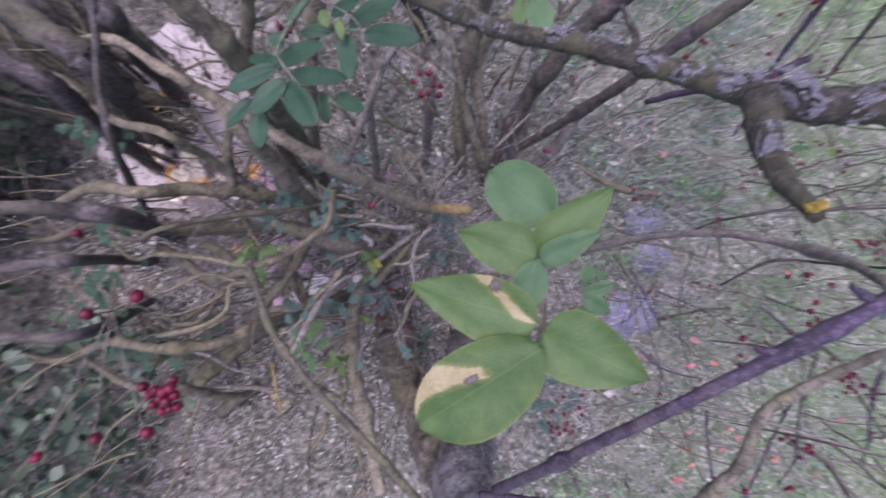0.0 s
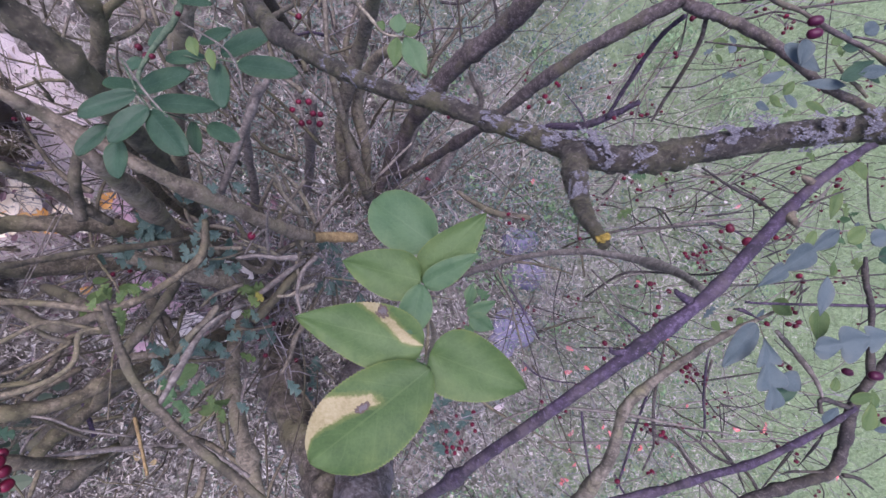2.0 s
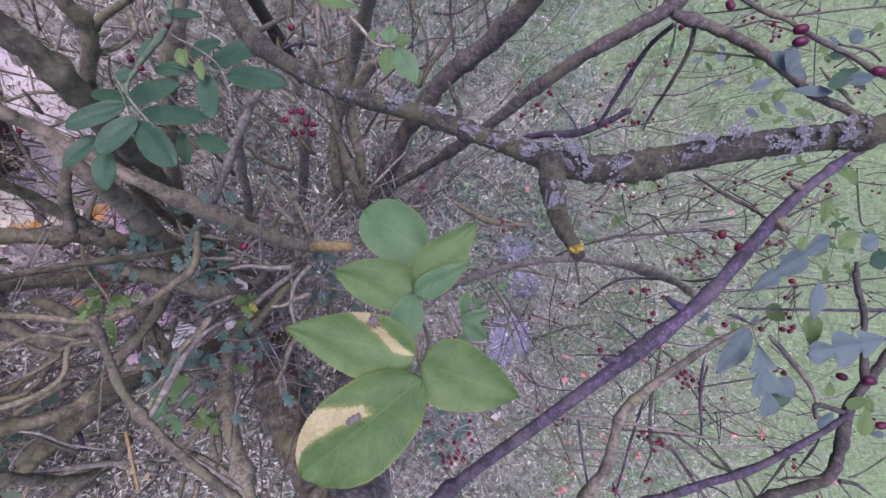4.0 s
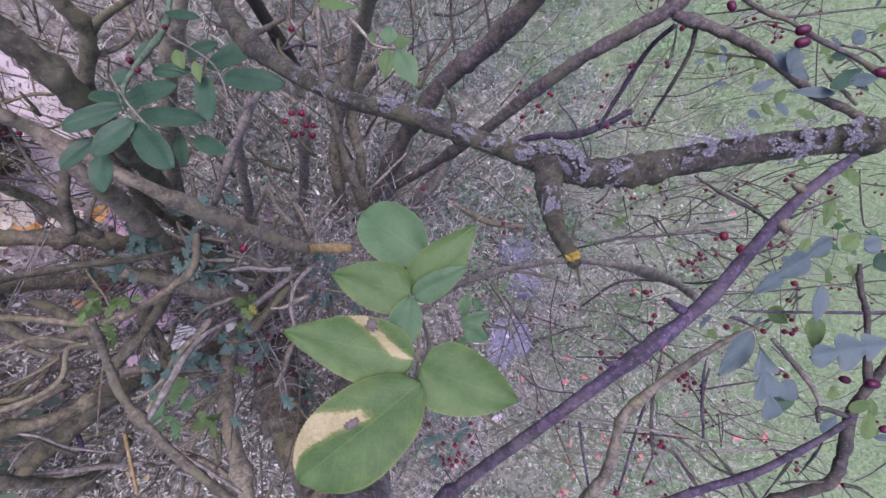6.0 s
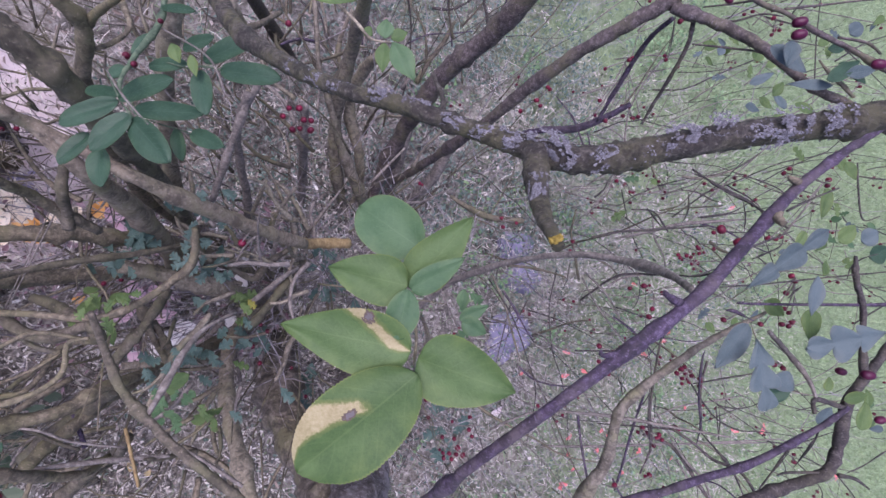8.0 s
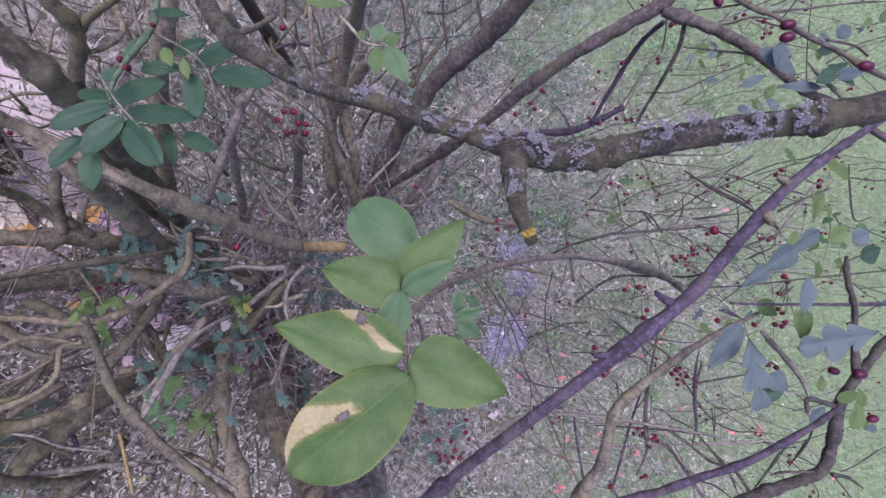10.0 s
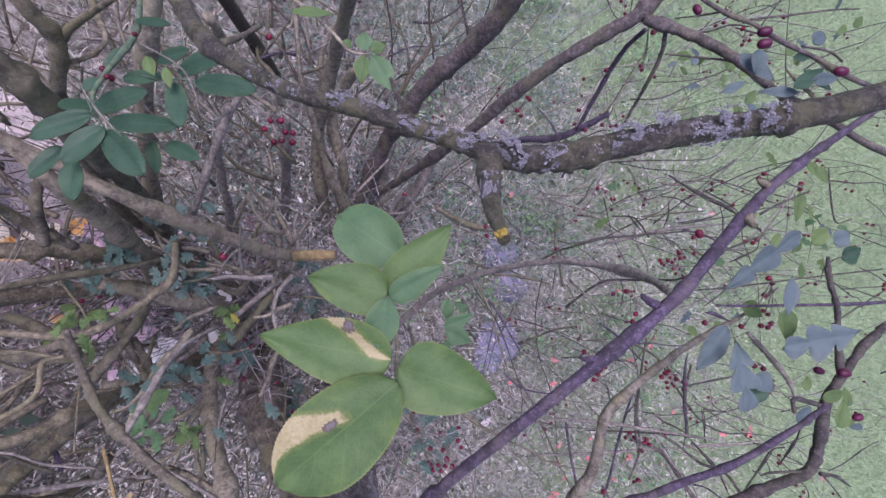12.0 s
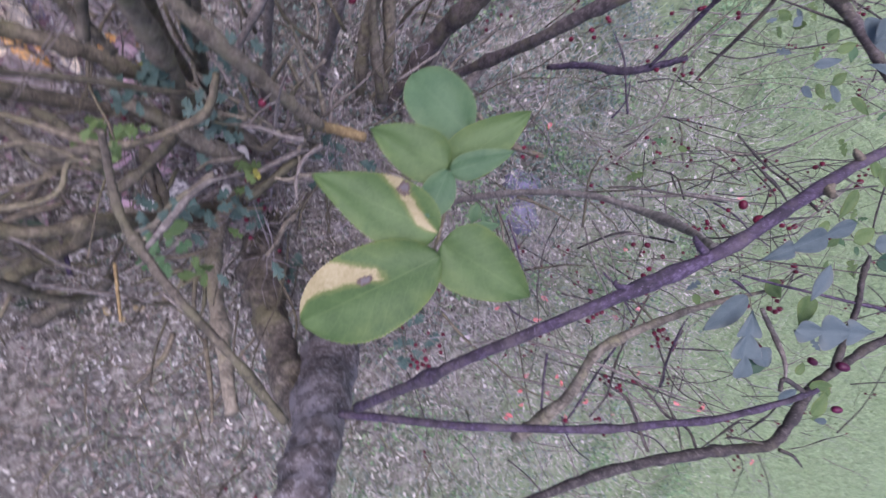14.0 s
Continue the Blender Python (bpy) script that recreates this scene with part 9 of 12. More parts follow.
sprig(haw, (0.4708, -0.1097, 0.6588), [(0.4681, -0.1270, 0.6684), (0.4653, -0.1129, 0.6676), (0.4578, -0.1195, 0.6655)], TWIG_GREY, scale=0.66, hip=False)
sprig(haw, (0.4980, -0.2590, 0.6666), [(0.4975, -0.2624, 0.6769), (0.4931, -0.2597, 0.6756), (0.4874, -0.2596, 0.6740)], TWIG_GREY, scale=0.66, hip=False)
sprig(haw, (0.4893, -0.2795, 0.6433), [(0.4688, -0.2753, 0.6478), (0.4823, -0.2827, 0.6517), (0.4897, -0.2860, 0.6538), (0.4850, -0.2822, 0.6525)], TWIG_GREY, scale=0.66, hip=False)
sprig(haw, (0.5714, -0.0946, 0.7813), [(0.5479, -0.0986, 0.7849), (0.5560, -0.1010, 0.7873), (0.5595, -0.0965, 0.7883)], TWIG_GREY, scale=0.66, hip=False)
sprig(haw, (0.5033, -0.1336, 0.8138), [(0.4905, -0.1345, 0.8205), (0.4830, -0.1280, 0.8183), (0.4999, -0.1381, 0.8232)], TWIG_GREY, scale=0.66, hip=False)
sprig(haw, (0.6075, 0.0212, 0.6356), [(0.5956, 0.0164, 0.6426), (0.5961, -0.0085, 0.6427)], TWIG_GREY, scale=0.66, hip=False)
sprig(haw, (0.6012, 0.0996, 0.5298), [(0.5982, 0.0904, 0.5393), (0.5880, 0.1091, 0.5364), (0.5948, 0.0795, 0.5383)], TWIG_GREY, scale=0.66, hip=False)
sprig(haw, (0.6367, 0.0981, 0.5919), [(0.6357, 0.0875, 0.6021), (0.6234, 0.0982, 0.5985)], TWIG_GREY, scale=0.66, hip=False)

# ---- fruit ----
berry(hiptwig, (0.3733, 0.1734, 0.9326), 0.80, True, axis=(-0.91, -0.05, -0.47), name="hip")
berry(hiptwig, (0.3729, 0.1636, 0.9324), 0.80, True, axis=(-0.91, -0.05, -0.47), name="hip")
berry(hiptwig, (0.3547, 0.2140, 0.8856), 0.70, True, axis=(-0.23, 0.90, -0.27))
berry(hiptwig, (0.4335, 0.1399, 0.9498), 0.80, True, axis=(0.96, -0.20, 0.28))
berry(knotty, (0.4726, -0.1172, 0.9194), 0.85, True, axis=(-0.96, 0.10, -0.28))
berry(knotty, (0.5072, -0.1648, 0.9085), 0.70, True, axis=(0.96, 0.20, 0.28))
berry(knotty, (0.5390, -0.1365, 0.8552), 0.80, True, axis=(-0.96, 0.30, -0.28))
berry(haw, (0.4778, 0.0164, 0.7649), 1.15, False, axis=(0.38, -1.00, 0.11))
berry(haw, (0.4529, 0.0006, 0.8097), 1.10, False)
sprig(rose, (-0.0096, 0.1716, 0.5523), [(-0.0337, 0.1698, 0.5662), (-0.0258, 0.1803, 0.5684), (-0.0129, 0.1803, 0.5721), (-0.0072, 0.1646, 0.5738), (0.0021, 0.1639, 0.5764), (-0.0215, 0.1520, 0.5697), (-0.0124, 0.1560, 0.5619), (0.0014, 0.1512, 0.5762)], TWIG_GREY, scale=0.95, hip=False)
sprig(rose, (-0.0645, 0.0130, 0.6614), [(-0.0716, 0.0025, 0.6593)], TWIG_GREY, scale=0.90, hip=False)
berry(rose, (-0.0258, 0.2913, 0.5684), 0.95, False)
sprig(cane, (0.2657, -0.3525, 0.3920), [(0.2496, -0.3555, 0.4081), (0.2555, -0.3720, 0.4098), (0.2407, -0.3823, 0.4056), (0.2526, -0.3844, 0.4090), (0.2644, -0.3854, 0.4124), (0.2308, -0.3905, 0.4027), (0.2446, -0.3926, 0.4067)], TWIG_GREY, scale=1.05, hip=False)
sprig(cane, (0.3136, -0.3508, 0.3537), [(0.2940, -0.3354, 0.3689), (0.2919, -0.3594, 0.3683), (0.2972, -0.3725, 0.3698)], TWIG_GREY, scale=1.00, hip=False)
sprig(cane, (0.2589, -0.3588, 0.2340), [(0.2362, -0.3346, 0.2482), (0.2409, -0.3735, 0.2496)], TWIG_GREY, scale=1.00, hip=False)
sprig(rose, (-0.0601, -0.2583, 0.1945), [(-0.0415, -0.2532, 0.2102), (-0.0132, -0.3061, 0.2391), (-0.1098, -0.1102, 0.3363), (-0.0860, -0.1400, 0.3431), (-0.0745, -0.1510, 0.3464), (-0.1003, -0.1778, 0.3390), (-0.0888, -0.2076, 0.3423)], TWIG_GREY, scale=0.95, hip=False)
sprig(haw, (0.3598, 0.2384, 0.5229), [(0.3609, 0.2476, 0.5545), (0.3643, 0.2440, 0.5555), (0.3532, 0.2333, 0.5315), (0.3594, 0.2242, 0.5332), (0.3462, 0.2276, 0.4879)], TWIG_GREY, scale=0.78, hip=False)
sprig(haw, (0.4985, 0.2989, 0.5627), [(0.4846, 0.2896, 0.5899), (0.4897, 0.2923, 0.5914), (0.4672, 0.2877, 0.5537), (0.4521, 0.2324, 0.5598), (0.4330, 0.2029, 0.5752), (0.4485, 0.1940, 0.5796), (0.4967, 0.2263, 0.5622), (0.5039, 0.2244, 0.5643), (0.4845, 0.1947, 0.6107)], TWIG_GREY, scale=0.70, hip=False)
sprig(haw, (0.4246, 0.2738, 0.7496), [(0.4299, 0.2670, 0.7511), (0.4338, 0.2697, 0.7522), (0.5238, 0.2877, 0.6220), (0.5254, 0.2816, 0.6225)], TWIG_GREY, scale=0.66, hip=False)
sprig(haw, (0.6825, 0.3311, 0.6675), [(0.6850, 0.3259, 0.6682), (0.6925, 0.3259, 0.6704), (0.6808, 0.3189, 0.6670), (0.6950, 0.3354, 0.6711), (0.6407, 0.3502, 0.6555), (0.6532, 0.3546, 0.6591), (0.5864, 0.2950, 0.7440)], TWIG_GREY, scale=0.66, hip=False)
sprig(haw, (0.5222, 0.1102, 0.5175), [(0.5165, 0.1102, 0.5159), (0.5298, 0.1043, 0.5197), (0.5394, 0.0914, 0.5224), (0.5451, 0.0904, 0.5241), (0.5394, 0.0725, 0.5224)], TWIG_GREY, scale=0.74, hip=False)
sprig(haw, (0.6463, -0.0338, 0.5531), [(0.6272, -0.0288, 0.5476), (0.6492, -0.0308, 0.5539), (0.6539, -0.0358, 0.5553), (0.6463, -0.0447, 0.5531), (0.6587, -0.0487, 0.5567), (0.6320, -0.0665, 0.5490), (0.6559, -0.0685, 0.5558), (0.6463, -0.0189, 0.5531)], TWIG_GREY, scale=0.61, hip=False)
sprig(haw, (0.4708, -0.0718, 0.6588), [(0.4506, -0.0596, 0.6634), (0.4621, -0.0922, 0.6667), (0.4575, -0.1033, 0.6654), (0.4907, -0.0721, 0.6541)], TWIG_GREY, scale=0.74, hip=False)
sprig(haw, (0.4486, -0.1860, 0.6004), [(0.4358, -0.1807, 0.6176), (0.4325, -0.1874, 0.6166), (0.4268, -0.1950, 0.6150), (0.4439, -0.1764, 0.6199)], TWIG_GREY, scale=0.74, hip=False)
sprig(haw, (0.5925, -0.2179, 0.5897), [(0.5925, -0.2151, 0.5897), (0.6014, -0.2114, 0.5922), (0.5988, -0.2291, 0.5915), (0.5880, -0.2318, 0.5884), (0.5952, -0.2244, 0.5904)], TWIG_GREY, scale=0.61, hip=False)
sprig(olive, (0.4723, -0.2777, 0.6280), [(0.4698, -0.2828, 0.6273), (0.4763, -0.2761, 0.6292), (0.4859, -0.2778, 0.6528), (0.5070, -0.3120, 0.6172)], TWIG_GREY, scale=0.74, hip=False)
sprig(olive, (0.4358, -0.3664, 0.6176), [(0.4358, -0.3622, 0.6176), (0.4227, -0.3727, 0.5722), (0.4945, -0.3598, 0.6136), (0.5004, -0.3572, 0.6153)], TWIG_GREY, scale=0.82, hip=False)
sprig(haw, (0.6494, 0.0790, 0.7620), [(0.6551, 0.0752, 0.7637), (0.6566, 0.0827, 0.7641), (0.7075, 0.1138, 0.6747), (0.6992, 0.1069, 0.6723), (0.5957, 0.0082, 0.7466), (0.5900, 0.0045, 0.7450), (0.5800, 0.0060, 0.7421)], TWIG_GREY, scale=0.70, hip=False)
sprig(haw, (0.5625, -0.0437, 0.7891), [(0.5638, -0.0471, 0.7895), (0.5592, -0.0403, 0.7882), (0.6029, -0.0663, 0.7487), (0.6065, -0.0924, 0.7497), (0.6007, -0.0872, 0.7481), (0.5707, -0.1073, 0.7395), (0.4804, -0.0929, 0.7656)], TWIG_GREY, scale=0.70, hip=False)
sprig(rose, (-0.2986, -0.1966, 0.6786), [(-0.2728, -0.1994, 0.7256), (-0.2654, -0.1942, 0.7271), (-0.2635, -0.2042, 0.7228), (-0.2778, -0.2071, 0.7247), (-0.2703, -0.2095, 0.7265), (-0.2861, -0.2020, 0.7175), (-0.2970, -0.2098, 0.7102), (-0.2694, -0.2198, 0.7220), (-0.2817, -0.2262, 0.7143), (-0.2639, -0.2187, 0.7181), (-0.2919, -0.2201, 0.7117), (-0.2676, -0.1911, 0.7162), (-0.3047, -0.2021, 0.7082)], TWIG_GREY, scale=1.20, hip=False)
sprig(rose, (-0.3470, -0.1249, 0.6918), [(-0.2880, -0.0968, 0.7426), (-0.3373, -0.1165, 0.7418), (-0.3239, -0.2381, 0.7523), (-0.3820, -0.2586, 0.7512), (-0.3892, -0.0418, 0.6831), (-0.2727, -0.2295, 0.7541)], TWIG_GREY, scale=1.30, hip=False)
sprig(rose, (-0.3658, -0.1608, 0.5750), [(-0.1654, 0.1793, 0.6844), (-0.1724, 0.1877, 0.6824)], TWIG_GREY, scale=0.70, hip=False)

# ---- bramble sprig ----
bramble = plant("bramble", 0.10, -0.06, "bramble shoot with large green toothed leaflets, two withered", "plant")
stem(bramble, BARK_MOSS, [(0.0578, -0.0257, 0.9440, 0.0007), (0.0604, -0.0396, 0.9385, 0.0009), (0.0630, -0.0577, 0.9320, 0.0010), (0.0643, -0.0775, 0.9220, 0.0012), (0.0950, -0.0988, 0.8111, 0.0021), (0.1729, -0.1382, 0.5214, 0.0038), (0.2868, -0.1974, 0.0000, 0.0043)], "stalk", sides=8, label="thin prickly stalk")
leaf(bramble, LEAF_PALE, (0.0669, -0.0038, 0.9331), (0.0306, 0.0244, 0.9123), 0.0185, "bramble_broad", teeth=0, name="leaflet")
leaf(bramble, LEAF, (0.0576, -0.0263, 0.9377), (0.0922, 0.0153, 0.9539), 0.0140, "bramble", name="leaflet")
leaf(bramble, LEAF_PALE, (0.0571, -0.0268, 0.9459), (0.0862, -0.0080, 0.9574), 0.0077, "bramble", name="leaflet")
leaf(bramble, LEAF, (0.0556, -0.0244, 0.9434), (0.0109, -0.0132, 0.9326), 0.0152, "bramble", name="leaflet")
leaf(bramble, LEAF_PALE, (0.0544, -0.0257, 0.9493), (0.0477, -0.0531, 0.9536), 0.0091, "bramble_broad", name="leaflet")
leaf(bramble, LEAF_STAIN_A, (0.0553, -0.0598, 0.9537), (-0.0146, -0.0438, 0.9357), 0.0185, "bramble", curl=0.02, name="leaflet", label="green leaflet with a yellow-brown withered edge")
leaf(bramble, LEAF_STAIN_B, (0.0577, -0.0711, 0.9586), (-0.0061, -0.1244, 0.9434), 0.0250, "bramble_broad", curl=0.02, name="leaflet", label="large green leaflet, half withered to pale brown")
leaf(bramble, LEAF, (0.0596, -0.0648, 0.9508), (0.1124, -0.0848, 0.9680), 0.0205, "bramble", name="leaflet")
leaf(bramble, LEAF_PALE, (0.1623, -0.0490, 0.7264), (0.1605, -0.0739, 0.7259), 0.0074, "lance", name="leaflet")
leaf(bramble, LEAF_PALE, (0.1518, -0.0799, 0.7442), (0.1816, -0.0650, 0.7527), 0.0083, "ovate", name="leaflet")
leaf(bramble, LEAF_PALE, (0.1541, -0.0816, 0.7448), (0.1793, -0.0948, 0.7521), 0.0107, "ovate", name="leaflet")

# ---- rose leaves ----
stem(rose, TWIG_GREY, [(-0.1053, 0.0965, 0.9097, 0.0006), (-0.0889, 0.0771, 0.9405, 0.0005), (-0.0809, 0.0672, 0.9480, 0.0005), (-0.0730, 0.0582, 0.9502, 0.0004)], "stalk", sides=6)
stem(rose, TWIG_GREY, [(-0.0815, 0.1277, 0.8958, 0.0007), (-0.0502, 0.0974, 0.9463, 0.0005), (-0.0402, 0.0822, 0.9596, 0.0005), (-0.0370, 0.0686, 0.9605, 0.0004)], "stalk", sides=6)
leaf(rose, LEAF_DARK, (-0.0539, 0.1009, 0.9241), (-0.0268, 0.1107, 0.9380), 0.0062, "leaflet", curl=0.05, fold=0.22, name="leaflet")
leaf(rose, LEAF_DARK, (-0.0444, 0.0944, 0.9300), (-0.0131, 0.0881, 0.9452), 0.0067, "leaflet", curl=0.05, fold=0.22, name="leaflet")
leaf(rose, LEAF_DARK, (-0.0556, 0.0948, 0.9257), (-0.0511, 0.0694, 0.9335), 0.0062, "leaflet", curl=0.05, fold=0.22, name="leaflet")
leaf(rose, LEAF_DARK, (-0.0929, 0.0753, 0.9090), (-0.0546, 0.0717, 0.9262), 0.0057, "leaflet", curl=0.05, fold=0.22, name="leaflet")
leaf(rose, LEAF_DARK, (-0.0924, 0.0685, 0.9134), (-0.0713, 0.0446, 0.9258), 0.0087, "leaflet", curl=0.05, fold=0.22, name="leaflet")
leaf(rose, LEAF_DARK, (-0.0928, 0.0716, 0.9143), (-0.1113, 0.0507, 0.9154), 0.0071, "leaflet", curl=0.05, fold=0.22, name="leaflet")
leaf(rose, LEAF_DARK, (-0.1000, 0.0800, 0.9090), (-0.1293, 0.0657, 0.9070), 0.0063, "leaflet", curl=0.05, fold=0.22, name="leaflet")
leaf(rose, LEAF_DARK, (-0.1008, 0.0819, 0.9067), (-0.0704, 0.0909, 0.9215), 0.0063, "leaflet", curl=0.05, fold=0.22, name="leaflet")
leaf(rose, LEAF_DARK, (-0.1131, 0.0551, 0.8993), (-0.1096, 0.0325, 0.9067), 0.0070, "leaflet", curl=0.05, fold=0.22, name="leaflet")
leaf(rose, LEAF_DARK, (-0.1178, 0.0632, 0.8989), (-0.1321, 0.0450, 0.9012), 0.0054, "leaflet", curl=0.05, fold=0.22, name="leaflet")
leaf(rose, LEAF_DARK, (-0.0636, 0.0637, 0.9112), (-0.0449, 0.0549, 0.9229), 0.0052, "leaflet", curl=0.05, fold=0.22, name="leaflet")
leaf(rose, LEAF_DARK, (-0.1010, 0.1039, 0.8950), (-0.1080, 0.0952, 0.8993), 0.0043, "leaflet", curl=0.05, fold=0.22, name="leaflet")
leaf(rose, LEAF_DARK, (-0.0887, 0.1253, 0.8931), (-0.0974, 0.1114, 0.8970), 0.0033, "leaflet", curl=0.05, fold=0.22, name="leaflet")
leaf(rose, LEAF_DARK, (-0.0831, 0.1410, 0.8946), (-0.0623, 0.1361, 0.9068), 0.0030, "leaflet", curl=0.05, fold=0.22, name="leaflet")
leaf(rose, LEAF_DARK, (-0.0682, 0.1123, 0.9074), (-0.0500, 0.1173, 0.9188), 0.0042, "leaflet", curl=0.05, fold=0.22, name="leaflet")
leaf(rose, LEAF_DARK, (-0.0737, 0.0679, 0.9021), (-0.0684, 0.0482, 0.9100), 0.0043, "leaflet", curl=0.05, fold=0.22, name="leaflet")
leaf(rose, LEAF_DARK, (-0.1253, 0.0912, 0.8850), (-0.1022, 0.0875, 0.8979), 0.0040, "leaflet", curl=0.05, fold=0.22, name="leaflet")
leaf(rose, LEAF_DARK, (-0.0887, 0.1043, 0.8975), (-0.0655, 0.1037, 0.9103), 0.0043, "leaflet", curl=0.05, fold=0.22, name="leaflet")
stem(rose, BARK_GREEN, [(-0.1084, 0.0956, 0.8961, 0.0005), (-0.1007, 0.0819, 0.9046, 0.0005), (-0.0937, 0.0720, 0.9093, 0.0005), (-0.0909, 0.0670, 0.9112, 0.0005)], "stalk", sides=6)
stem(rose, BARK_GREEN, [(-0.0894, 0.1110, 0.8951, 0.0005), (-0.0650, 0.1003, 0.9126, 0.0005), (-0.0549, 0.0984, 0.9223, 0.0005), (-0.0442, 0.0955, 0.9279, 0.0005)], "stalk", sides=6)
stem(rose, BARK_GREEN, [(-0.0916, 0.0719, 0.9089, 0.0004), (-0.0757, 0.0678, 0.9057, 0.0004), (-0.0638, 0.0642, 0.9091, 0.0004)], "stalk", sides=6)
stem(rose, BARK_GREEN, [(-0.1183, 0.0635, 0.8977, 0.0004), (-0.1132, 0.0553, 0.8982, 0.0004)], "stalk", sides=6)
leaf(rose, LEAF_FRESH, (-0.0710, 0.1105, 0.9196), (-0.0665, 0.0996, 0.9209), 0.0037, "lance", curl=0.05, name="leaflet")
leaf(rose, LEAF_FRESH, (-0.0582, 0.1001, 0.9337), (-0.0553, 0.0882, 0.9345), 0.0027, "lance", curl=0.05, name="leaflet")
stem(rose, BARK_MOSS, [(0.0037, 0.2575, 0.7329, 0.0021), (0.0235, 0.2247, 0.7698, 0.0018), (0.0415, 0.1942, 0.7958, 0.0016), (0.0534, 0.1803, 0.7992, 0.0012), (0.0702, 0.1768, 0.8040, 0.0010)], "stalk", sides=7)
leaf(rose, LEAF_PALE, (0.0654, 0.1803, 0.8026), (0.0663, 0.1981, 0.8029), 0.0079, "lance", curl=0.05, name="leaflet")
leaf(rose, LEAF_PALE, (0.0711, 0.1773, 0.8043), (0.0902, 0.1435, 0.8098), 0.0104, "lance", curl=0.05, name="leaflet")
leaf(rose, LEAF, (0.0644, 0.1773, 0.8024), (0.0625, 0.1505, 0.8018), 0.0070, "lance", curl=0.05, name="leaflet")
leaf(rose, LEAF, (0.0702, 0.1803, 0.8040), (0.0845, 0.1862, 0.8081), 0.0060, "lance", curl=0.05, name="leaflet")
leaf(rose, LEAF, (0.0472, 0.1892, 0.7974), (0.0549, 0.1832, 0.7996), 0.0050, "lance", curl=0.05, name="leaflet")
leaf(rose, LEAF, (0.0033, 0.2165, 0.7848), (0.0415, 0.2140, 0.7958), 0.0045, "lance", curl=0.05, name="leaflet")

# ---- hawthorn leaves ----
leaf(knotty, LEAF_HAW, (0.4902, -0.0790, 0.9245), (0.4224, -0.0948, 0.9050), 0.0189, "lobed")
leaf(knotty, LEAF_HAW, (0.3781, -0.0839, 0.8923), (0.3890, -0.1495, 0.8954), 0.0169, "lobed")
leaf(knotty, LEAF_HAW, (0.3894, -0.0751, 0.8748), (0.3619, -0.1168, 0.8668), 0.0125, "ovate")
leaf(knotty, LEAF_HAW, (0.3685, -0.0412, 0.8896), (0.4430, 0.0114, 0.9109), 0.0129, "lobed")
leaf(knotty, LEAF_HAW, (0.4306, -0.0293, 0.9074), (0.4258, -0.0651, 0.9060), 0.0074, "lance")
leaf(knotty, LEAF_HAW, (0.4145, -0.1220, 0.8819), (0.4305, -0.1377, 0.8865), 0.0104, "ovate")
leaf(knotty, LEAF_DARK, (0.4093, -0.1451, 0.8752), (0.4357, -0.1340, 0.8828), 0.0095, "ovate")
leaf(knotty, LEAF_FRESH, (0.4446, -0.0620, 0.8906), (0.4456, -0.0918, 0.8908), 0.0104, "ovate")
leaf(knotty, LEAF_FRESH, (0.4430, -0.0594, 0.8485), (0.4622, -0.0737, 0.8540), 0.0091, "ovate")
leaf(knotty, LEAF_FRESH, (0.4814, 0.0120, 0.8595), (0.4704, -0.0137, 0.8564), 0.0057, "ovate")
leaf(knotty, LEAF_HAW, (0.4629, -0.1730, 0.8854), (0.4757, -0.1569, 0.8891), 0.0096, "ovate")
leaf(knotty, LEAF_FRESH, (0.5363, -0.1907, 0.8753), (0.5418, -0.1622, 0.8768), 0.0091, "ovate")
leaf(knotty, LEAF_FRESH, (0.4972, -0.1524, 0.8849), (0.5209, -0.1480, 0.8916), 0.0066, "ovate")
leaf(knotty, LEAF_FRESH, (0.4815, -0.1442, 0.8803), (0.4841, -0.1306, 0.8811), 0.0055, "ovate")
leaf(knotty, LEAF_HAW, (0.4295, 0.1856, 0.8862), (0.4245, 0.1622, 0.8848), 0.0083, "ovate")
leaf(knotty, LEAF_HAW, (0.4192, 0.1847, 0.8729), (0.4526, 0.1607, 0.8825), 0.0096, "ovate")
leaf(knotty, LEAF_HAW, (0.4757, 0.1473, 0.8891), (0.4346, 0.1500, 0.8773), 0.0053, "lance")
leaf(knotty, LEAF_DARK, (0.4596, 0.1491, 0.8949), (0.4897, 0.1674, 0.9035), 0.0073, "ovate")
leaf(knotty, LEAF_HAW, (0.4746, 0.1543, 0.8992), (0.5047, 0.1596, 0.9078), 0.0063, "lance")
leaf(knotty, LEAF_HAW, (0.4568, 0.1818, 0.9149), (0.4664, 0.1917, 0.9176), 0.0070, "round")
leaf(knotty, LEAF_DARK, (0.4596, 0.1778, 0.8949), (0.4771, 0.1788, 0.8999), 0.0047, "lance")
leaf(knotty, LEAF_DARK, (0.4808, 0.1687, 0.8906), (0.5065, 0.1500, 0.8979), 0.0064, "ovate")
leaf(knotty, LEAF_FRESH, (0.5591, 0.0006, 0.8402), (0.5770, 0.0192, 0.8453), 0.0099, "ovate")
leaf(knotty, LEAF_HAW, (0.5830, 0.0006, 0.8470), (0.6009, 0.0130, 0.8522), 0.0112, "ovate")
leaf(knotty, LEAF_DARK, (0.5919, -0.0180, 0.8496), (0.6128, -0.0056, 0.8556), 0.0112, "ovate")
leaf(knotty, LEAF_FRESH, (0.6566, 0.0715, 0.7641), (0.6494, 0.0305, 0.7620), 0.0089, "ovate")
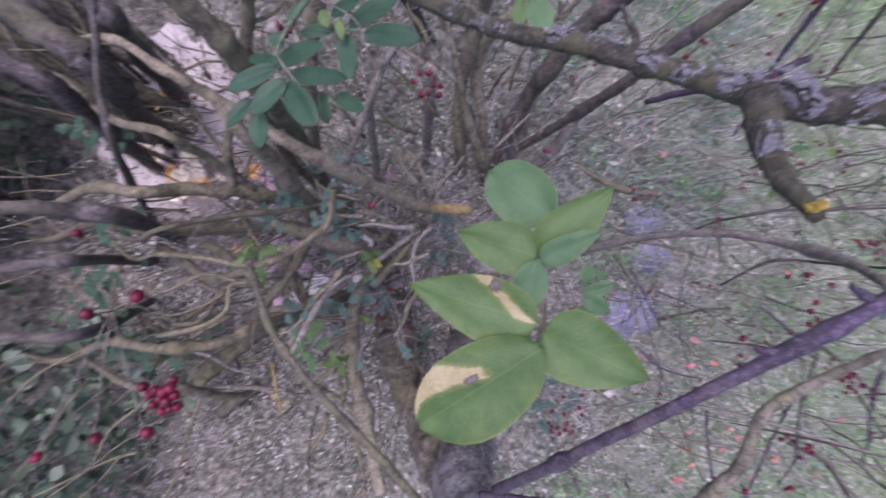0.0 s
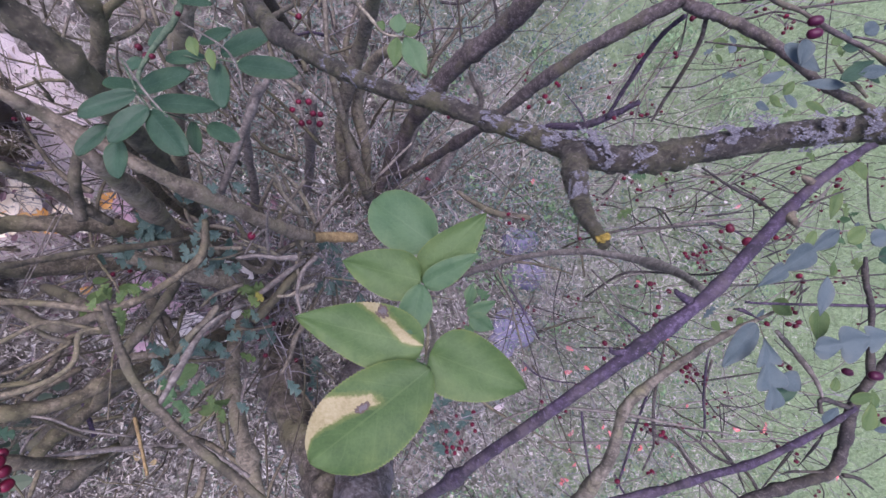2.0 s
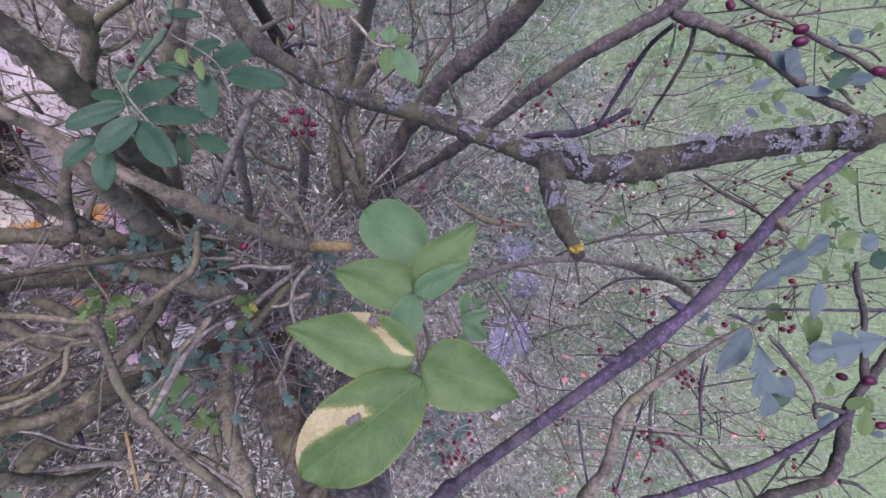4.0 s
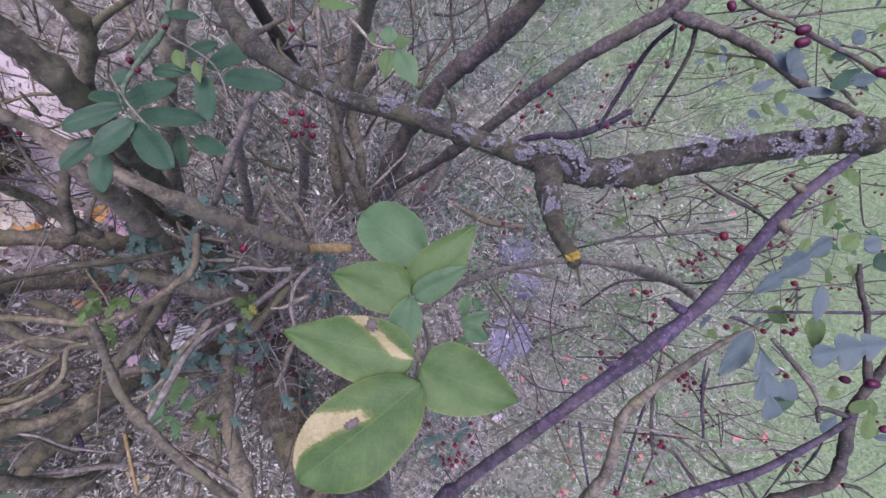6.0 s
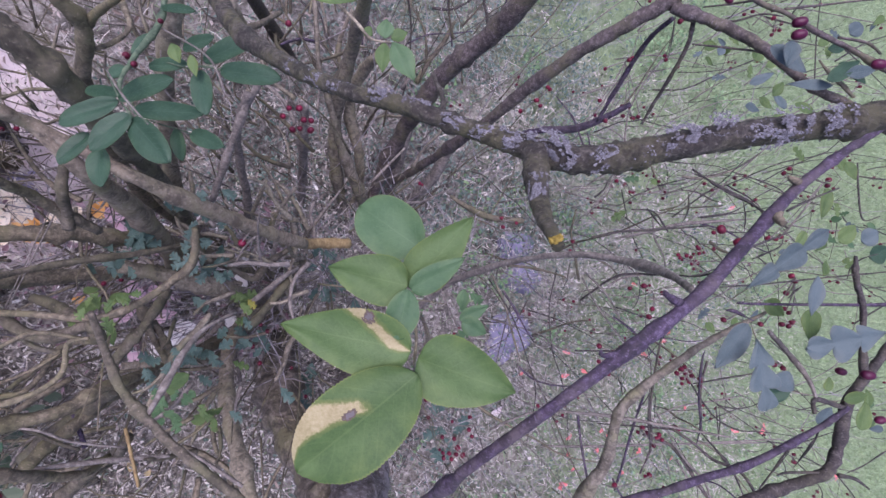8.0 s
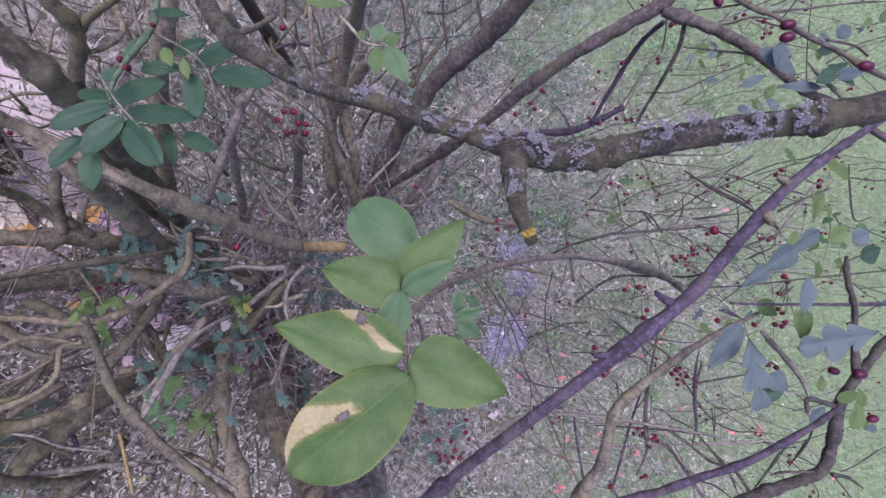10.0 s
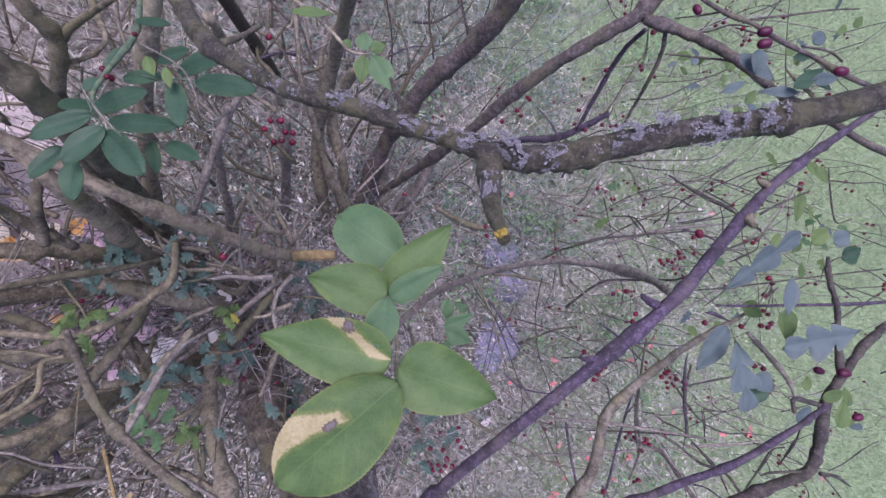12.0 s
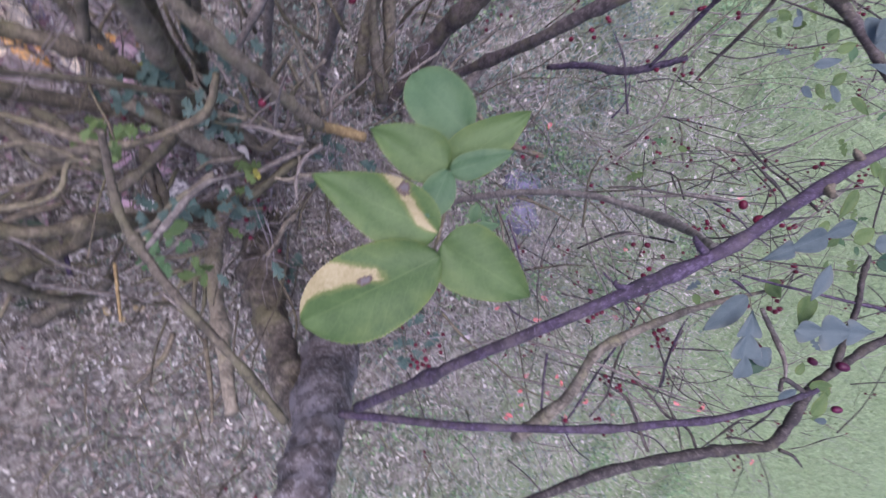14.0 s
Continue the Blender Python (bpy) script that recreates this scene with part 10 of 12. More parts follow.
leaf(knotty, LEAF_FRESH, (0.6781, 0.1050, 0.7703), (0.6924, 0.0827, 0.7744), 0.0089, "ovate")
leaf(knotty, LEAF_FRESH, (0.6347, -0.0403, 0.8098), (0.6216, -0.0198, 0.8061), 0.0082, "lobed")
leaf(knotty, LEAF_FRESH, (0.6574, 0.2790, 0.6603), (0.6658, 0.3007, 0.6627), 0.0104, "ovate")
leaf(knotty, LEAF_HAW, (0.6491, 0.2442, 0.6579), (0.6866, 0.2616, 0.6687), 0.0078, "ovate")
leaf(knotty, LEAF_FRESH, (0.7159, 0.2138, 0.6771), (0.7493, 0.1964, 0.6867), 0.0078, "ovate")
leaf(knotty, LEAF_FRESH, (0.6741, 0.2703, 0.6651), (0.6992, 0.2877, 0.6723), 0.0078, "ovate")
leaf(knotty, LEAF_HAW, (0.6031, 0.2877, 0.6447), (0.6115, 0.3050, 0.6471), 0.0070, "lance")
leaf(haw, LEAF_FRESH, (0.7289, 0.2461, 0.6085), (0.7519, 0.2280, 0.6103), 0.0082, "lance")
leaf(haw, LEAF_FRESH, (0.6852, 0.3275, 0.5954), (0.6815, 0.3294, 0.5723), 0.0072, "lance")
leaf(haw, LEAF_FRESH, (0.7184, 0.3036, 0.6009), (0.7099, 0.2789, 0.6055), 0.0067, "lobed")
leaf(haw, LEAF_HAW, (0.6598, 0.2174, 0.6419), (0.6930, 0.2117, 0.6386), 0.0073, "ovate")
leaf(haw, LEAF_FRESH, (0.6653, 0.3181, 0.6256), (0.6457, 0.3403, 0.6234), 0.0088, "lobed")
leaf(haw, LEAF_PALE, (0.6974, 0.2904, 0.6641), (0.6978, 0.2597, 0.6738), 0.0086, "lance")
leaf(haw, LEAF_HAW, (0.5967, 0.3025, 0.6218), (0.5751, 0.2914, 0.6248), 0.0050, "lobed")
leaf(haw, LEAF_HAW, (0.6504, 0.2690, 0.6169), (0.6353, 0.2719, 0.6016), 0.0076, "lobed")
leaf(haw, LEAF_FRESH, (0.7054, 0.2328, 0.6496), (0.7196, 0.2546, 0.6569), 0.0087, "lance")
leaf(haw, LEAF_FRESH, (0.7834, 0.2263, 0.6112), (0.7433, 0.2100, 0.6224), 0.0065, "lobed")
leaf(haw, LEAF_HAW, (0.7651, 0.2248, 0.6233), (0.7683, 0.2584, 0.6039), 0.0097, "ovate")
leaf(haw, LEAF_PALE, (0.8056, 0.2169, 0.6716), (0.8003, 0.2033, 0.6665), 0.0052, "lobed")
leaf(haw, LEAF_FRESH, (0.7421, 0.2236, 0.6217), (0.7285, 0.2350, 0.6148), 0.0060, "lobed")
leaf(haw, LEAF_FRESH, (0.6448, 0.3292, 0.5794), (0.6771, 0.3443, 0.5750), 0.0072, "ovate")
leaf(haw, LEAF_HAW, (0.6476, 0.3206, 0.6139), (0.6475, 0.3392, 0.6034), 0.0051, "ovate")
leaf(haw, LEAF_FRESH, (0.6584, 0.3503, 0.5619), (0.6683, 0.3334, 0.5817), 0.0079, "ovate")
leaf(haw, LEAF_FRESH, (0.6323, 0.3085, 0.5918), (0.6635, 0.3042, 0.5783), 0.0056, "lance")
leaf(haw, LEAF_PALE, (0.6901, 0.0409, 0.7683), (0.6855, 0.0373, 0.7595), 0.0041, "lobed")
leaf(haw, LEAF_FRESH, (0.6871, 0.0534, 0.7349), (0.6915, 0.0382, 0.7342), 0.0046, "lobed")
leaf(haw, LEAF_FRESH, (0.5927, 0.1005, 0.7790), (0.5750, 0.1173, 0.7800), 0.0065, "lobed")
leaf(haw, LEAF_FRESH, (0.7686, 0.0365, 0.7012), (0.7685, 0.0603, 0.7005), 0.0071, "lobed")
leaf(haw, LEAF_HAW, (0.7266, 0.0104, 0.7036), (0.7148, -0.0029, 0.6940), 0.0069, "lobed")
leaf(haw, LEAF_FRESH, (0.7415, 0.1057, 0.7310), (0.7123, 0.1229, 0.7329), 0.0080, "ovate")
leaf(haw, LEAF_PALE, (0.6774, -0.0013, 0.7613), (0.6695, 0.0114, 0.7470), 0.0074, "lobed")
leaf(haw, LEAF_FRESH, (0.6123, 0.0054, 0.7916), (0.5909, -0.0099, 0.7949), 0.0058, "lance")
leaf(haw, LEAF_PALE, (0.6348, 0.0221, 0.8205), (0.6457, 0.0159, 0.8233), 0.0038, "ovate")
leaf(haw, LEAF_PALE, (0.6711, 0.0307, 0.7570), (0.6768, 0.0316, 0.7674), 0.0047, "ovate")
leaf(haw, LEAF_FRESH, (0.6505, -0.0436, 0.7623), (0.6798, -0.0232, 0.7478), 0.0067, "lance")
leaf(haw, LEAF_PALE, (0.7016, 0.0005, 0.7577), (0.7271, -0.0083, 0.7509), 0.0041, "ovate")
leaf(haw, LEAF_HAW, (0.7286, 0.0132, 0.7550), (0.7201, 0.0275, 0.7454), 0.0067, "lobed")
leaf(haw, LEAF_FRESH, (0.6101, 0.2440, 0.8585), (0.6247, 0.2585, 0.8596), 0.0051, "ovate")
leaf(haw, LEAF_HAW, (0.5867, 0.2615, 0.8548), (0.5759, 0.2690, 0.8684), 0.0055, "ovate")
leaf(haw, LEAF_HAW, (0.6409, 0.2616, 0.8260), (0.6482, 0.2524, 0.8150), 0.0051, "lance")
leaf(haw, LEAF_FRESH, (0.6091, 0.2485, 0.8516), (0.5918, 0.2364, 0.8523), 0.0044, "ovate")
leaf(haw, LEAF_FRESH, (0.6938, 0.2599, 0.7370), (0.6989, 0.2761, 0.7335), 0.0043, "ovate")
leaf(haw, LEAF_FRESH, (0.6036, 0.2423, 0.7887), (0.6203, 0.2571, 0.7914), 0.0061, "ovate")
leaf(haw, LEAF_FRESH, (0.6909, 0.2680, 0.7482), (0.7023, 0.2591, 0.7330), 0.0055, "lobed")
leaf(haw, LEAF_HAW, (0.7117, 0.2830, 0.7421), (0.6915, 0.2923, 0.7427), 0.0055, "lobed")
leaf(haw, LEAF_HAW, (0.5739, -0.1194, 0.6326), (0.5841, -0.0995, 0.6435), 0.0076, "lobed")
leaf(haw, LEAF_HAW, (0.6300, -0.1145, 0.6769), (0.6289, -0.0979, 0.6878), 0.0052, "ovate")
leaf(haw, LEAF_FRESH, (0.5641, -0.1180, 0.6591), (0.5786, -0.1338, 0.6617), 0.0062, "ovate")
leaf(haw, LEAF_FRESH, (0.7105, -0.1295, 0.5792), (0.7102, -0.1522, 0.5724), 0.0067, "ovate")
leaf(haw, LEAF_FRESH, (0.6558, -0.1206, 0.7940), (0.6597, -0.1111, 0.8086), 0.0063, "lance")
leaf(haw, LEAF_HAW, (0.6592, -0.1428, 0.7876), (0.6427, -0.1307, 0.7839), 0.0060, "lobed")
leaf(haw, LEAF_PALE, (0.5787, -0.1416, 0.8581), (0.5549, -0.1263, 0.8647), 0.0044, "lance")
leaf(haw, LEAF_FRESH, (0.6235, -0.1927, 0.8301), (0.6039, -0.1666, 0.8400), 0.0063, "ovate")
leaf(haw, LEAF_HAW, (0.6755, -0.2284, 0.8136), (0.6661, -0.2326, 0.8049), 0.0051, "ovate")
leaf(haw, LEAF_PALE, (0.6716, -0.2034, 0.8064), (0.6499, -0.1932, 0.8088), 0.0043, "lance")
leaf(haw, LEAF_FRESH, (0.7097, -0.2455, 0.7768), (0.7523, -0.2441, 0.7640), 0.0055, "lance")
leaf(haw, LEAF_FRESH, (0.6513, 0.0000, 0.6475), (0.6494, -0.0180, 0.6325), 0.0070, "ovate")
leaf(haw, LEAF_PALE, (0.6366, -0.0249, 0.6610), (0.6200, -0.0179, 0.6497), 0.0073, "lance")
leaf(haw, LEAF_HAW, (0.6394, -0.0140, 0.7101), (0.6594, -0.0105, 0.7076), 0.0039, "lance")
leaf(haw, LEAF_FRESH, (0.6396, 0.1223, 0.4558), (0.6662, 0.1215, 0.4533), 0.0061, "ovate")
leaf(haw, LEAF_FRESH, (0.6571, 0.0723, 0.3647), (0.6245, 0.0520, 0.3552), 0.0119, "lobed")
leaf(haw, LEAF_PALE, (0.6347, 0.1358, 0.3783), (0.6658, 0.1384, 0.3903), 0.0104, "lobed")

# ---- small ivy and yellowing leaves low in the thicket ----
ivy = plant("ivy", -0.1, -0.02, "dark bluish ivy leaves scattered low among stems", "ivy")
leaf(ivy, LEAF_IVY, (-0.1188, 0.0206, 0.6498), (-0.1293, 0.0082, 0.6496), 0.0071, "lobed")
leaf(ivy, LEAF_IVY, (-0.0959, 0.0341, 0.6348), (-0.0967, 0.0192, 0.6349), 0.0062, "lobed")
leaf(ivy, LEAF_IVY, (-0.1079, 0.0438, 0.6697), (-0.1124, 0.0522, 0.6841), 0.0055, "lobed")
leaf(ivy, LEAF_IVY, (-0.1457, 0.0375, 0.6370), (-0.1477, 0.0478, 0.6503), 0.0055, "lobed")
leaf(ivy, LEAF_IVY, (-0.1209, 0.0317, 0.6514), (-0.1062, 0.0419, 0.6766), 0.0066, "lobed")
leaf(ivy, LEAF_IVY, (-0.1202, 0.0554, 0.6798), (-0.1356, 0.0455, 0.6670), 0.0074, "lobed")
leaf(ivy, LEAF_IVY, (-0.1199, 0.0395, 0.6292), (-0.1101, 0.0282, 0.6344), 0.0062, "lobed")
leaf(ivy, LEAF_IVY, (-0.1269, 0.0405, 0.6557), (-0.1446, 0.0421, 0.6396), 0.0064, "lobed")
leaf(ivy, LEAF_IVY, (-0.1575, 0.0497, 0.6050), (-0.1582, 0.0653, 0.6299), 0.0085, "lobed")
leaf(ivy, LEAF_IVY, (-0.1294, 0.0419, 0.6260), (-0.1152, 0.0568, 0.6377), 0.0085, "lobed")
leaf(ivy, LEAF_IVY, (-0.1232, 0.0422, 0.6458), (-0.1161, 0.0573, 0.6441), 0.0071, "lobed")
leaf(ivy, LEAF_IVY, (-0.0923, 0.0607, 0.6609), (-0.0779, 0.0514, 0.6619), 0.0077, "lobed")
leaf(ivy, LEAF_IVY, (-0.1272, 0.0162, 0.6469), (-0.1181, 0.0254, 0.6516), 0.0054, "lobed")
leaf(ivy, LEAF_IVY, (-0.1104, 0.0398, 0.7045), (-0.0976, 0.0517, 0.7094), 0.0074, "lobed")
leaf(ivy, LEAF_IVY, (-0.1965, 0.0045, 0.5663), (-0.2113, 0.0131, 0.5520), 0.0061, "lobed")
leaf(ivy, LEAF_IVY, (-0.1943, 0.0103, 0.5875), (-0.1830, 0.0051, 0.5666), 0.0088, "lobed")
leaf(ivy, LEAF_IVY, (-0.1755, 0.0121, 0.5905), (-0.1883, 0.0075, 0.5978), 0.0074, "lobed")
leaf(ivy, LEAF_IVY, (-0.2052, 0.0112, 0.5916), (-0.1921, 0.0178, 0.5884), 0.0073, "lobed")
leaf(ivy, LEAF_IVY, (-0.1905, 0.0006, 0.5755), (-0.1731, 0.0032, 0.5809), 0.0076, "lobed")
leaf(ivy, LEAF_IVY, (-0.2096, 0.0020, 0.5715), (-0.1907, -0.0003, 0.5796), 0.0079, "lobed")
leaf(ivy, LEAF_IVY, (-0.2027, 0.0139, 0.5765), (-0.2035, 0.0281, 0.5927), 0.0069, "lobed")
leaf(ivy, LEAF_IVY, (-0.1865, 0.0071, 0.5745), (-0.1999, 0.0271, 0.5592), 0.0092, "lobed")
leaf(ivy, LEAF_IVY, (-0.1993, 0.0112, 0.5850), (-0.2132, -0.0010, 0.5707), 0.0068, "lobed")
leaf(ivy, LEAF_IVY, (-0.1894, -0.0001, 0.5966), (-0.1851, 0.0132, 0.6050), 0.0057, "lobed")
leaf(ivy, LEAF_IVY, (-0.1988, 0.0021, 0.5644), (-0.1972, 0.0176, 0.5546), 0.0068, "lobed")
leaf(ivy, LEAF_IVY, (-0.1976, 0.0113, 0.5628), (-0.2013, -0.0039, 0.5714), 0.0070, "lobed")
leaf(ivy, LEAF_IVY, (-0.1904, 0.0117, 0.5604), (-0.1975, -0.0050, 0.5659), 0.0082, "lobed")
leaf(ivy, LEAF_IVY, (-0.1945, 0.0035, 0.5617), (-0.2027, 0.0062, 0.5779), 0.0065, "lobed")
leaf(ivy, LEAF_IVY, (-0.2272, -0.0295, 0.5577), (-0.2172, -0.0113, 0.5696), 0.0080, "lobed")
leaf(ivy, LEAF_IVY, (-0.2192, -0.0277, 0.5742), (-0.2185, -0.0126, 0.5655), 0.0067, "lobed")
leaf(ivy, LEAF_IVY, (-0.2528, -0.0291, 0.5180), (-0.2394, -0.0213, 0.5211), 0.0068, "lobed")
leaf(ivy, LEAF_IVY, (-0.2109, -0.0068, 0.5574), (-0.2290, -0.0156, 0.5555), 0.0092, "lobed")
leaf(ivy, LEAF_IVY, (-0.2276, -0.0076, 0.5661), (-0.2405, 0.0079, 0.5531), 0.0076, "lobed")
leaf(ivy, LEAF_IVY, (-0.2286, -0.0263, 0.5605), (-0.2407, -0.0177, 0.5600), 0.0068, "lobed")
leaf(ivy, LEAF_IVY, (-0.2222, -0.0165, 0.5476), (-0.2008, -0.0063, 0.5618), 0.0091, "lobed")
leaf(ivy, LEAF_IVY, (-0.2085, -0.0239, 0.5780), (-0.1974, -0.0374, 0.5920), 0.0067, "lobed")
leaf(ivy, LEAF_IVY, (-0.2482, -0.0332, 0.5572), (-0.2698, -0.0232, 0.5303), 0.0071, "lobed")
leaf(ivy, LEAF_IVY, (-0.1395, -0.0215, 0.5639), (-0.1477, -0.0343, 0.5657), 0.0068, "lobed")
leaf(ivy, LEAF_IVY, (-0.1186, -0.0470, 0.5410), (-0.0995, -0.0363, 0.5476), 0.0094, "lobed")
leaf(ivy, LEAF_IVY, (-0.1418, 0.0089, 0.5374), (-0.1283, 0.0036, 0.5286), 0.0074, "lobed")
leaf(ivy, LEAF_IVY, (-0.1399, -0.0280, 0.5281), (-0.1379, -0.0129, 0.5268), 0.0065, "lobed")
leaf(ivy, LEAF_IVY, (-0.1278, -0.0234, 0.5234), (-0.1067, -0.0198, 0.5231), 0.0099, "lobed")
leaf(ivy, LEAF_IVY, (-0.1286, -0.0320, 0.5516), (-0.1391, -0.0481, 0.5537), 0.0086, "lobed")
leaf(ivy, LEAF_IVY, (-0.1234, -0.0332, 0.5437), (-0.1079, -0.0465, 0.5581), 0.0083, "lobed")
leaf(ivy, LEAF_IVY, (-0.1222, -0.0236, 0.5377), (-0.1339, -0.0378, 0.5443), 0.0086, "lobed")
leaf(ivy, LEAF_IVY, (-0.1180, 0.0065, 0.5663), (-0.1336, -0.0009, 0.5614), 0.0075, "lobed")
leaf(ivy, LEAF_IVY, (-0.1367, -0.0304, 0.5601), (-0.1513, -0.0343, 0.5595), 0.0070, "lobed")
leaf(ivy, LEAF_IVY, (-0.1199, -0.0270, 0.5275), (-0.1392, -0.0373, 0.5259), 0.0098, "lobed")
leaf(ivy, LEAF_IVY, (-0.1159, 0.0019, 0.5221), (-0.1198, -0.0184, 0.5077), 0.0085, "lobed")
leaf(ivy, LEAF_IVY, (0.0050, -0.0275, 0.2152), (0.0132, 0.0046, 0.2309), 0.0139, "lobed")
leaf(ivy, LEAF_IVY, (0.0442, -0.0886, 0.2237), (0.0690, -0.0891, 0.2339), 0.0109, "lobed")
leaf(ivy, LEAF_IVY, (0.0328, -0.0777, 0.1915), (0.0521, -0.0592, 0.1941), 0.0115, "lobed")
leaf(ivy, LEAF_IVY, (0.0512, -0.1030, 0.2068), (0.0348, -0.0704, 0.2061), 0.0153, "lobed")
leaf(ivy, LEAF_IVY, (0.0264, -0.0634, 0.2209), (0.0294, -0.0322, 0.2266), 0.0131, "lobed")
leaf(ivy, LEAF_IVY, (0.0240, -0.0141, 0.2455), (0.0484, -0.0243, 0.2602), 0.0116, "lobed")
leaf(ivy, LEAF_IVY, (0.0255, -0.0844, 0.2187), (0.0252, -0.1159, 0.2290), 0.0137, "lobed")
leaf(ivy, LEAF_IVY, (0.0128, -0.0885, 0.1995), (-0.0044, -0.1138, 0.1884), 0.0128, "lobed")
leaf(ivy, LEAF_IVY, (0.0429, -0.0649, 0.2336), (0.0418, -0.0382, 0.2495), 0.0109, "lobed")
leaf(ivy, LEAF_IVY, (0.0149, -0.0446, 0.2089), (-0.0169, -0.0479, 0.2034), 0.0140, "lobed")
leaf(ivy, LEAF_IVY, (0.0486, -0.0896, 0.2489), (0.0744, -0.0747, 0.2505), 0.0129, "lobed")
leaf(ivy, LEAF_IVY, (0.0304, -0.0863, 0.2249), (0.0404, -0.1176, 0.2208), 0.0135, "lobed")
leaf(ivy, LEAF_IVY, (-0.0534, -0.2334, 0.1705), (-0.0636, -0.2696, 0.1571), 0.0147, "lobed")
leaf(ivy, LEAF_IVY, (-0.0489, -0.2826, 0.1609), (-0.0441, -0.3078, 0.1610), 0.0106, "lobed")
leaf(ivy, LEAF_IVY, (-0.0235, -0.3265, 0.1232), (-0.0403, -0.3690, 0.0933), 0.0161, "lobed")
leaf(ivy, LEAF_IVY, (-0.0660, -0.3035, 0.1321), (-0.1006, -0.3076, 0.1342), 0.0159, "lobed")
leaf(ivy, LEAF_IVY, (-0.0710, -0.3002, 0.1434), (-0.0512, -0.2687, 0.1754), 0.0129, "lobed")
leaf(ivy, LEAF_IVY, (-0.0495, -0.2952, 0.1633), (-0.0451, -0.3228, 0.1880), 0.0147, "lobed")
leaf(ivy, LEAF_IVY, (-0.0229, -0.2846, 0.1438), (-0.0126, -0.3163, 0.1317), 0.0124, "lobed")
leaf(ivy, LEAF_IVY, (-0.0012, -0.2538, 0.1657), (-0.0023, -0.2945, 0.1553), 0.0160, "lobed")
leaf(ivy, LEAF_IVY, (-0.0347, -0.2852, 0.1536), (-0.0046, -0.3086, 0.1528), 0.0158, "lobed")
leaf(ivy, LEAF_IVY, (-0.0638, -0.2743, 0.1580), (-0.0353, -0.2768, 0.1615), 0.0125, "lobed")
leaf(ivy, LEAF_IVY, (-0.0254, -0.3262, 0.1600), (0.0031, -0.3171, 0.1696), 0.0130, "lobed")
leaf(ivy, LEAF_IVY, (-0.0391, -0.3349, 0.1426), (-0.0109, -0.3591, 0.1532), 0.0162, "lobed")
leaf(ivy, LEAF_IVY, (-0.0848, -0.1695, 0.3501), (-0.0824, -0.1433, 0.3358), 0.0123, "lobed")
leaf(ivy, LEAF_IVY, (-0.1161, -0.1522, 0.3118), (-0.1184, -0.1812, 0.3149), 0.0126, "lobed")
leaf(ivy, LEAF_IVY, (-0.1046, -0.1746, 0.3425), (-0.1256, -0.1723, 0.3518), 0.0101, "lobed")
leaf(ivy, LEAF_IVY, (-0.1085, -0.1756, 0.3225), (-0.1279, -0.1569, 0.2972), 0.0120, "lobed")
leaf(ivy, LEAF_IVY, (-0.1010, -0.1669, 0.3510), (-0.0836, -0.1606, 0.3415), 0.0092, "lobed")
leaf(ivy, LEAF_IVY, (-0.1128, -0.1625, 0.3392), (-0.1285, -0.1432, 0.3287), 0.0108, "lobed")
leaf(ivy, LEAF_IVY, (-0.0776, -0.1907, 0.3465), (-0.0761, -0.1622, 0.3567), 0.0111, "lobed")
leaf(ivy, LEAF_IVY, (-0.0984, -0.1944, 0.3513), (-0.0847, -0.1796, 0.3555), 0.0086, "lobed")
leaf(ivy, LEAF_IVY, (-0.1561, -0.1337, 0.6090), (-0.1626, -0.1467, 0.6117), 0.0069, "lobed")
leaf(ivy, LEAF_IVY, (-0.1950, -0.1672, 0.5658), (-0.1840, -0.1786, 0.5659), 0.0069, "lobed")
leaf(ivy, LEAF_IVY, (-0.1532, -0.1281, 0.6062), (-0.1498, -0.1440, 0.5986), 0.0063, "lobed")
leaf(ivy, LEAF_IVY, (-0.1486, -0.1320, 0.5935), (-0.1618, -0.1248, 0.5856), 0.0063, "lobed")
leaf(ivy, LEAF_IVY, (-0.1957, -0.1474, 0.5710), (-0.1903, -0.1620, 0.5750), 0.0067, "lobed")
leaf(ivy, LEAF_IVY, (-0.1451, -0.1247, 0.6058), (-0.1290, -0.1186, 0.6148), 0.0069, "lobed")
leaf(ivy, LEAF_IVY, (-0.2124, -0.1312, 0.5555), (-0.2152, -0.1140, 0.5639), 0.0070, "lobed")
leaf(ivy, LEAF_IVY, (-0.1926, -0.1374, 0.5822), (-0.1703, -0.1352, 0.5989), 0.0083, "lobed")
leaf(ivy, LEAF_IVY, (-0.1973, -0.1525, 0.5534), (-0.1919, -0.1709, 0.5521), 0.0079, "lobed")
leaf(ivy, LEAF_IVY, (-0.1833, -0.1423, 0.5687), (-0.2014, -0.1327, 0.5671), 0.0092, "lobed")
leaf(ivy, LEAF_IVY, (-0.1578, -0.1359, 0.5819), (-0.1434, -0.1422, 0.5819), 0.0071, "lobed")
leaf(ivy, LEAF_IVY, (-0.1623, -0.1414, 0.5321), (-0.1706, -0.1604, 0.5350), 0.0095, "lobed")
leaf(ivy, LEAF_IVY, (-0.1187, -0.1363, 0.5427), (-0.0986, -0.1247, 0.5580), 0.0090, "lobed")
leaf(ivy, LEAF_IVY, (-0.1196, -0.1241, 0.5408), (-0.1058, -0.1074, 0.5567), 0.0079, "lobed")
leaf(ivy, LEAF_IVY, (-0.1298, -0.1527, 0.5289), (-0.1170, -0.1634, 0.5222), 0.0073, "lobed")
leaf(ivy, LEAF_IVY, (-0.1353, -0.1338, 0.5429), (-0.1556, -0.1461, 0.5261), 0.0088, "lobed")
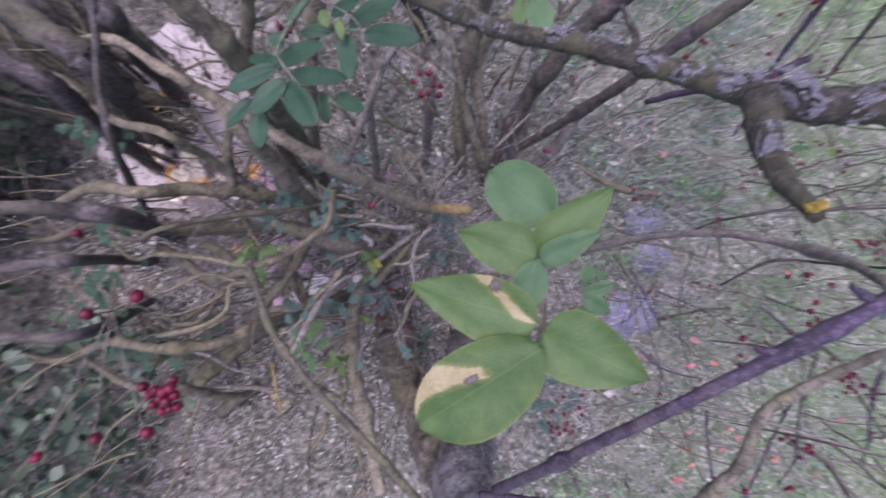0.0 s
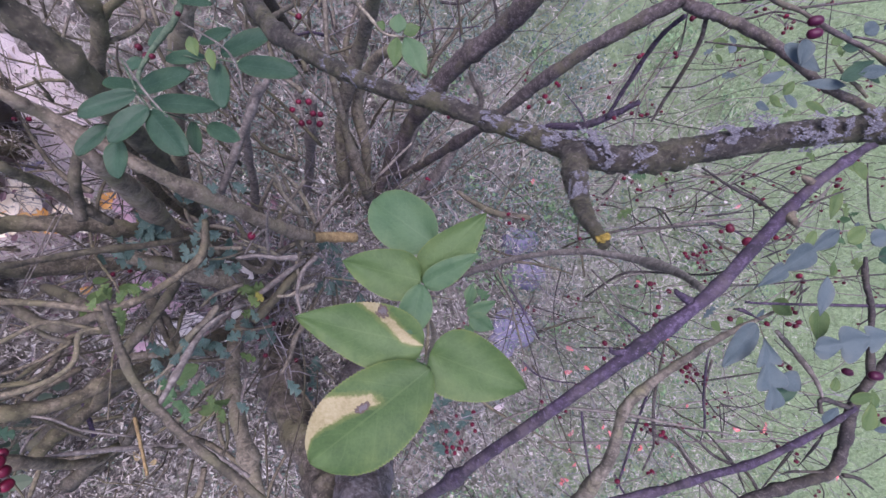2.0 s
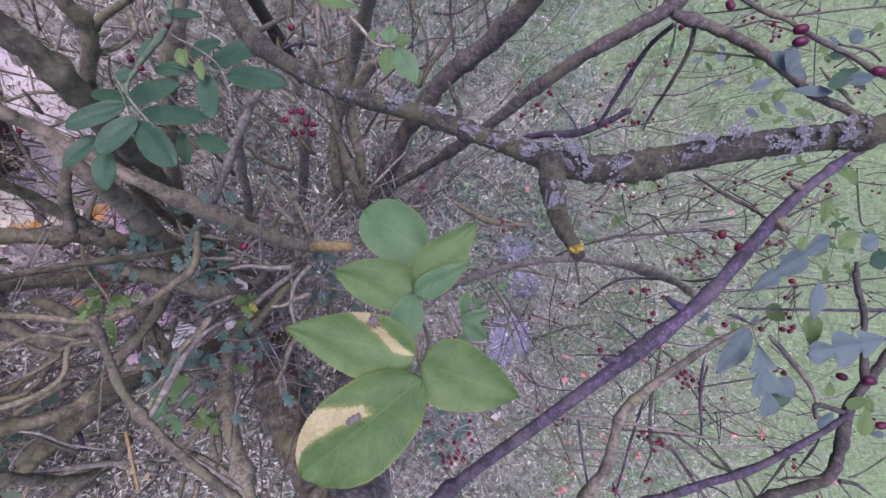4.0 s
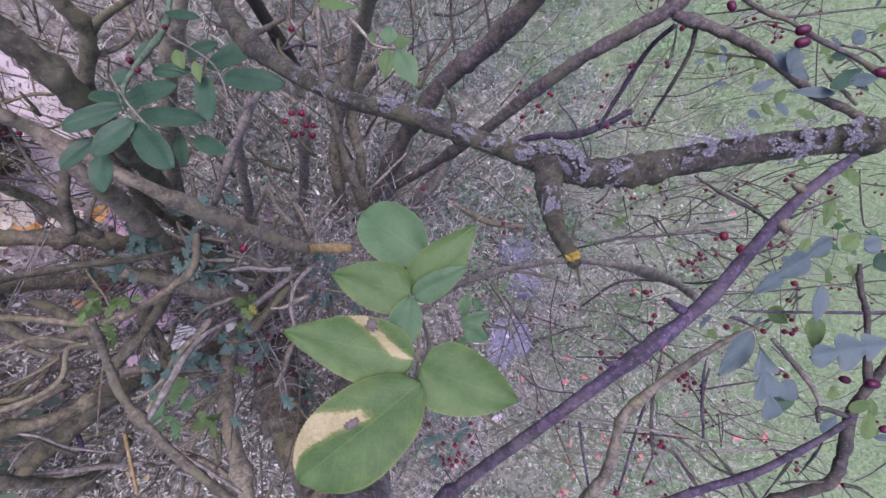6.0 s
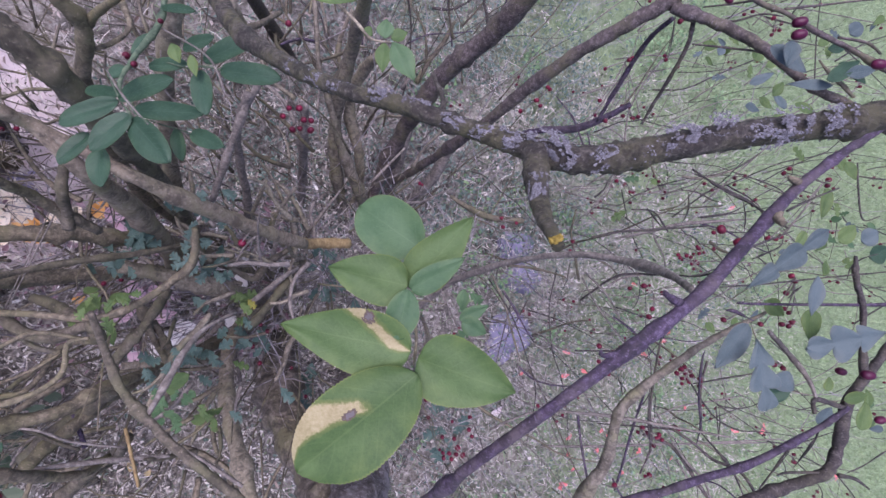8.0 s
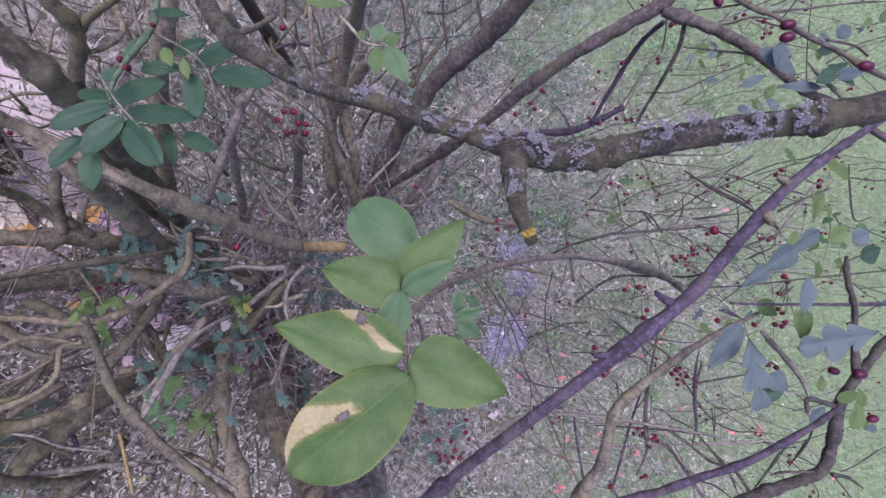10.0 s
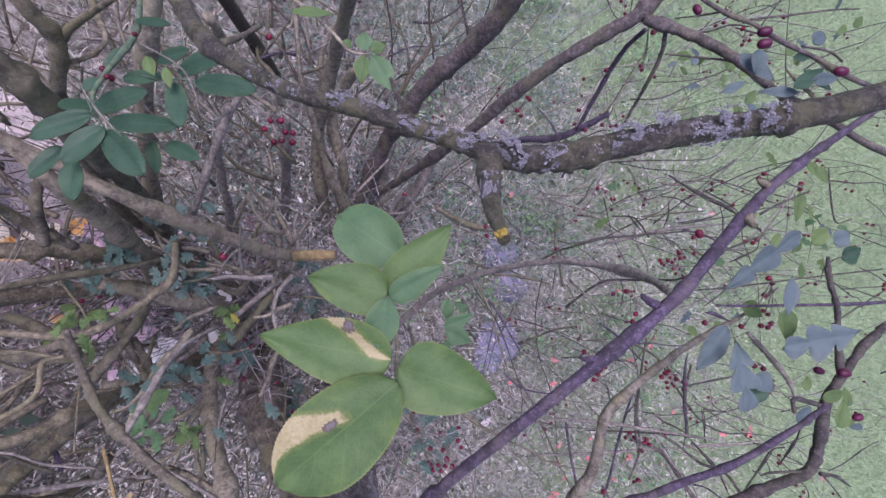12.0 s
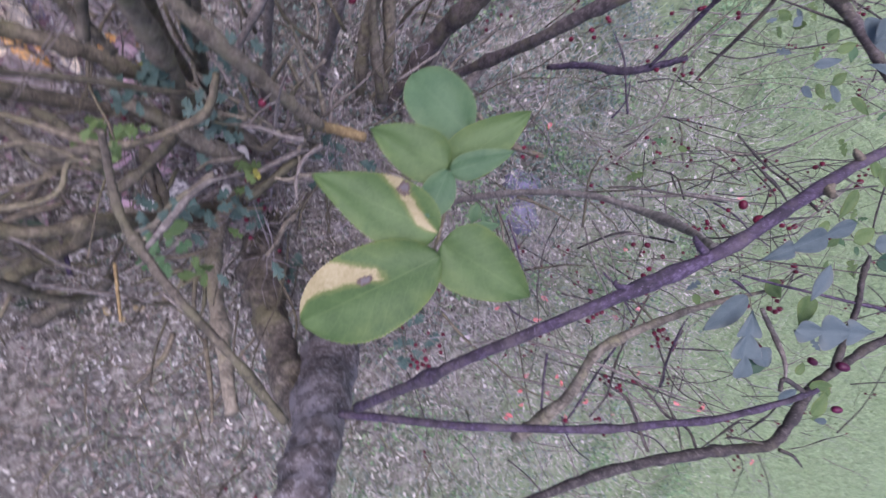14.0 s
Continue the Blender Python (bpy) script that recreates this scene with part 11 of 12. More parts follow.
leaf(ivy, LEAF_IVY, (-0.1298, -0.1363, 0.5414), (-0.1185, -0.1547, 0.5544), 0.0096, "lobed")
leaf(ivy, LEAF_IVY, (-0.1456, -0.1609, 0.5234), (-0.1595, -0.1510, 0.5193), 0.0073, "lobed")
leaf(ivy, LEAF_IVY, (-0.1299, -0.1427, 0.5362), (-0.1472, -0.1484, 0.5251), 0.0072, "lobed")
leaf(ivy, LEAF_IVY, (-0.1520, -0.0237, 0.5754), (-0.1402, -0.0268, 0.5682), 0.0064, "lobed")
leaf(ivy, LEAF_IVY, (-0.1447, -0.0205, 0.5878), (-0.1595, -0.0259, 0.5868), 0.0072, "lobed")
leaf(ivy, LEAF_IVY, (-0.1522, -0.0257, 0.5829), (-0.1325, -0.0296, 0.5840), 0.0092, "lobed")
leaf(ivy, LEAF_IVY, (-0.1512, -0.0209, 0.5809), (-0.1636, -0.0093, 0.5749), 0.0071, "lobed")
leaf(ivy, LEAF_IVY, (-0.1502, -0.0119, 0.5727), (-0.1453, 0.0056, 0.5777), 0.0076, "lobed")
leaf(ivy, LEAF_IVY, (-0.1454, -0.0277, 0.5900), (-0.1392, -0.0103, 0.5880), 0.0080, "lobed")
leaf(ivy, LEAF_IVY, (0.2334, -0.3485, 0.2200), (0.2130, -0.3348, 0.2133), 0.0107, "lobed")
leaf(ivy, LEAF_IVY, (0.2778, -0.4318, 0.2309), (0.3086, -0.4418, 0.2438), 0.0148, "lobed")
leaf(ivy, LEAF_IVY, (0.3122, -0.4166, 0.2454), (0.3242, -0.3794, 0.2499), 0.0164, "lobed")
leaf(ivy, LEAF_IVY, (0.2524, -0.4572, 0.2403), (0.2815, -0.4569, 0.2291), 0.0112, "lobed")
leaf(ivy, LEAF_IVY, (0.3001, -0.4449, 0.2371), (0.2821, -0.4745, 0.2347), 0.0150, "lobed")
leaf(ivy, LEAF_IVY, (0.2705, -0.3751, 0.2241), (0.2859, -0.3445, 0.2331), 0.0142, "lobed")
leaf(ivy, LEAF_IVY, (0.2484, -0.4318, 0.2321), (0.2556, -0.4024, 0.2279), 0.0136, "lobed")
leaf(ivy, LEAF_IVY, (0.2596, -0.3760, 0.2432), (0.2524, -0.3463, 0.2406), 0.0129, "lobed")
leaf(ivy, LEAF_IVY, (0.2682, -0.4131, 0.2397), (0.2330, -0.4190, 0.2338), 0.0153, "lobed")
leaf(ivy, LEAF_IVY, (0.2796, -0.4859, 0.2280), (0.2542, -0.4522, 0.2289), 0.0162, "lobed")
leaf(ivy, LEAF_IVY, (0.3216, -0.3957, 0.2378), (0.3079, -0.4246, 0.2292), 0.0131, "lobed")
leaf(ivy, LEAF_IVY, (0.2925, -0.4248, 0.2239), (0.2704, -0.4161, 0.2102), 0.0116, "lobed")
leaf(ivy, LEAF_IVY, (0.0802, -0.0561, 0.1848), (0.0993, -0.0846, 0.1911), 0.0146, "lobed")
leaf(ivy, LEAF_IVY, (0.0858, -0.1102, 0.2081), (0.0925, -0.1438, 0.2013), 0.0139, "lobed")
leaf(ivy, LEAF_IVY, (0.0467, -0.0218, 0.1703), (0.0203, -0.0157, 0.1590), 0.0119, "lobed")
leaf(ivy, LEAF_IVY, (0.0861, -0.0380, 0.1741), (0.1266, -0.0449, 0.1648), 0.0170, "lobed")
leaf(ivy, LEAF_PALE, (-0.1397, -0.1815, 0.6565), (-0.1340, -0.1955, 0.6681), 0.0076, "lobed")
leaf(ivy, LEAF_PALE, (-0.1529, -0.1627, 0.6431), (-0.1626, -0.1772, 0.6387), 0.0071, "lobed")
leaf(ivy, LEAF_PALE, (-0.1431, -0.1669, 0.6557), (-0.1372, -0.1534, 0.6603), 0.0057, "lobed")
leaf(ivy, LEAF_PALE, (-0.1631, -0.1852, 0.6153), (-0.1741, -0.2011, 0.6064), 0.0071, "lobed")
leaf(ivy, LEAF_PALE, (-0.1592, -0.1745, 0.6310), (-0.1721, -0.1636, 0.6178), 0.0073, "lobed")
leaf(ivy, LEAF_PALE, (-0.1456, -0.1829, 0.6362), (-0.1591, -0.1908, 0.6262), 0.0056, "lobed")
leaf(ivy, LEAF_PALE, (-0.1305, -0.1673, 0.6700), (-0.1140, -0.1490, 0.6903), 0.0078, "lobed")
leaf(ivy, LEAF_PALE, (-0.1759, -0.1864, 0.6124), (-0.1566, -0.1787, 0.6216), 0.0084, "lobed")
leaf(ivy, LEAF_FRESH, (-0.1118, -0.1803, 0.6573), (-0.0978, -0.1882, 0.6379), 0.0082, "lobed")
leaf(ivy, LEAF_FRESH, (-0.1088, -0.1826, 0.6708), (-0.1108, -0.1680, 0.6720), 0.0060, "lobed")
leaf(ivy, LEAF_FRESH, (-0.0990, -0.1855, 0.6659), (-0.1042, -0.2063, 0.6502), 0.0066, "lobed")
leaf(ivy, LEAF_FRESH, (-0.1141, -0.1827, 0.6524), (-0.1033, -0.1925, 0.6533), 0.0062, "lobed")
leaf(ivy, LEAF_FRESH, (-0.2142, -0.0687, 0.6388), (-0.2187, -0.0502, 0.6402), 0.0080, "lobed")
leaf(ivy, LEAF_FRESH, (-0.2066, -0.0575, 0.6919), (-0.2107, -0.0701, 0.6928), 0.0058, "lobed")
leaf(ivy, LEAF_FRESH, (-0.2347, -0.0678, 0.6431), (-0.2319, -0.0805, 0.6562), 0.0063, "lobed")
leaf(ivy, LEAF_FRESH, (-0.2193, -0.0630, 0.6560), (-0.2196, -0.0530, 0.6465), 0.0050, "lobed")
leaf(ivy, LEAF_FRESH, (-0.1855, -0.0494, 0.6765), (-0.1696, -0.0520, 0.6926), 0.0053, "lobed")
leaf(ivy, LEAF_FRESH, (-0.1726, -0.0488, 0.6814), (-0.1620, -0.0474, 0.6829), 0.0049, "lobed")
leaf(ivy, LEAF_FRESH, (-0.1904, -0.0526, 0.6661), (-0.1782, -0.0581, 0.6646), 0.0065, "lobed")
leaf(ivy, LEAF_FRESH, (-0.0989, -0.1159, 0.4067), (-0.1173, -0.1270, 0.3984), 0.0090, "lobed")
leaf(ivy, LEAF_FRESH, (-0.1061, -0.0878, 0.4204), (-0.0848, -0.0743, 0.4209), 0.0113, "lobed")
leaf(ivy, LEAF_FRESH, (-0.0948, -0.0804, 0.4358), (-0.1199, -0.0786, 0.4313), 0.0112, "lobed")
leaf(ivy, LEAF_FRESH, (-0.0982, -0.1008, 0.4083), (-0.1142, -0.0780, 0.4102), 0.0118, "lobed")
leaf(ivy, LEAF_FRESH, (-0.1662, -0.0579, 0.7524), (-0.1639, -0.0465, 0.7467), 0.0056, "lobed")
leaf(ivy, LEAF_FRESH, (-0.1612, -0.0750, 0.7530), (-0.1659, -0.0605, 0.7547), 0.0064, "lobed")
leaf(ivy, LEAF_FRESH, (-0.1746, -0.0818, 0.7250), (-0.1700, -0.0692, 0.7279), 0.0055, "lobed")
leaf(ivy, LEAF_PALE, (0.2076, -0.1158, 0.6184), (0.1823, -0.1238, 0.6325), 0.0096, "lobed")
leaf(ivy, LEAF_PALE, (0.2022, -0.0918, 0.6464), (0.1855, -0.0830, 0.6410), 0.0083, "lobed")
leaf(ivy, LEAF_PALE, (0.1969, -0.0630, 0.6453), (0.2160, -0.0765, 0.6417), 0.0088, "lobed")
leaf(rose, LEAF_DARK, (-0.3957, -0.0256, 0.5577), (-0.4048, -0.0105, 0.5583), 0.0081, "lobed")
leaf(rose, LEAF_DARK, (-0.5245, -0.1571, 0.4938), (-0.5253, -0.1740, 0.5014), 0.0088, "lobed")
leaf(rose, LEAF_DARK, (-0.4615, -0.1320, 0.5476), (-0.4910, -0.1583, 0.5100), 0.0079, "lobed")
leaf(rose, LEAF_DARK, (-0.4094, -0.1022, 0.5878), (-0.4021, -0.1176, 0.5928), 0.0071, "lobed")
leaf(rose, LEAF_DARK, (-0.4206, -0.0397, 0.5673), (-0.4350, -0.0257, 0.5371), 0.0072, "lobed")
leaf(rose, LEAF_DARK, (-0.4242, -0.1060, 0.5629), (-0.4420, -0.1080, 0.5587), 0.0082, "lobed")
leaf(rose, LEAF_DARK, (-0.4610, -0.2096, 0.5262), (-0.4688, -0.2438, 0.4946), 0.0119, "lobed")
leaf(rose, LEAF_DARK, (-0.4695, -0.0367, 0.5447), (-0.4533, -0.0497, 0.5558), 0.0073, "lobed")
leaf(rose, LEAF_DARK, (-0.4442, -0.1736, 0.5338), (-0.4295, -0.1599, 0.5411), 0.0075, "lobed")
leaf(rose, LEAF_DARK, (-0.4584, -0.1061, 0.5500), (-0.4835, -0.1248, 0.5374), 0.0115, "lobed")
leaf(rose, LEAF_DARK, (-0.4474, -0.1123, 0.5425), (-0.4658, -0.1347, 0.5341), 0.0114, "lobed")
leaf(rose, LEAF_DARK, (-0.3393, -0.0358, 0.6059), (-0.3346, -0.0348, 0.5870), 0.0080, "lobed")
leaf(rose, LEAF_DARK, (-0.4817, -0.0961, 0.5563), (-0.5017, -0.1145, 0.5364), 0.0071, "lobed")
leaf(rose, LEAF_DARK, (-0.4263, -0.0360, 0.5757), (-0.4508, -0.0412, 0.5641), 0.0092, "lobed")
leaf(rose, LEAF_DARK, (-0.4442, -0.0680, 0.5468), (-0.4610, -0.0524, 0.5473), 0.0113, "lobed")
leaf(rose, LEAF_DARK, (-0.3949, -0.0738, 0.5651), (-0.3879, -0.0915, 0.5638), 0.0083, "lobed")
leaf(rose, LEAF_DARK, (-0.4443, -0.0917, 0.5211), (-0.4329, -0.0781, 0.5225), 0.0081, "lobed")
leaf(rose, LEAF_DARK, (-0.4247, 0.0367, 0.5574), (-0.4295, 0.0568, 0.5606), 0.0094, "lobed")
leaf(rose, LEAF_DARK, (-0.4729, -0.0794, 0.5525), (-0.4695, -0.0997, 0.5424), 0.0097, "lobed")
leaf(rose, LEAF_DARK, (-0.5003, -0.1280, 0.5001), (-0.5125, -0.1465, 0.4995), 0.0104, "lobed")
leaf(rose, LEAF_DARK, (-0.4118, -0.0296, 0.5628), (-0.4220, -0.0566, 0.5545), 0.0115, "lobed")
leaf(rose, LEAF_DARK, (-0.4899, -0.0907, 0.5476), (-0.5281, -0.1160, 0.5101), 0.0100, "lobed")
leaf(rose, LEAF_DARK, (-0.5021, 0.0843, 0.5168), (-0.5265, 0.0894, 0.5109), 0.0114, "lobed")
leaf(rose, LEAF_DARK, (-0.5038, 0.0806, 0.5198), (-0.4713, 0.0693, 0.5439), 0.0091, "lobed")
leaf(rose, LEAF_DARK, (-0.4089, 0.0732, 0.5699), (-0.4326, 0.0558, 0.5577), 0.0113, "lobed")
leaf(rose, LEAF_DARK, (-0.5021, 0.0985, 0.5395), (-0.5149, 0.0860, 0.5453), 0.0108, "lobed")
leaf(rose, LEAF_DARK, (-0.4506, 0.0642, 0.5691), (-0.4500, 0.0505, 0.5865), 0.0083, "lobed")
leaf(rose, LEAF_DARK, (-0.4640, 0.0917, 0.5532), (-0.4570, 0.0710, 0.5590), 0.0086, "lobed")
leaf(rose, LEAF_DARK, (-0.4111, 0.0743, 0.5961), (-0.4094, 0.0579, 0.6023), 0.0067, "lobed")
leaf(rose, LEAF_DARK, (-0.5101, 0.0966, 0.5192), (-0.4927, 0.1187, 0.5300), 0.0110, "lobed")
leaf(rose, LEAF_DARK, (-0.4344, 0.0901, 0.5877), (-0.4236, 0.1043, 0.5874), 0.0082, "lobed")
leaf(rose, LEAF_DARK, (-0.4647, 0.0762, 0.5434), (-0.4558, 0.0974, 0.5447), 0.0098, "lobed")
leaf(rose, LEAF_DARK, (-0.4579, 0.0853, 0.5509), (-0.4579, 0.1036, 0.5407), 0.0079, "lobed")
leaf(rose, LEAF_DARK, (-0.4776, 0.0879, 0.5494), (-0.4950, 0.1052, 0.5426), 0.0099, "lobed")
leaf(rose, LEAF_DARK, (-0.4229, 0.0915, 0.5575), (-0.3799, 0.0757, 0.6021), 0.0088, "lobed")
leaf(rose, LEAF_DARK, (-0.4754, 0.0903, 0.5205), (-0.4857, 0.0855, 0.5296), 0.0093, "lobed")
leaf(rose, LEAF_DARK, (-0.3845, -0.2054, 0.6066), (-0.4114, -0.1983, 0.5890), 0.0095, "lobed")
leaf(rose, LEAF_DARK, (-0.3103, -0.1924, 0.6527), (-0.2884, -0.1951, 0.6609), 0.0091, "lobed")
leaf(rose, LEAF_DARK, (-0.3345, -0.1892, 0.6379), (-0.3530, -0.1926, 0.6347), 0.0089, "lobed")
leaf(rose, LEAF_DARK, (-0.3092, -0.1812, 0.6429), (-0.3383, -0.1866, 0.6132), 0.0065, "lobed")
leaf(rose, LEAF_DARK, (-0.3396, -0.2052, 0.6201), (-0.3351, -0.1844, 0.6440), 0.0070, "lobed")
leaf(rose, LEAF_DARK, (-0.3218, -0.1617, 0.6415), (-0.3204, -0.1763, 0.6382), 0.0058, "lobed")
leaf(rose, LEAF_DARK, (-0.3461, -0.2238, 0.6149), (-0.3403, -0.2442, 0.6186), 0.0092, "lobed")
leaf(rose, LEAF_DARK, (-0.3481, -0.1856, 0.6038), (-0.3465, -0.2023, 0.6014), 0.0067, "lobed")
leaf(rose, LEAF_DARK, (-0.4012, -0.2046, 0.6190), (-0.3997, -0.1951, 0.6135), 0.0058, "lobed")
leaf(rose, LEAF_DARK, (-0.3500, -0.1979, 0.6252), (-0.3547, -0.2199, 0.6196), 0.0085, "lobed")
leaf(rose, LEAF_DARK, (-0.3549, -0.2046, 0.6231), (-0.3635, -0.1955, 0.6275), 0.0066, "lobed")
leaf(rose, LEAF_DARK, (-0.3732, -0.1619, 0.6298), (-0.3707, -0.1831, 0.6225), 0.0086, "lobed")
leaf(rose, LEAF_DARK, (-0.4078, -0.1766, 0.5975), (-0.4033, -0.1742, 0.6188), 0.0059, "lobed")
leaf(rose, LEAF_DARK, (-0.4035, -0.1876, 0.6101), (-0.4002, -0.2065, 0.6179), 0.0092, "lobed")
leaf(rose, LEAF_DARK, (-0.4420, -0.0928, 0.5629), (-0.4573, -0.1151, 0.5578), 0.0113, "lobed")
leaf(rose, LEAF_DARK, (-0.4975, -0.1426, 0.5223), (-0.5076, -0.1209, 0.5114), 0.0100, "lobed")
leaf(rose, LEAF_DARK, (-0.4478, -0.1334, 0.5686), (-0.4749, -0.1283, 0.5569), 0.0106, "lobed")
leaf(rose, LEAF_DARK, (-0.5191, -0.1381, 0.5296), (-0.5012, -0.1514, 0.5479), 0.0074, "lobed")
leaf(rose, LEAF_DARK, (-0.5237, -0.2223, 0.5001), (-0.5053, -0.2059, 0.5068), 0.0100, "lobed")
leaf(rose, LEAF_DARK, (-0.4782, -0.1398, 0.5441), (-0.4467, -0.1388, 0.5627), 0.0100, "lobed")
leaf(rose, LEAF_DARK, (-0.4958, -0.1605, 0.5519), (-0.4919, -0.1827, 0.5570), 0.0099, "lobed")
leaf(rose, LEAF_DARK, (-0.4622, -0.1834, 0.5400), (-0.4805, -0.2095, 0.5256), 0.0105, "lobed")
leaf(rose, LEAF_DARK, (-0.4863, -0.1908, 0.5236), (-0.5060, -0.1836, 0.5139), 0.0078, "lobed")
leaf(rose, LEAF_DARK, (-0.4396, -0.1764, 0.5882), (-0.4267, -0.1888, 0.5974), 0.0070, "lobed")
leaf(rose, LEAF_DARK, (-0.4577, -0.1382, 0.5508), (-0.4793, -0.1513, 0.5358), 0.0074, "lobed")
leaf(rose, LEAF_DARK, (-0.4580, -0.1530, 0.5597), (-0.4413, -0.1470, 0.5612), 0.0090, "lobed")
leaf(ivy, LEAF_FRESH, (-0.1378, -0.1422, 0.6820), (-0.1191, -0.1308, 0.6873), 0.0080, "round")
leaf(ivy, LEAF_FRESH, (-0.1389, -0.1508, 0.6816), (-0.1334, -0.1422, 0.6832), 0.0046, "round")
leaf(ivy, LEAF_FRESH, (-0.3035, -0.0862, 0.4804), (-0.2657, -0.0763, 0.4995), 0.0083, "lance")
leaf(ivy, LEAF_FRESH, (-0.2673, -0.0750, 0.4780), (-0.2345, -0.0643, 0.4956), 0.0069, "lance")
leaf(ivy, LEAF_FRESH, (-0.2594, -0.1101, 0.4878), (-0.2540, -0.1335, 0.4979), 0.0069, "lance")
leaf(ivy, LEAF_FRESH, (-0.3003, -0.0612, 0.4659), (-0.2758, -0.0582, 0.4812), 0.0054, "ovate")
leaf(ivy, LEAF_FRESH, (-0.1602, -0.2405, 0.5066), (-0.1278, -0.2329, 0.5241), 0.0078, "ovate")
leaf(ivy, LEAF_PALE, (-0.1748, -0.2154, 0.5463), (-0.1539, -0.2268, 0.5607), 0.0065, "ovate")
leaf(ivy, LEAF_PALE, (-0.2040, -0.2217, 0.5402), (-0.1786, -0.2216, 0.5558), 0.0079, "lobed")
leaf(ivy, LEAF_PALE, (-0.2119, -0.2167, 0.5036), (-0.1962, -0.2253, 0.5165), 0.0069, "lobed")
leaf(ivy, LEAF_YELLOW, (-0.1928, -0.1895, 0.4705), (-0.1719, -0.1849, 0.4847), 0.0073, "round")
leaf(ivy, LEAF_YELLOW, (-0.2373, 0.0216, 0.4986), (-0.2168, 0.0250, 0.5127), 0.0060, "lobed")
leaf(ivy, LEAF_IVY, (-0.2882, -0.0279, 0.4320), (-0.2583, -0.0399, 0.4490), 0.0123, "lobed")
leaf(ivy, LEAF_IVY, (-0.2664, 0.0204, 0.4597), (-0.2421, 0.0044, 0.4751), 0.0103, "lobed")
leaf(ivy, LEAF_IVY, (-0.2454, 0.0086, 0.4505), (-0.2215, 0.0164, 0.4656), 0.0105, "lobed")
leaf(ivy, LEAF_IVY, (-0.1604, -0.0713, 0.4905), (-0.1388, -0.0885, 0.5051), 0.0111, "lobed")
leaf(ivy, LEAF_IVY, (-0.1834, -0.1545, 0.4779), (-0.1591, -0.1622, 0.4932), 0.0096, "lobed")
leaf(ivy, LEAF_IVY, (-0.1523, -0.1437, 0.5070), (-0.1305, -0.1512, 0.5216), 0.0085, "lobed")
leaf(ivy, LEAF_IVY, (-0.1550, -0.1842, 0.4864), (-0.1349, -0.1939, 0.5006), 0.0088, "lobed")
leaf(ivy, LEAF_FRESH, (-0.1103, -0.1668, 0.4893), (-0.0858, -0.1745, 0.5047), 0.0073, "lobed")
leaf(ivy, LEAF_FRESH, (-0.0966, -0.0798, 0.5068), (-0.0804, -0.0946, 0.5199), 0.0080, "lobed")
leaf(ivy, LEAF_IVY, (-0.0935, -0.1010, 0.4989), (-0.0817, -0.1174, 0.5107), 0.0073, "lobed")
leaf(ivy, LEAF_IVY, (-0.1097, -0.2282, 0.5190), (-0.0921, -0.2361, 0.5325), 0.0086, "lobed")
leaf(ivy, LEAF_IVY, (-0.0403, -0.1875, 0.5638), (-0.0236, -0.2050, 0.5770), 0.0097, "lobed")
leaf(ivy, LEAF_IVY, (-0.1016, -0.1334, 0.4961), (-0.0804, -0.1414, 0.5106), 0.0073, "lobed")
leaf(ivy, LEAF_YELLOW, (-0.0863, -0.0762, 0.5070), (-0.0746, -0.0871, 0.5187), 0.0064, "lobed")

# ---- fallen leaves ----
def fallen_leaf(place, length, turn, mat, label, seed):
    m = Matrix.LocRotScale(place, Euler((0.15, -0.1, turn)), (1, 1, 1))
    ob = new("fallen_leaf", leaf_mesh((0, 0, 0), (length, 0, 0.008), length * 0.3, mat, "ovate", (0, 0, 1), 0.35, 0.12, 22, 0.0, seed))
    ob.matrix_basis = m
    return tagged(ob, label, "fallen leaf", "fallen leaves")
fallen_leaf((-0.607, 0.065, 0.060), 0.086, -0.30, ORANGE, "curled orange dead leaf on pale ground", 0)
fallen_leaf((-0.584, 0.048, 0.060), 0.081, -0.50, ORANGE, "curled orange dead leaf on pale ground", 1)
fallen_leaf((-0.530, 0.054, 0.072), 0.060, -0.20, CREAM_GLARE, "orange dead leaf on soil, sun glare painted as cream", 2)
fallen_leaf((-0.450, 0.068, 0.060), 0.060, 0.50, ORANGE, "curled orange dead leaf on pale ground", 3)
fallen_leaf((-0.419, 0.080, 0.060), 0.049, 0.20, ORANGE, "curled orange dead leaf on pale ground", 4)
fallen_leaf((-0.377, 0.044, 0.060), 0.037, 1.00, ORANGE, "curled orange dead leaf on pale ground", 5)
fallen_leaf((-0.649, 0.058, 0.060), 0.068, 0.30, ORANGE, "curled orange dead leaf on pale ground", 6)
fallen_leaf((-0.486, -0.118, 0.060), 0.029, 0.50, ORANGE, "curled orange dead leaf on pale ground", 7)
fallen_leaf((-0.555, 0.048, 0.072), 0.062, 2.00, CREAM_GLARE, "orange dead leaf on soil, sun glare painted as cream", 8)
fallen_leaf((-0.694, 0.214, 0.060), 0.067, 0.60, ORANGE, "curled orange dead leaf on pale ground", 9)
fallen_leaf((-0.620, 0.040, 0.066), 0.070, 0.90, CREAM_GLARE, "orange dead leaf on soil, sun glare painted as cream", 90)
fallen_leaf((-0.560, 0.075, 0.066), 0.060, 2.40, CREAM_GLARE, "orange dead leaf on soil, sun glare painted as cream", 91)
fallen_leaf((-0.500, 0.050, 0.066), 0.055, -0.90, CREAM_GLARE, "orange dead leaf on soil, sun glare painted as cream", 92)
fallen_leaf((-0.660, 0.090, 0.066), 0.075, 1.80, CREAM_GLARE, "orange dead leaf on soil, sun glare painted as cream", 93)
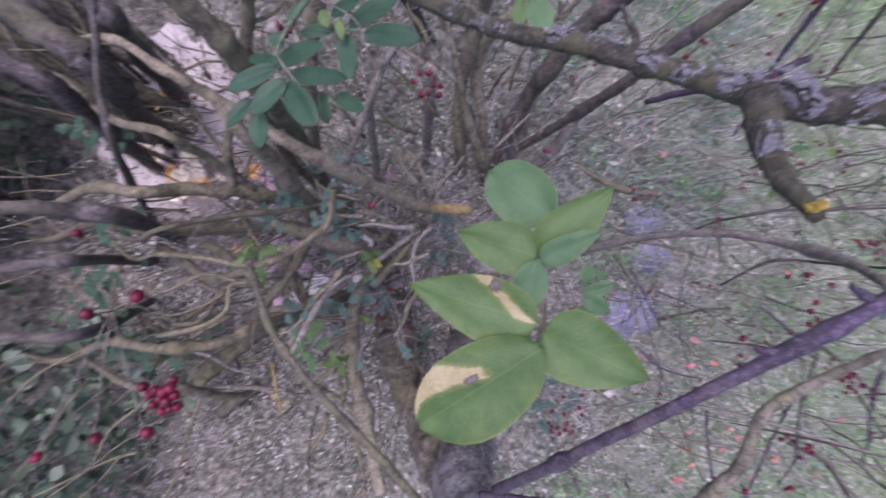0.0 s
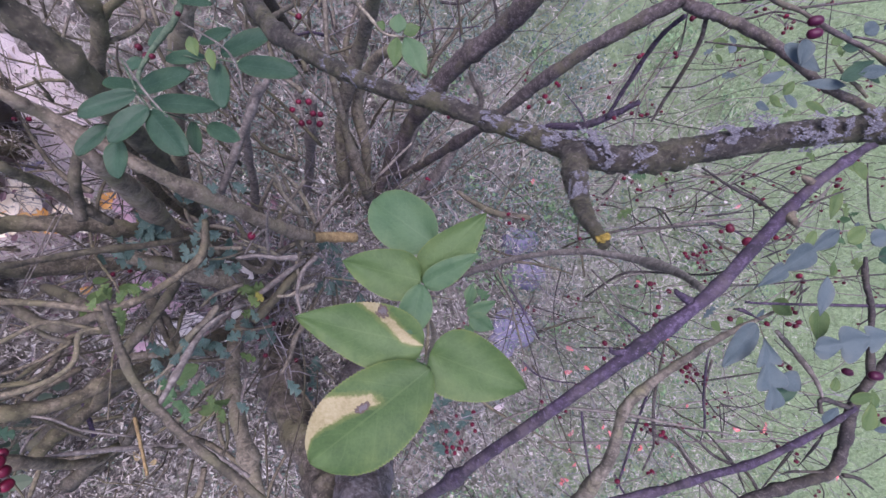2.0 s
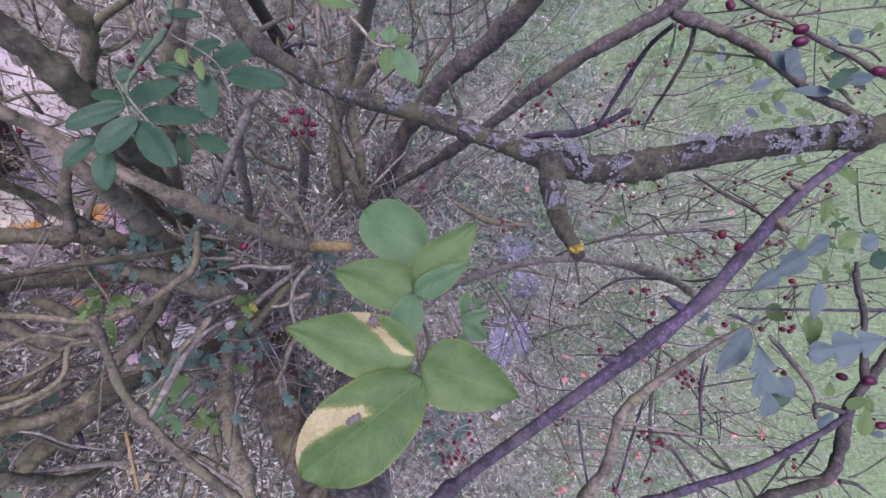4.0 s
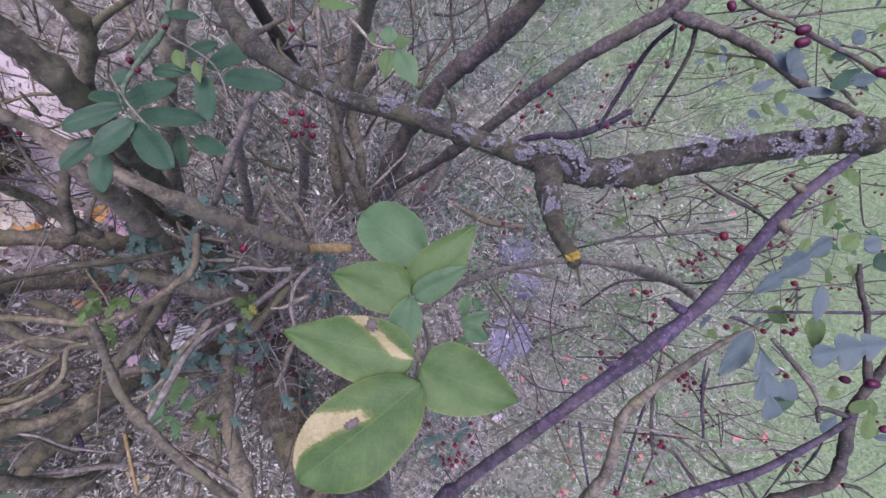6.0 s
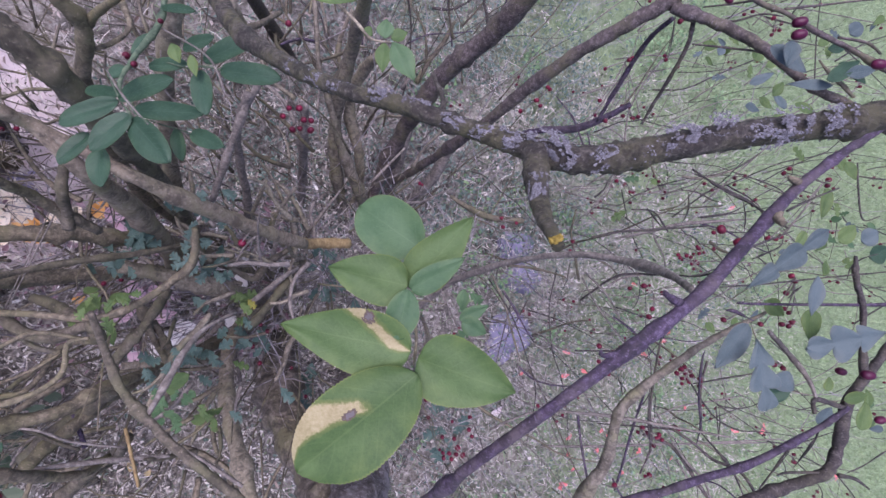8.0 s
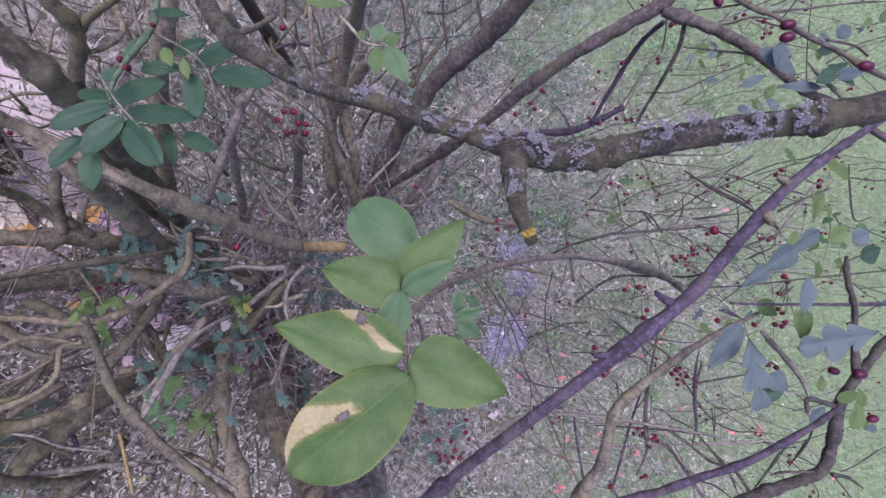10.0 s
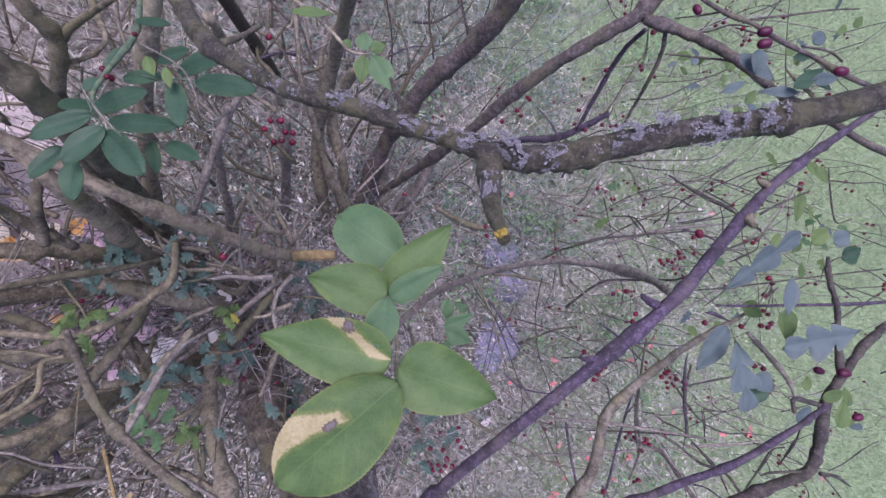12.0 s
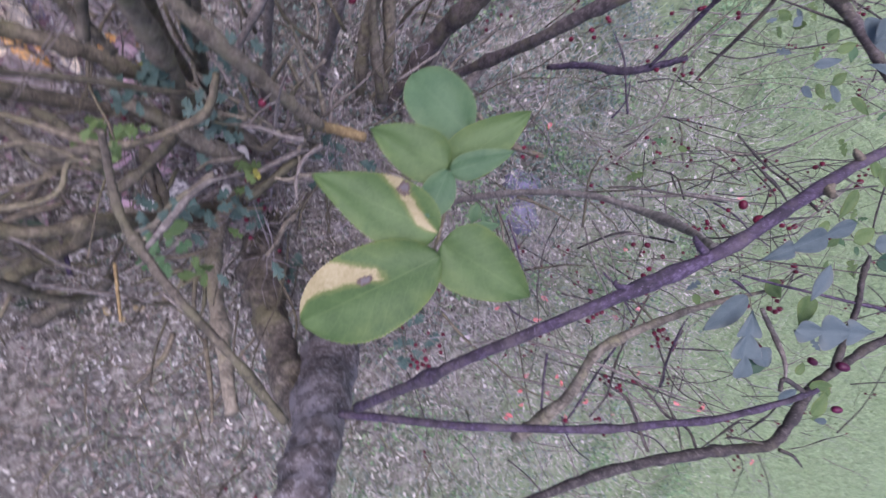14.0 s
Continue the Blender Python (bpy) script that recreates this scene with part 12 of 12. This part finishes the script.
fallen_leaf((-0.590, 0.020, 0.066), 0.050, 3.60, CREAM_GLARE, "orange dead leaf on soil, sun glare painted as cream", 94)
fallen_leaf((-0.470, 0.085, 0.066), 0.050, 4.40, CREAM_GLARE, "orange dead leaf on soil, sun glare painted as cream", 95)
fallen_leaf((-0.371, -0.076, 0.105), 0.057, -0.70, PINK, "pinkish faded dead leaf under the stems", 120)
fallen_leaf((-0.333, -0.091, 0.105), 0.057, -0.40, PINK, "pinkish faded dead leaf under the stems", 121)
fallen_leaf((-0.397, -0.151, 0.105), 0.057, 0.50, PINK, "pinkish faded dead leaf under the stems", 122)
fallen_leaf((-0.417, -0.179, 0.105), 0.052, 1.90, PINK, "pinkish faded dead leaf under the stems", 123)
fallen_leaf((-0.327, -0.151, 0.105), 0.052, 0.20, PINK, "pinkish faded dead leaf under the stems", 124)
fallen_leaf((-0.372, -0.227, 0.105), 0.052, -0.20, PINK, "pinkish faded dead leaf under the stems", 125)
fallen_leaf((-0.410, 0.060, 0.105), 0.057, 0.30, PINK, "pinkish faded dead leaf under the stems", 126)
fallen_leaf((-0.390, 0.048, 0.105), 0.057, -0.90, PINK, "pinkish faded dead leaf under the stems", 127)
fallen_leaf((-0.226, -0.024, 0.105), 0.057, -0.50, BLEACHED, "bleached whitish dead leaf under the stems", 128)
fallen_leaf((-0.187, -0.037, 0.105), 0.057, 0.20, BLEACHED, "bleached whitish dead leaf under the stems", 129)
fallen_leaf((-0.210, -0.065, 0.105), 0.052, 2.20, BLEACHED, "bleached whitish dead leaf under the stems", 130)
fallen_leaf((-0.159, -0.062, 0.105), 0.046, -1.00, BLEACHED, "bleached whitish dead leaf under the stems", 131)
fallen_leaf((-0.334, 0.037, 0.105), 0.052, 0.10, BLEACHED, "bleached whitish dead leaf under the stems", 132)
fallen_leaf((-0.356, 0.052, 0.105), 0.046, 1.20, BLEACHED, "bleached whitish dead leaf under the stems", 133)
fallen_leaf((-0.176, -0.150, 0.105), 0.046, -1.20, BLEACHED, "bleached whitish dead leaf under the stems", 134)
fallen_leaf((-0.200, -0.219, 0.105), 0.052, 0.10, BLEACHED, "bleached whitish dead leaf under the stems", 135)
fallen_leaf((-0.309, -0.192, 0.105), 0.057, -0.10, BLEACHED, "bleached whitish dead leaf under the stems", 136)
fallen_leaf((-0.331, -0.217, 0.105), 0.052, -0.20, BLEACHED, "bleached whitish dead leaf under the stems", 137)
fallen_leaf((-0.417, -0.156, 0.105), 0.034, -1.00, BLEACHED, "bleached whitish dead leaf under the stems", 138)
fallen_leaf((-0.282, -0.169, 0.105), 0.052, -0.10, BLEACHED, "bleached whitish dead leaf under the stems", 139)
fallen_leaf((0.698, -0.306, 0.030), 0.023, 5.78, RED_LEAF, "small reddish fallen leaf in the grass", 20)
fallen_leaf((0.709, -0.569, 0.030), 0.023, 1.12, RED_LEAF, "small reddish fallen leaf in the grass", 21)
fallen_leaf((0.718, -0.609, 0.030), 0.020, 3.43, RED_LEAF, "small reddish fallen leaf in the grass", 22)
fallen_leaf((0.817, -0.612, 0.030), 0.023, 3.06, RED_LEAF, "small reddish fallen leaf in the grass", 23)
fallen_leaf((0.722, -0.664, 0.030), 0.020, 1.20, RED_LEAF, "small reddish fallen leaf in the grass", 24)
fallen_leaf((1.437, -0.640, 0.030), 0.042, 1.34, RED_LEAF, "small reddish fallen leaf in the grass", 25)
fallen_leaf((1.317, -0.608, 0.030), 0.026, 5.91, RED_LEAF, "small reddish fallen leaf in the grass", 26)
fallen_leaf((0.846, -0.568, 0.030), 0.017, 4.74, RED_LEAF, "small reddish fallen leaf in the grass", 27)
fallen_leaf((0.586, 0.177, 0.030), 0.022, 4.40, RED_LEAF, "small reddish fallen leaf in the grass", 28)
fallen_leaf((0.935, -0.118, 0.030), 0.017, 5.42, RED_LEAF, "small reddish fallen leaf in the grass", 29)
fallen_leaf((1.306, 0.112, 0.030), 0.022, 0.59, RED_LEAF, "small reddish fallen leaf in the grass", 30)
fallen_leaf((1.790, -0.822, 0.030), 0.024, 4.22, RED_LEAF, "small reddish fallen leaf in the grass", 31)
fallen_leaf((0.696, -0.706, 0.030), 0.024, 2.93, RED_LEAF, "small reddish fallen leaf in the grass", 70)
fallen_leaf((0.967, -0.333, 0.030), 0.023, 5.71, RED_LEAF, "small reddish fallen leaf in the grass", 71)
fallen_leaf((0.757, -0.368, 0.030), 0.019, 5.80, RED_LEAF, "small reddish fallen leaf in the grass", 72)
fallen_leaf((1.071, -0.677, 0.030), 0.016, 1.35, RED_LEAF, "small reddish fallen leaf in the grass", 73)
fallen_leaf((1.128, -0.528, 0.030), 0.022, 1.87, RED_LEAF, "small reddish fallen leaf in the grass", 74)
fallen_leaf((0.830, -0.550, 0.030), 0.018, 3.63, RED_LEAF, "small reddish fallen leaf in the grass", 75)
fallen_leaf((0.880, -0.322, 0.030), 0.022, 5.76, RED_LEAF, "small reddish fallen leaf in the grass", 76)
fallen_leaf((1.057, -0.284, 0.030), 0.022, 1.01, RED_LEAF, "small reddish fallen leaf in the grass", 77)
fallen_leaf((1.059, -0.296, 0.030), 0.025, 3.53, RED_LEAF, "small reddish fallen leaf in the grass", 78)
fallen_leaf((0.964, -0.627, 0.030), 0.024, 3.56, RED_LEAF, "small reddish fallen leaf in the grass", 79)
fallen_leaf((0.685, -0.692, 0.030), 0.024, 6.14, RED_LEAF, "small reddish fallen leaf in the grass", 80)
fallen_leaf((0.558, -0.368, 0.030), 0.019, 0.93, RED_LEAF, "small reddish fallen leaf in the grass", 81)
fallen_leaf((0.691, -0.382, 0.030), 0.024, 0.27, RED_LEAF, "small reddish fallen leaf in the grass", 82)
fallen_leaf((0.899, -0.700, 0.030), 0.023, 2.05, RED_LEAF, "small reddish fallen leaf in the grass", 83)
fallen_leaf((0.475, -0.469, 0.030), 0.037, 0.60, SUNLIT_PINK, "small pale curled petal-like leaf in the grass", 50)
fallen_leaf((-0.417, 0.055, 0.080), 0.048, 0.40, MAROON, "maroon dead leaf curled on the ground", 60)
fallen_leaf((-0.401, 0.067, 0.080), 0.053, 1.20, MAROON, "maroon dead leaf curled on the ground", 61)
fallen_leaf((-0.380, -0.095, 0.080), 0.048, 0.10, MAROON, "maroon dead leaf curled on the ground", 62)
fallen_leaf((-0.354, -0.086, 0.080), 0.056, -0.30, MAROON, "maroon dead leaf curled on the ground", 63)
fallen_leaf((-0.333, -0.103, 0.080), 0.044, 0.90, MAROON, "maroon dead leaf curled on the ground", 64)
fallen_leaf((-0.422, -0.160, 0.080), 0.031, 0.50, MAROON, "maroon dead leaf curled on the ground", 65)
fallen_leaf((-0.516, -0.121, 0.080), 0.028, 1.00, MAROON, "maroon dead leaf curled on the ground", 66)
fallen_leaf((-0.391, 0.049, 0.080), 0.041, 2.20, MAROON, "maroon dead leaf curled on the ground", 67)
fallen_leaf((-0.381, -0.421, 0.080), 0.031, 1.30, OCHRE, "ochre withered leaf on the ground", 80)
fallen_leaf((-0.326, -0.464, 0.080), 0.027, 0.40, OCHRE, "ochre withered leaf on the ground", 81)
fallen_leaf((-0.370, -0.483, 0.080), 0.024, 2.00, OCHRE, "ochre withered leaf on the ground", 82)
fallen_leaf((-0.349, -0.498, 0.080), 0.022, 1.00, OCHRE, "ochre withered leaf on the ground", 83)
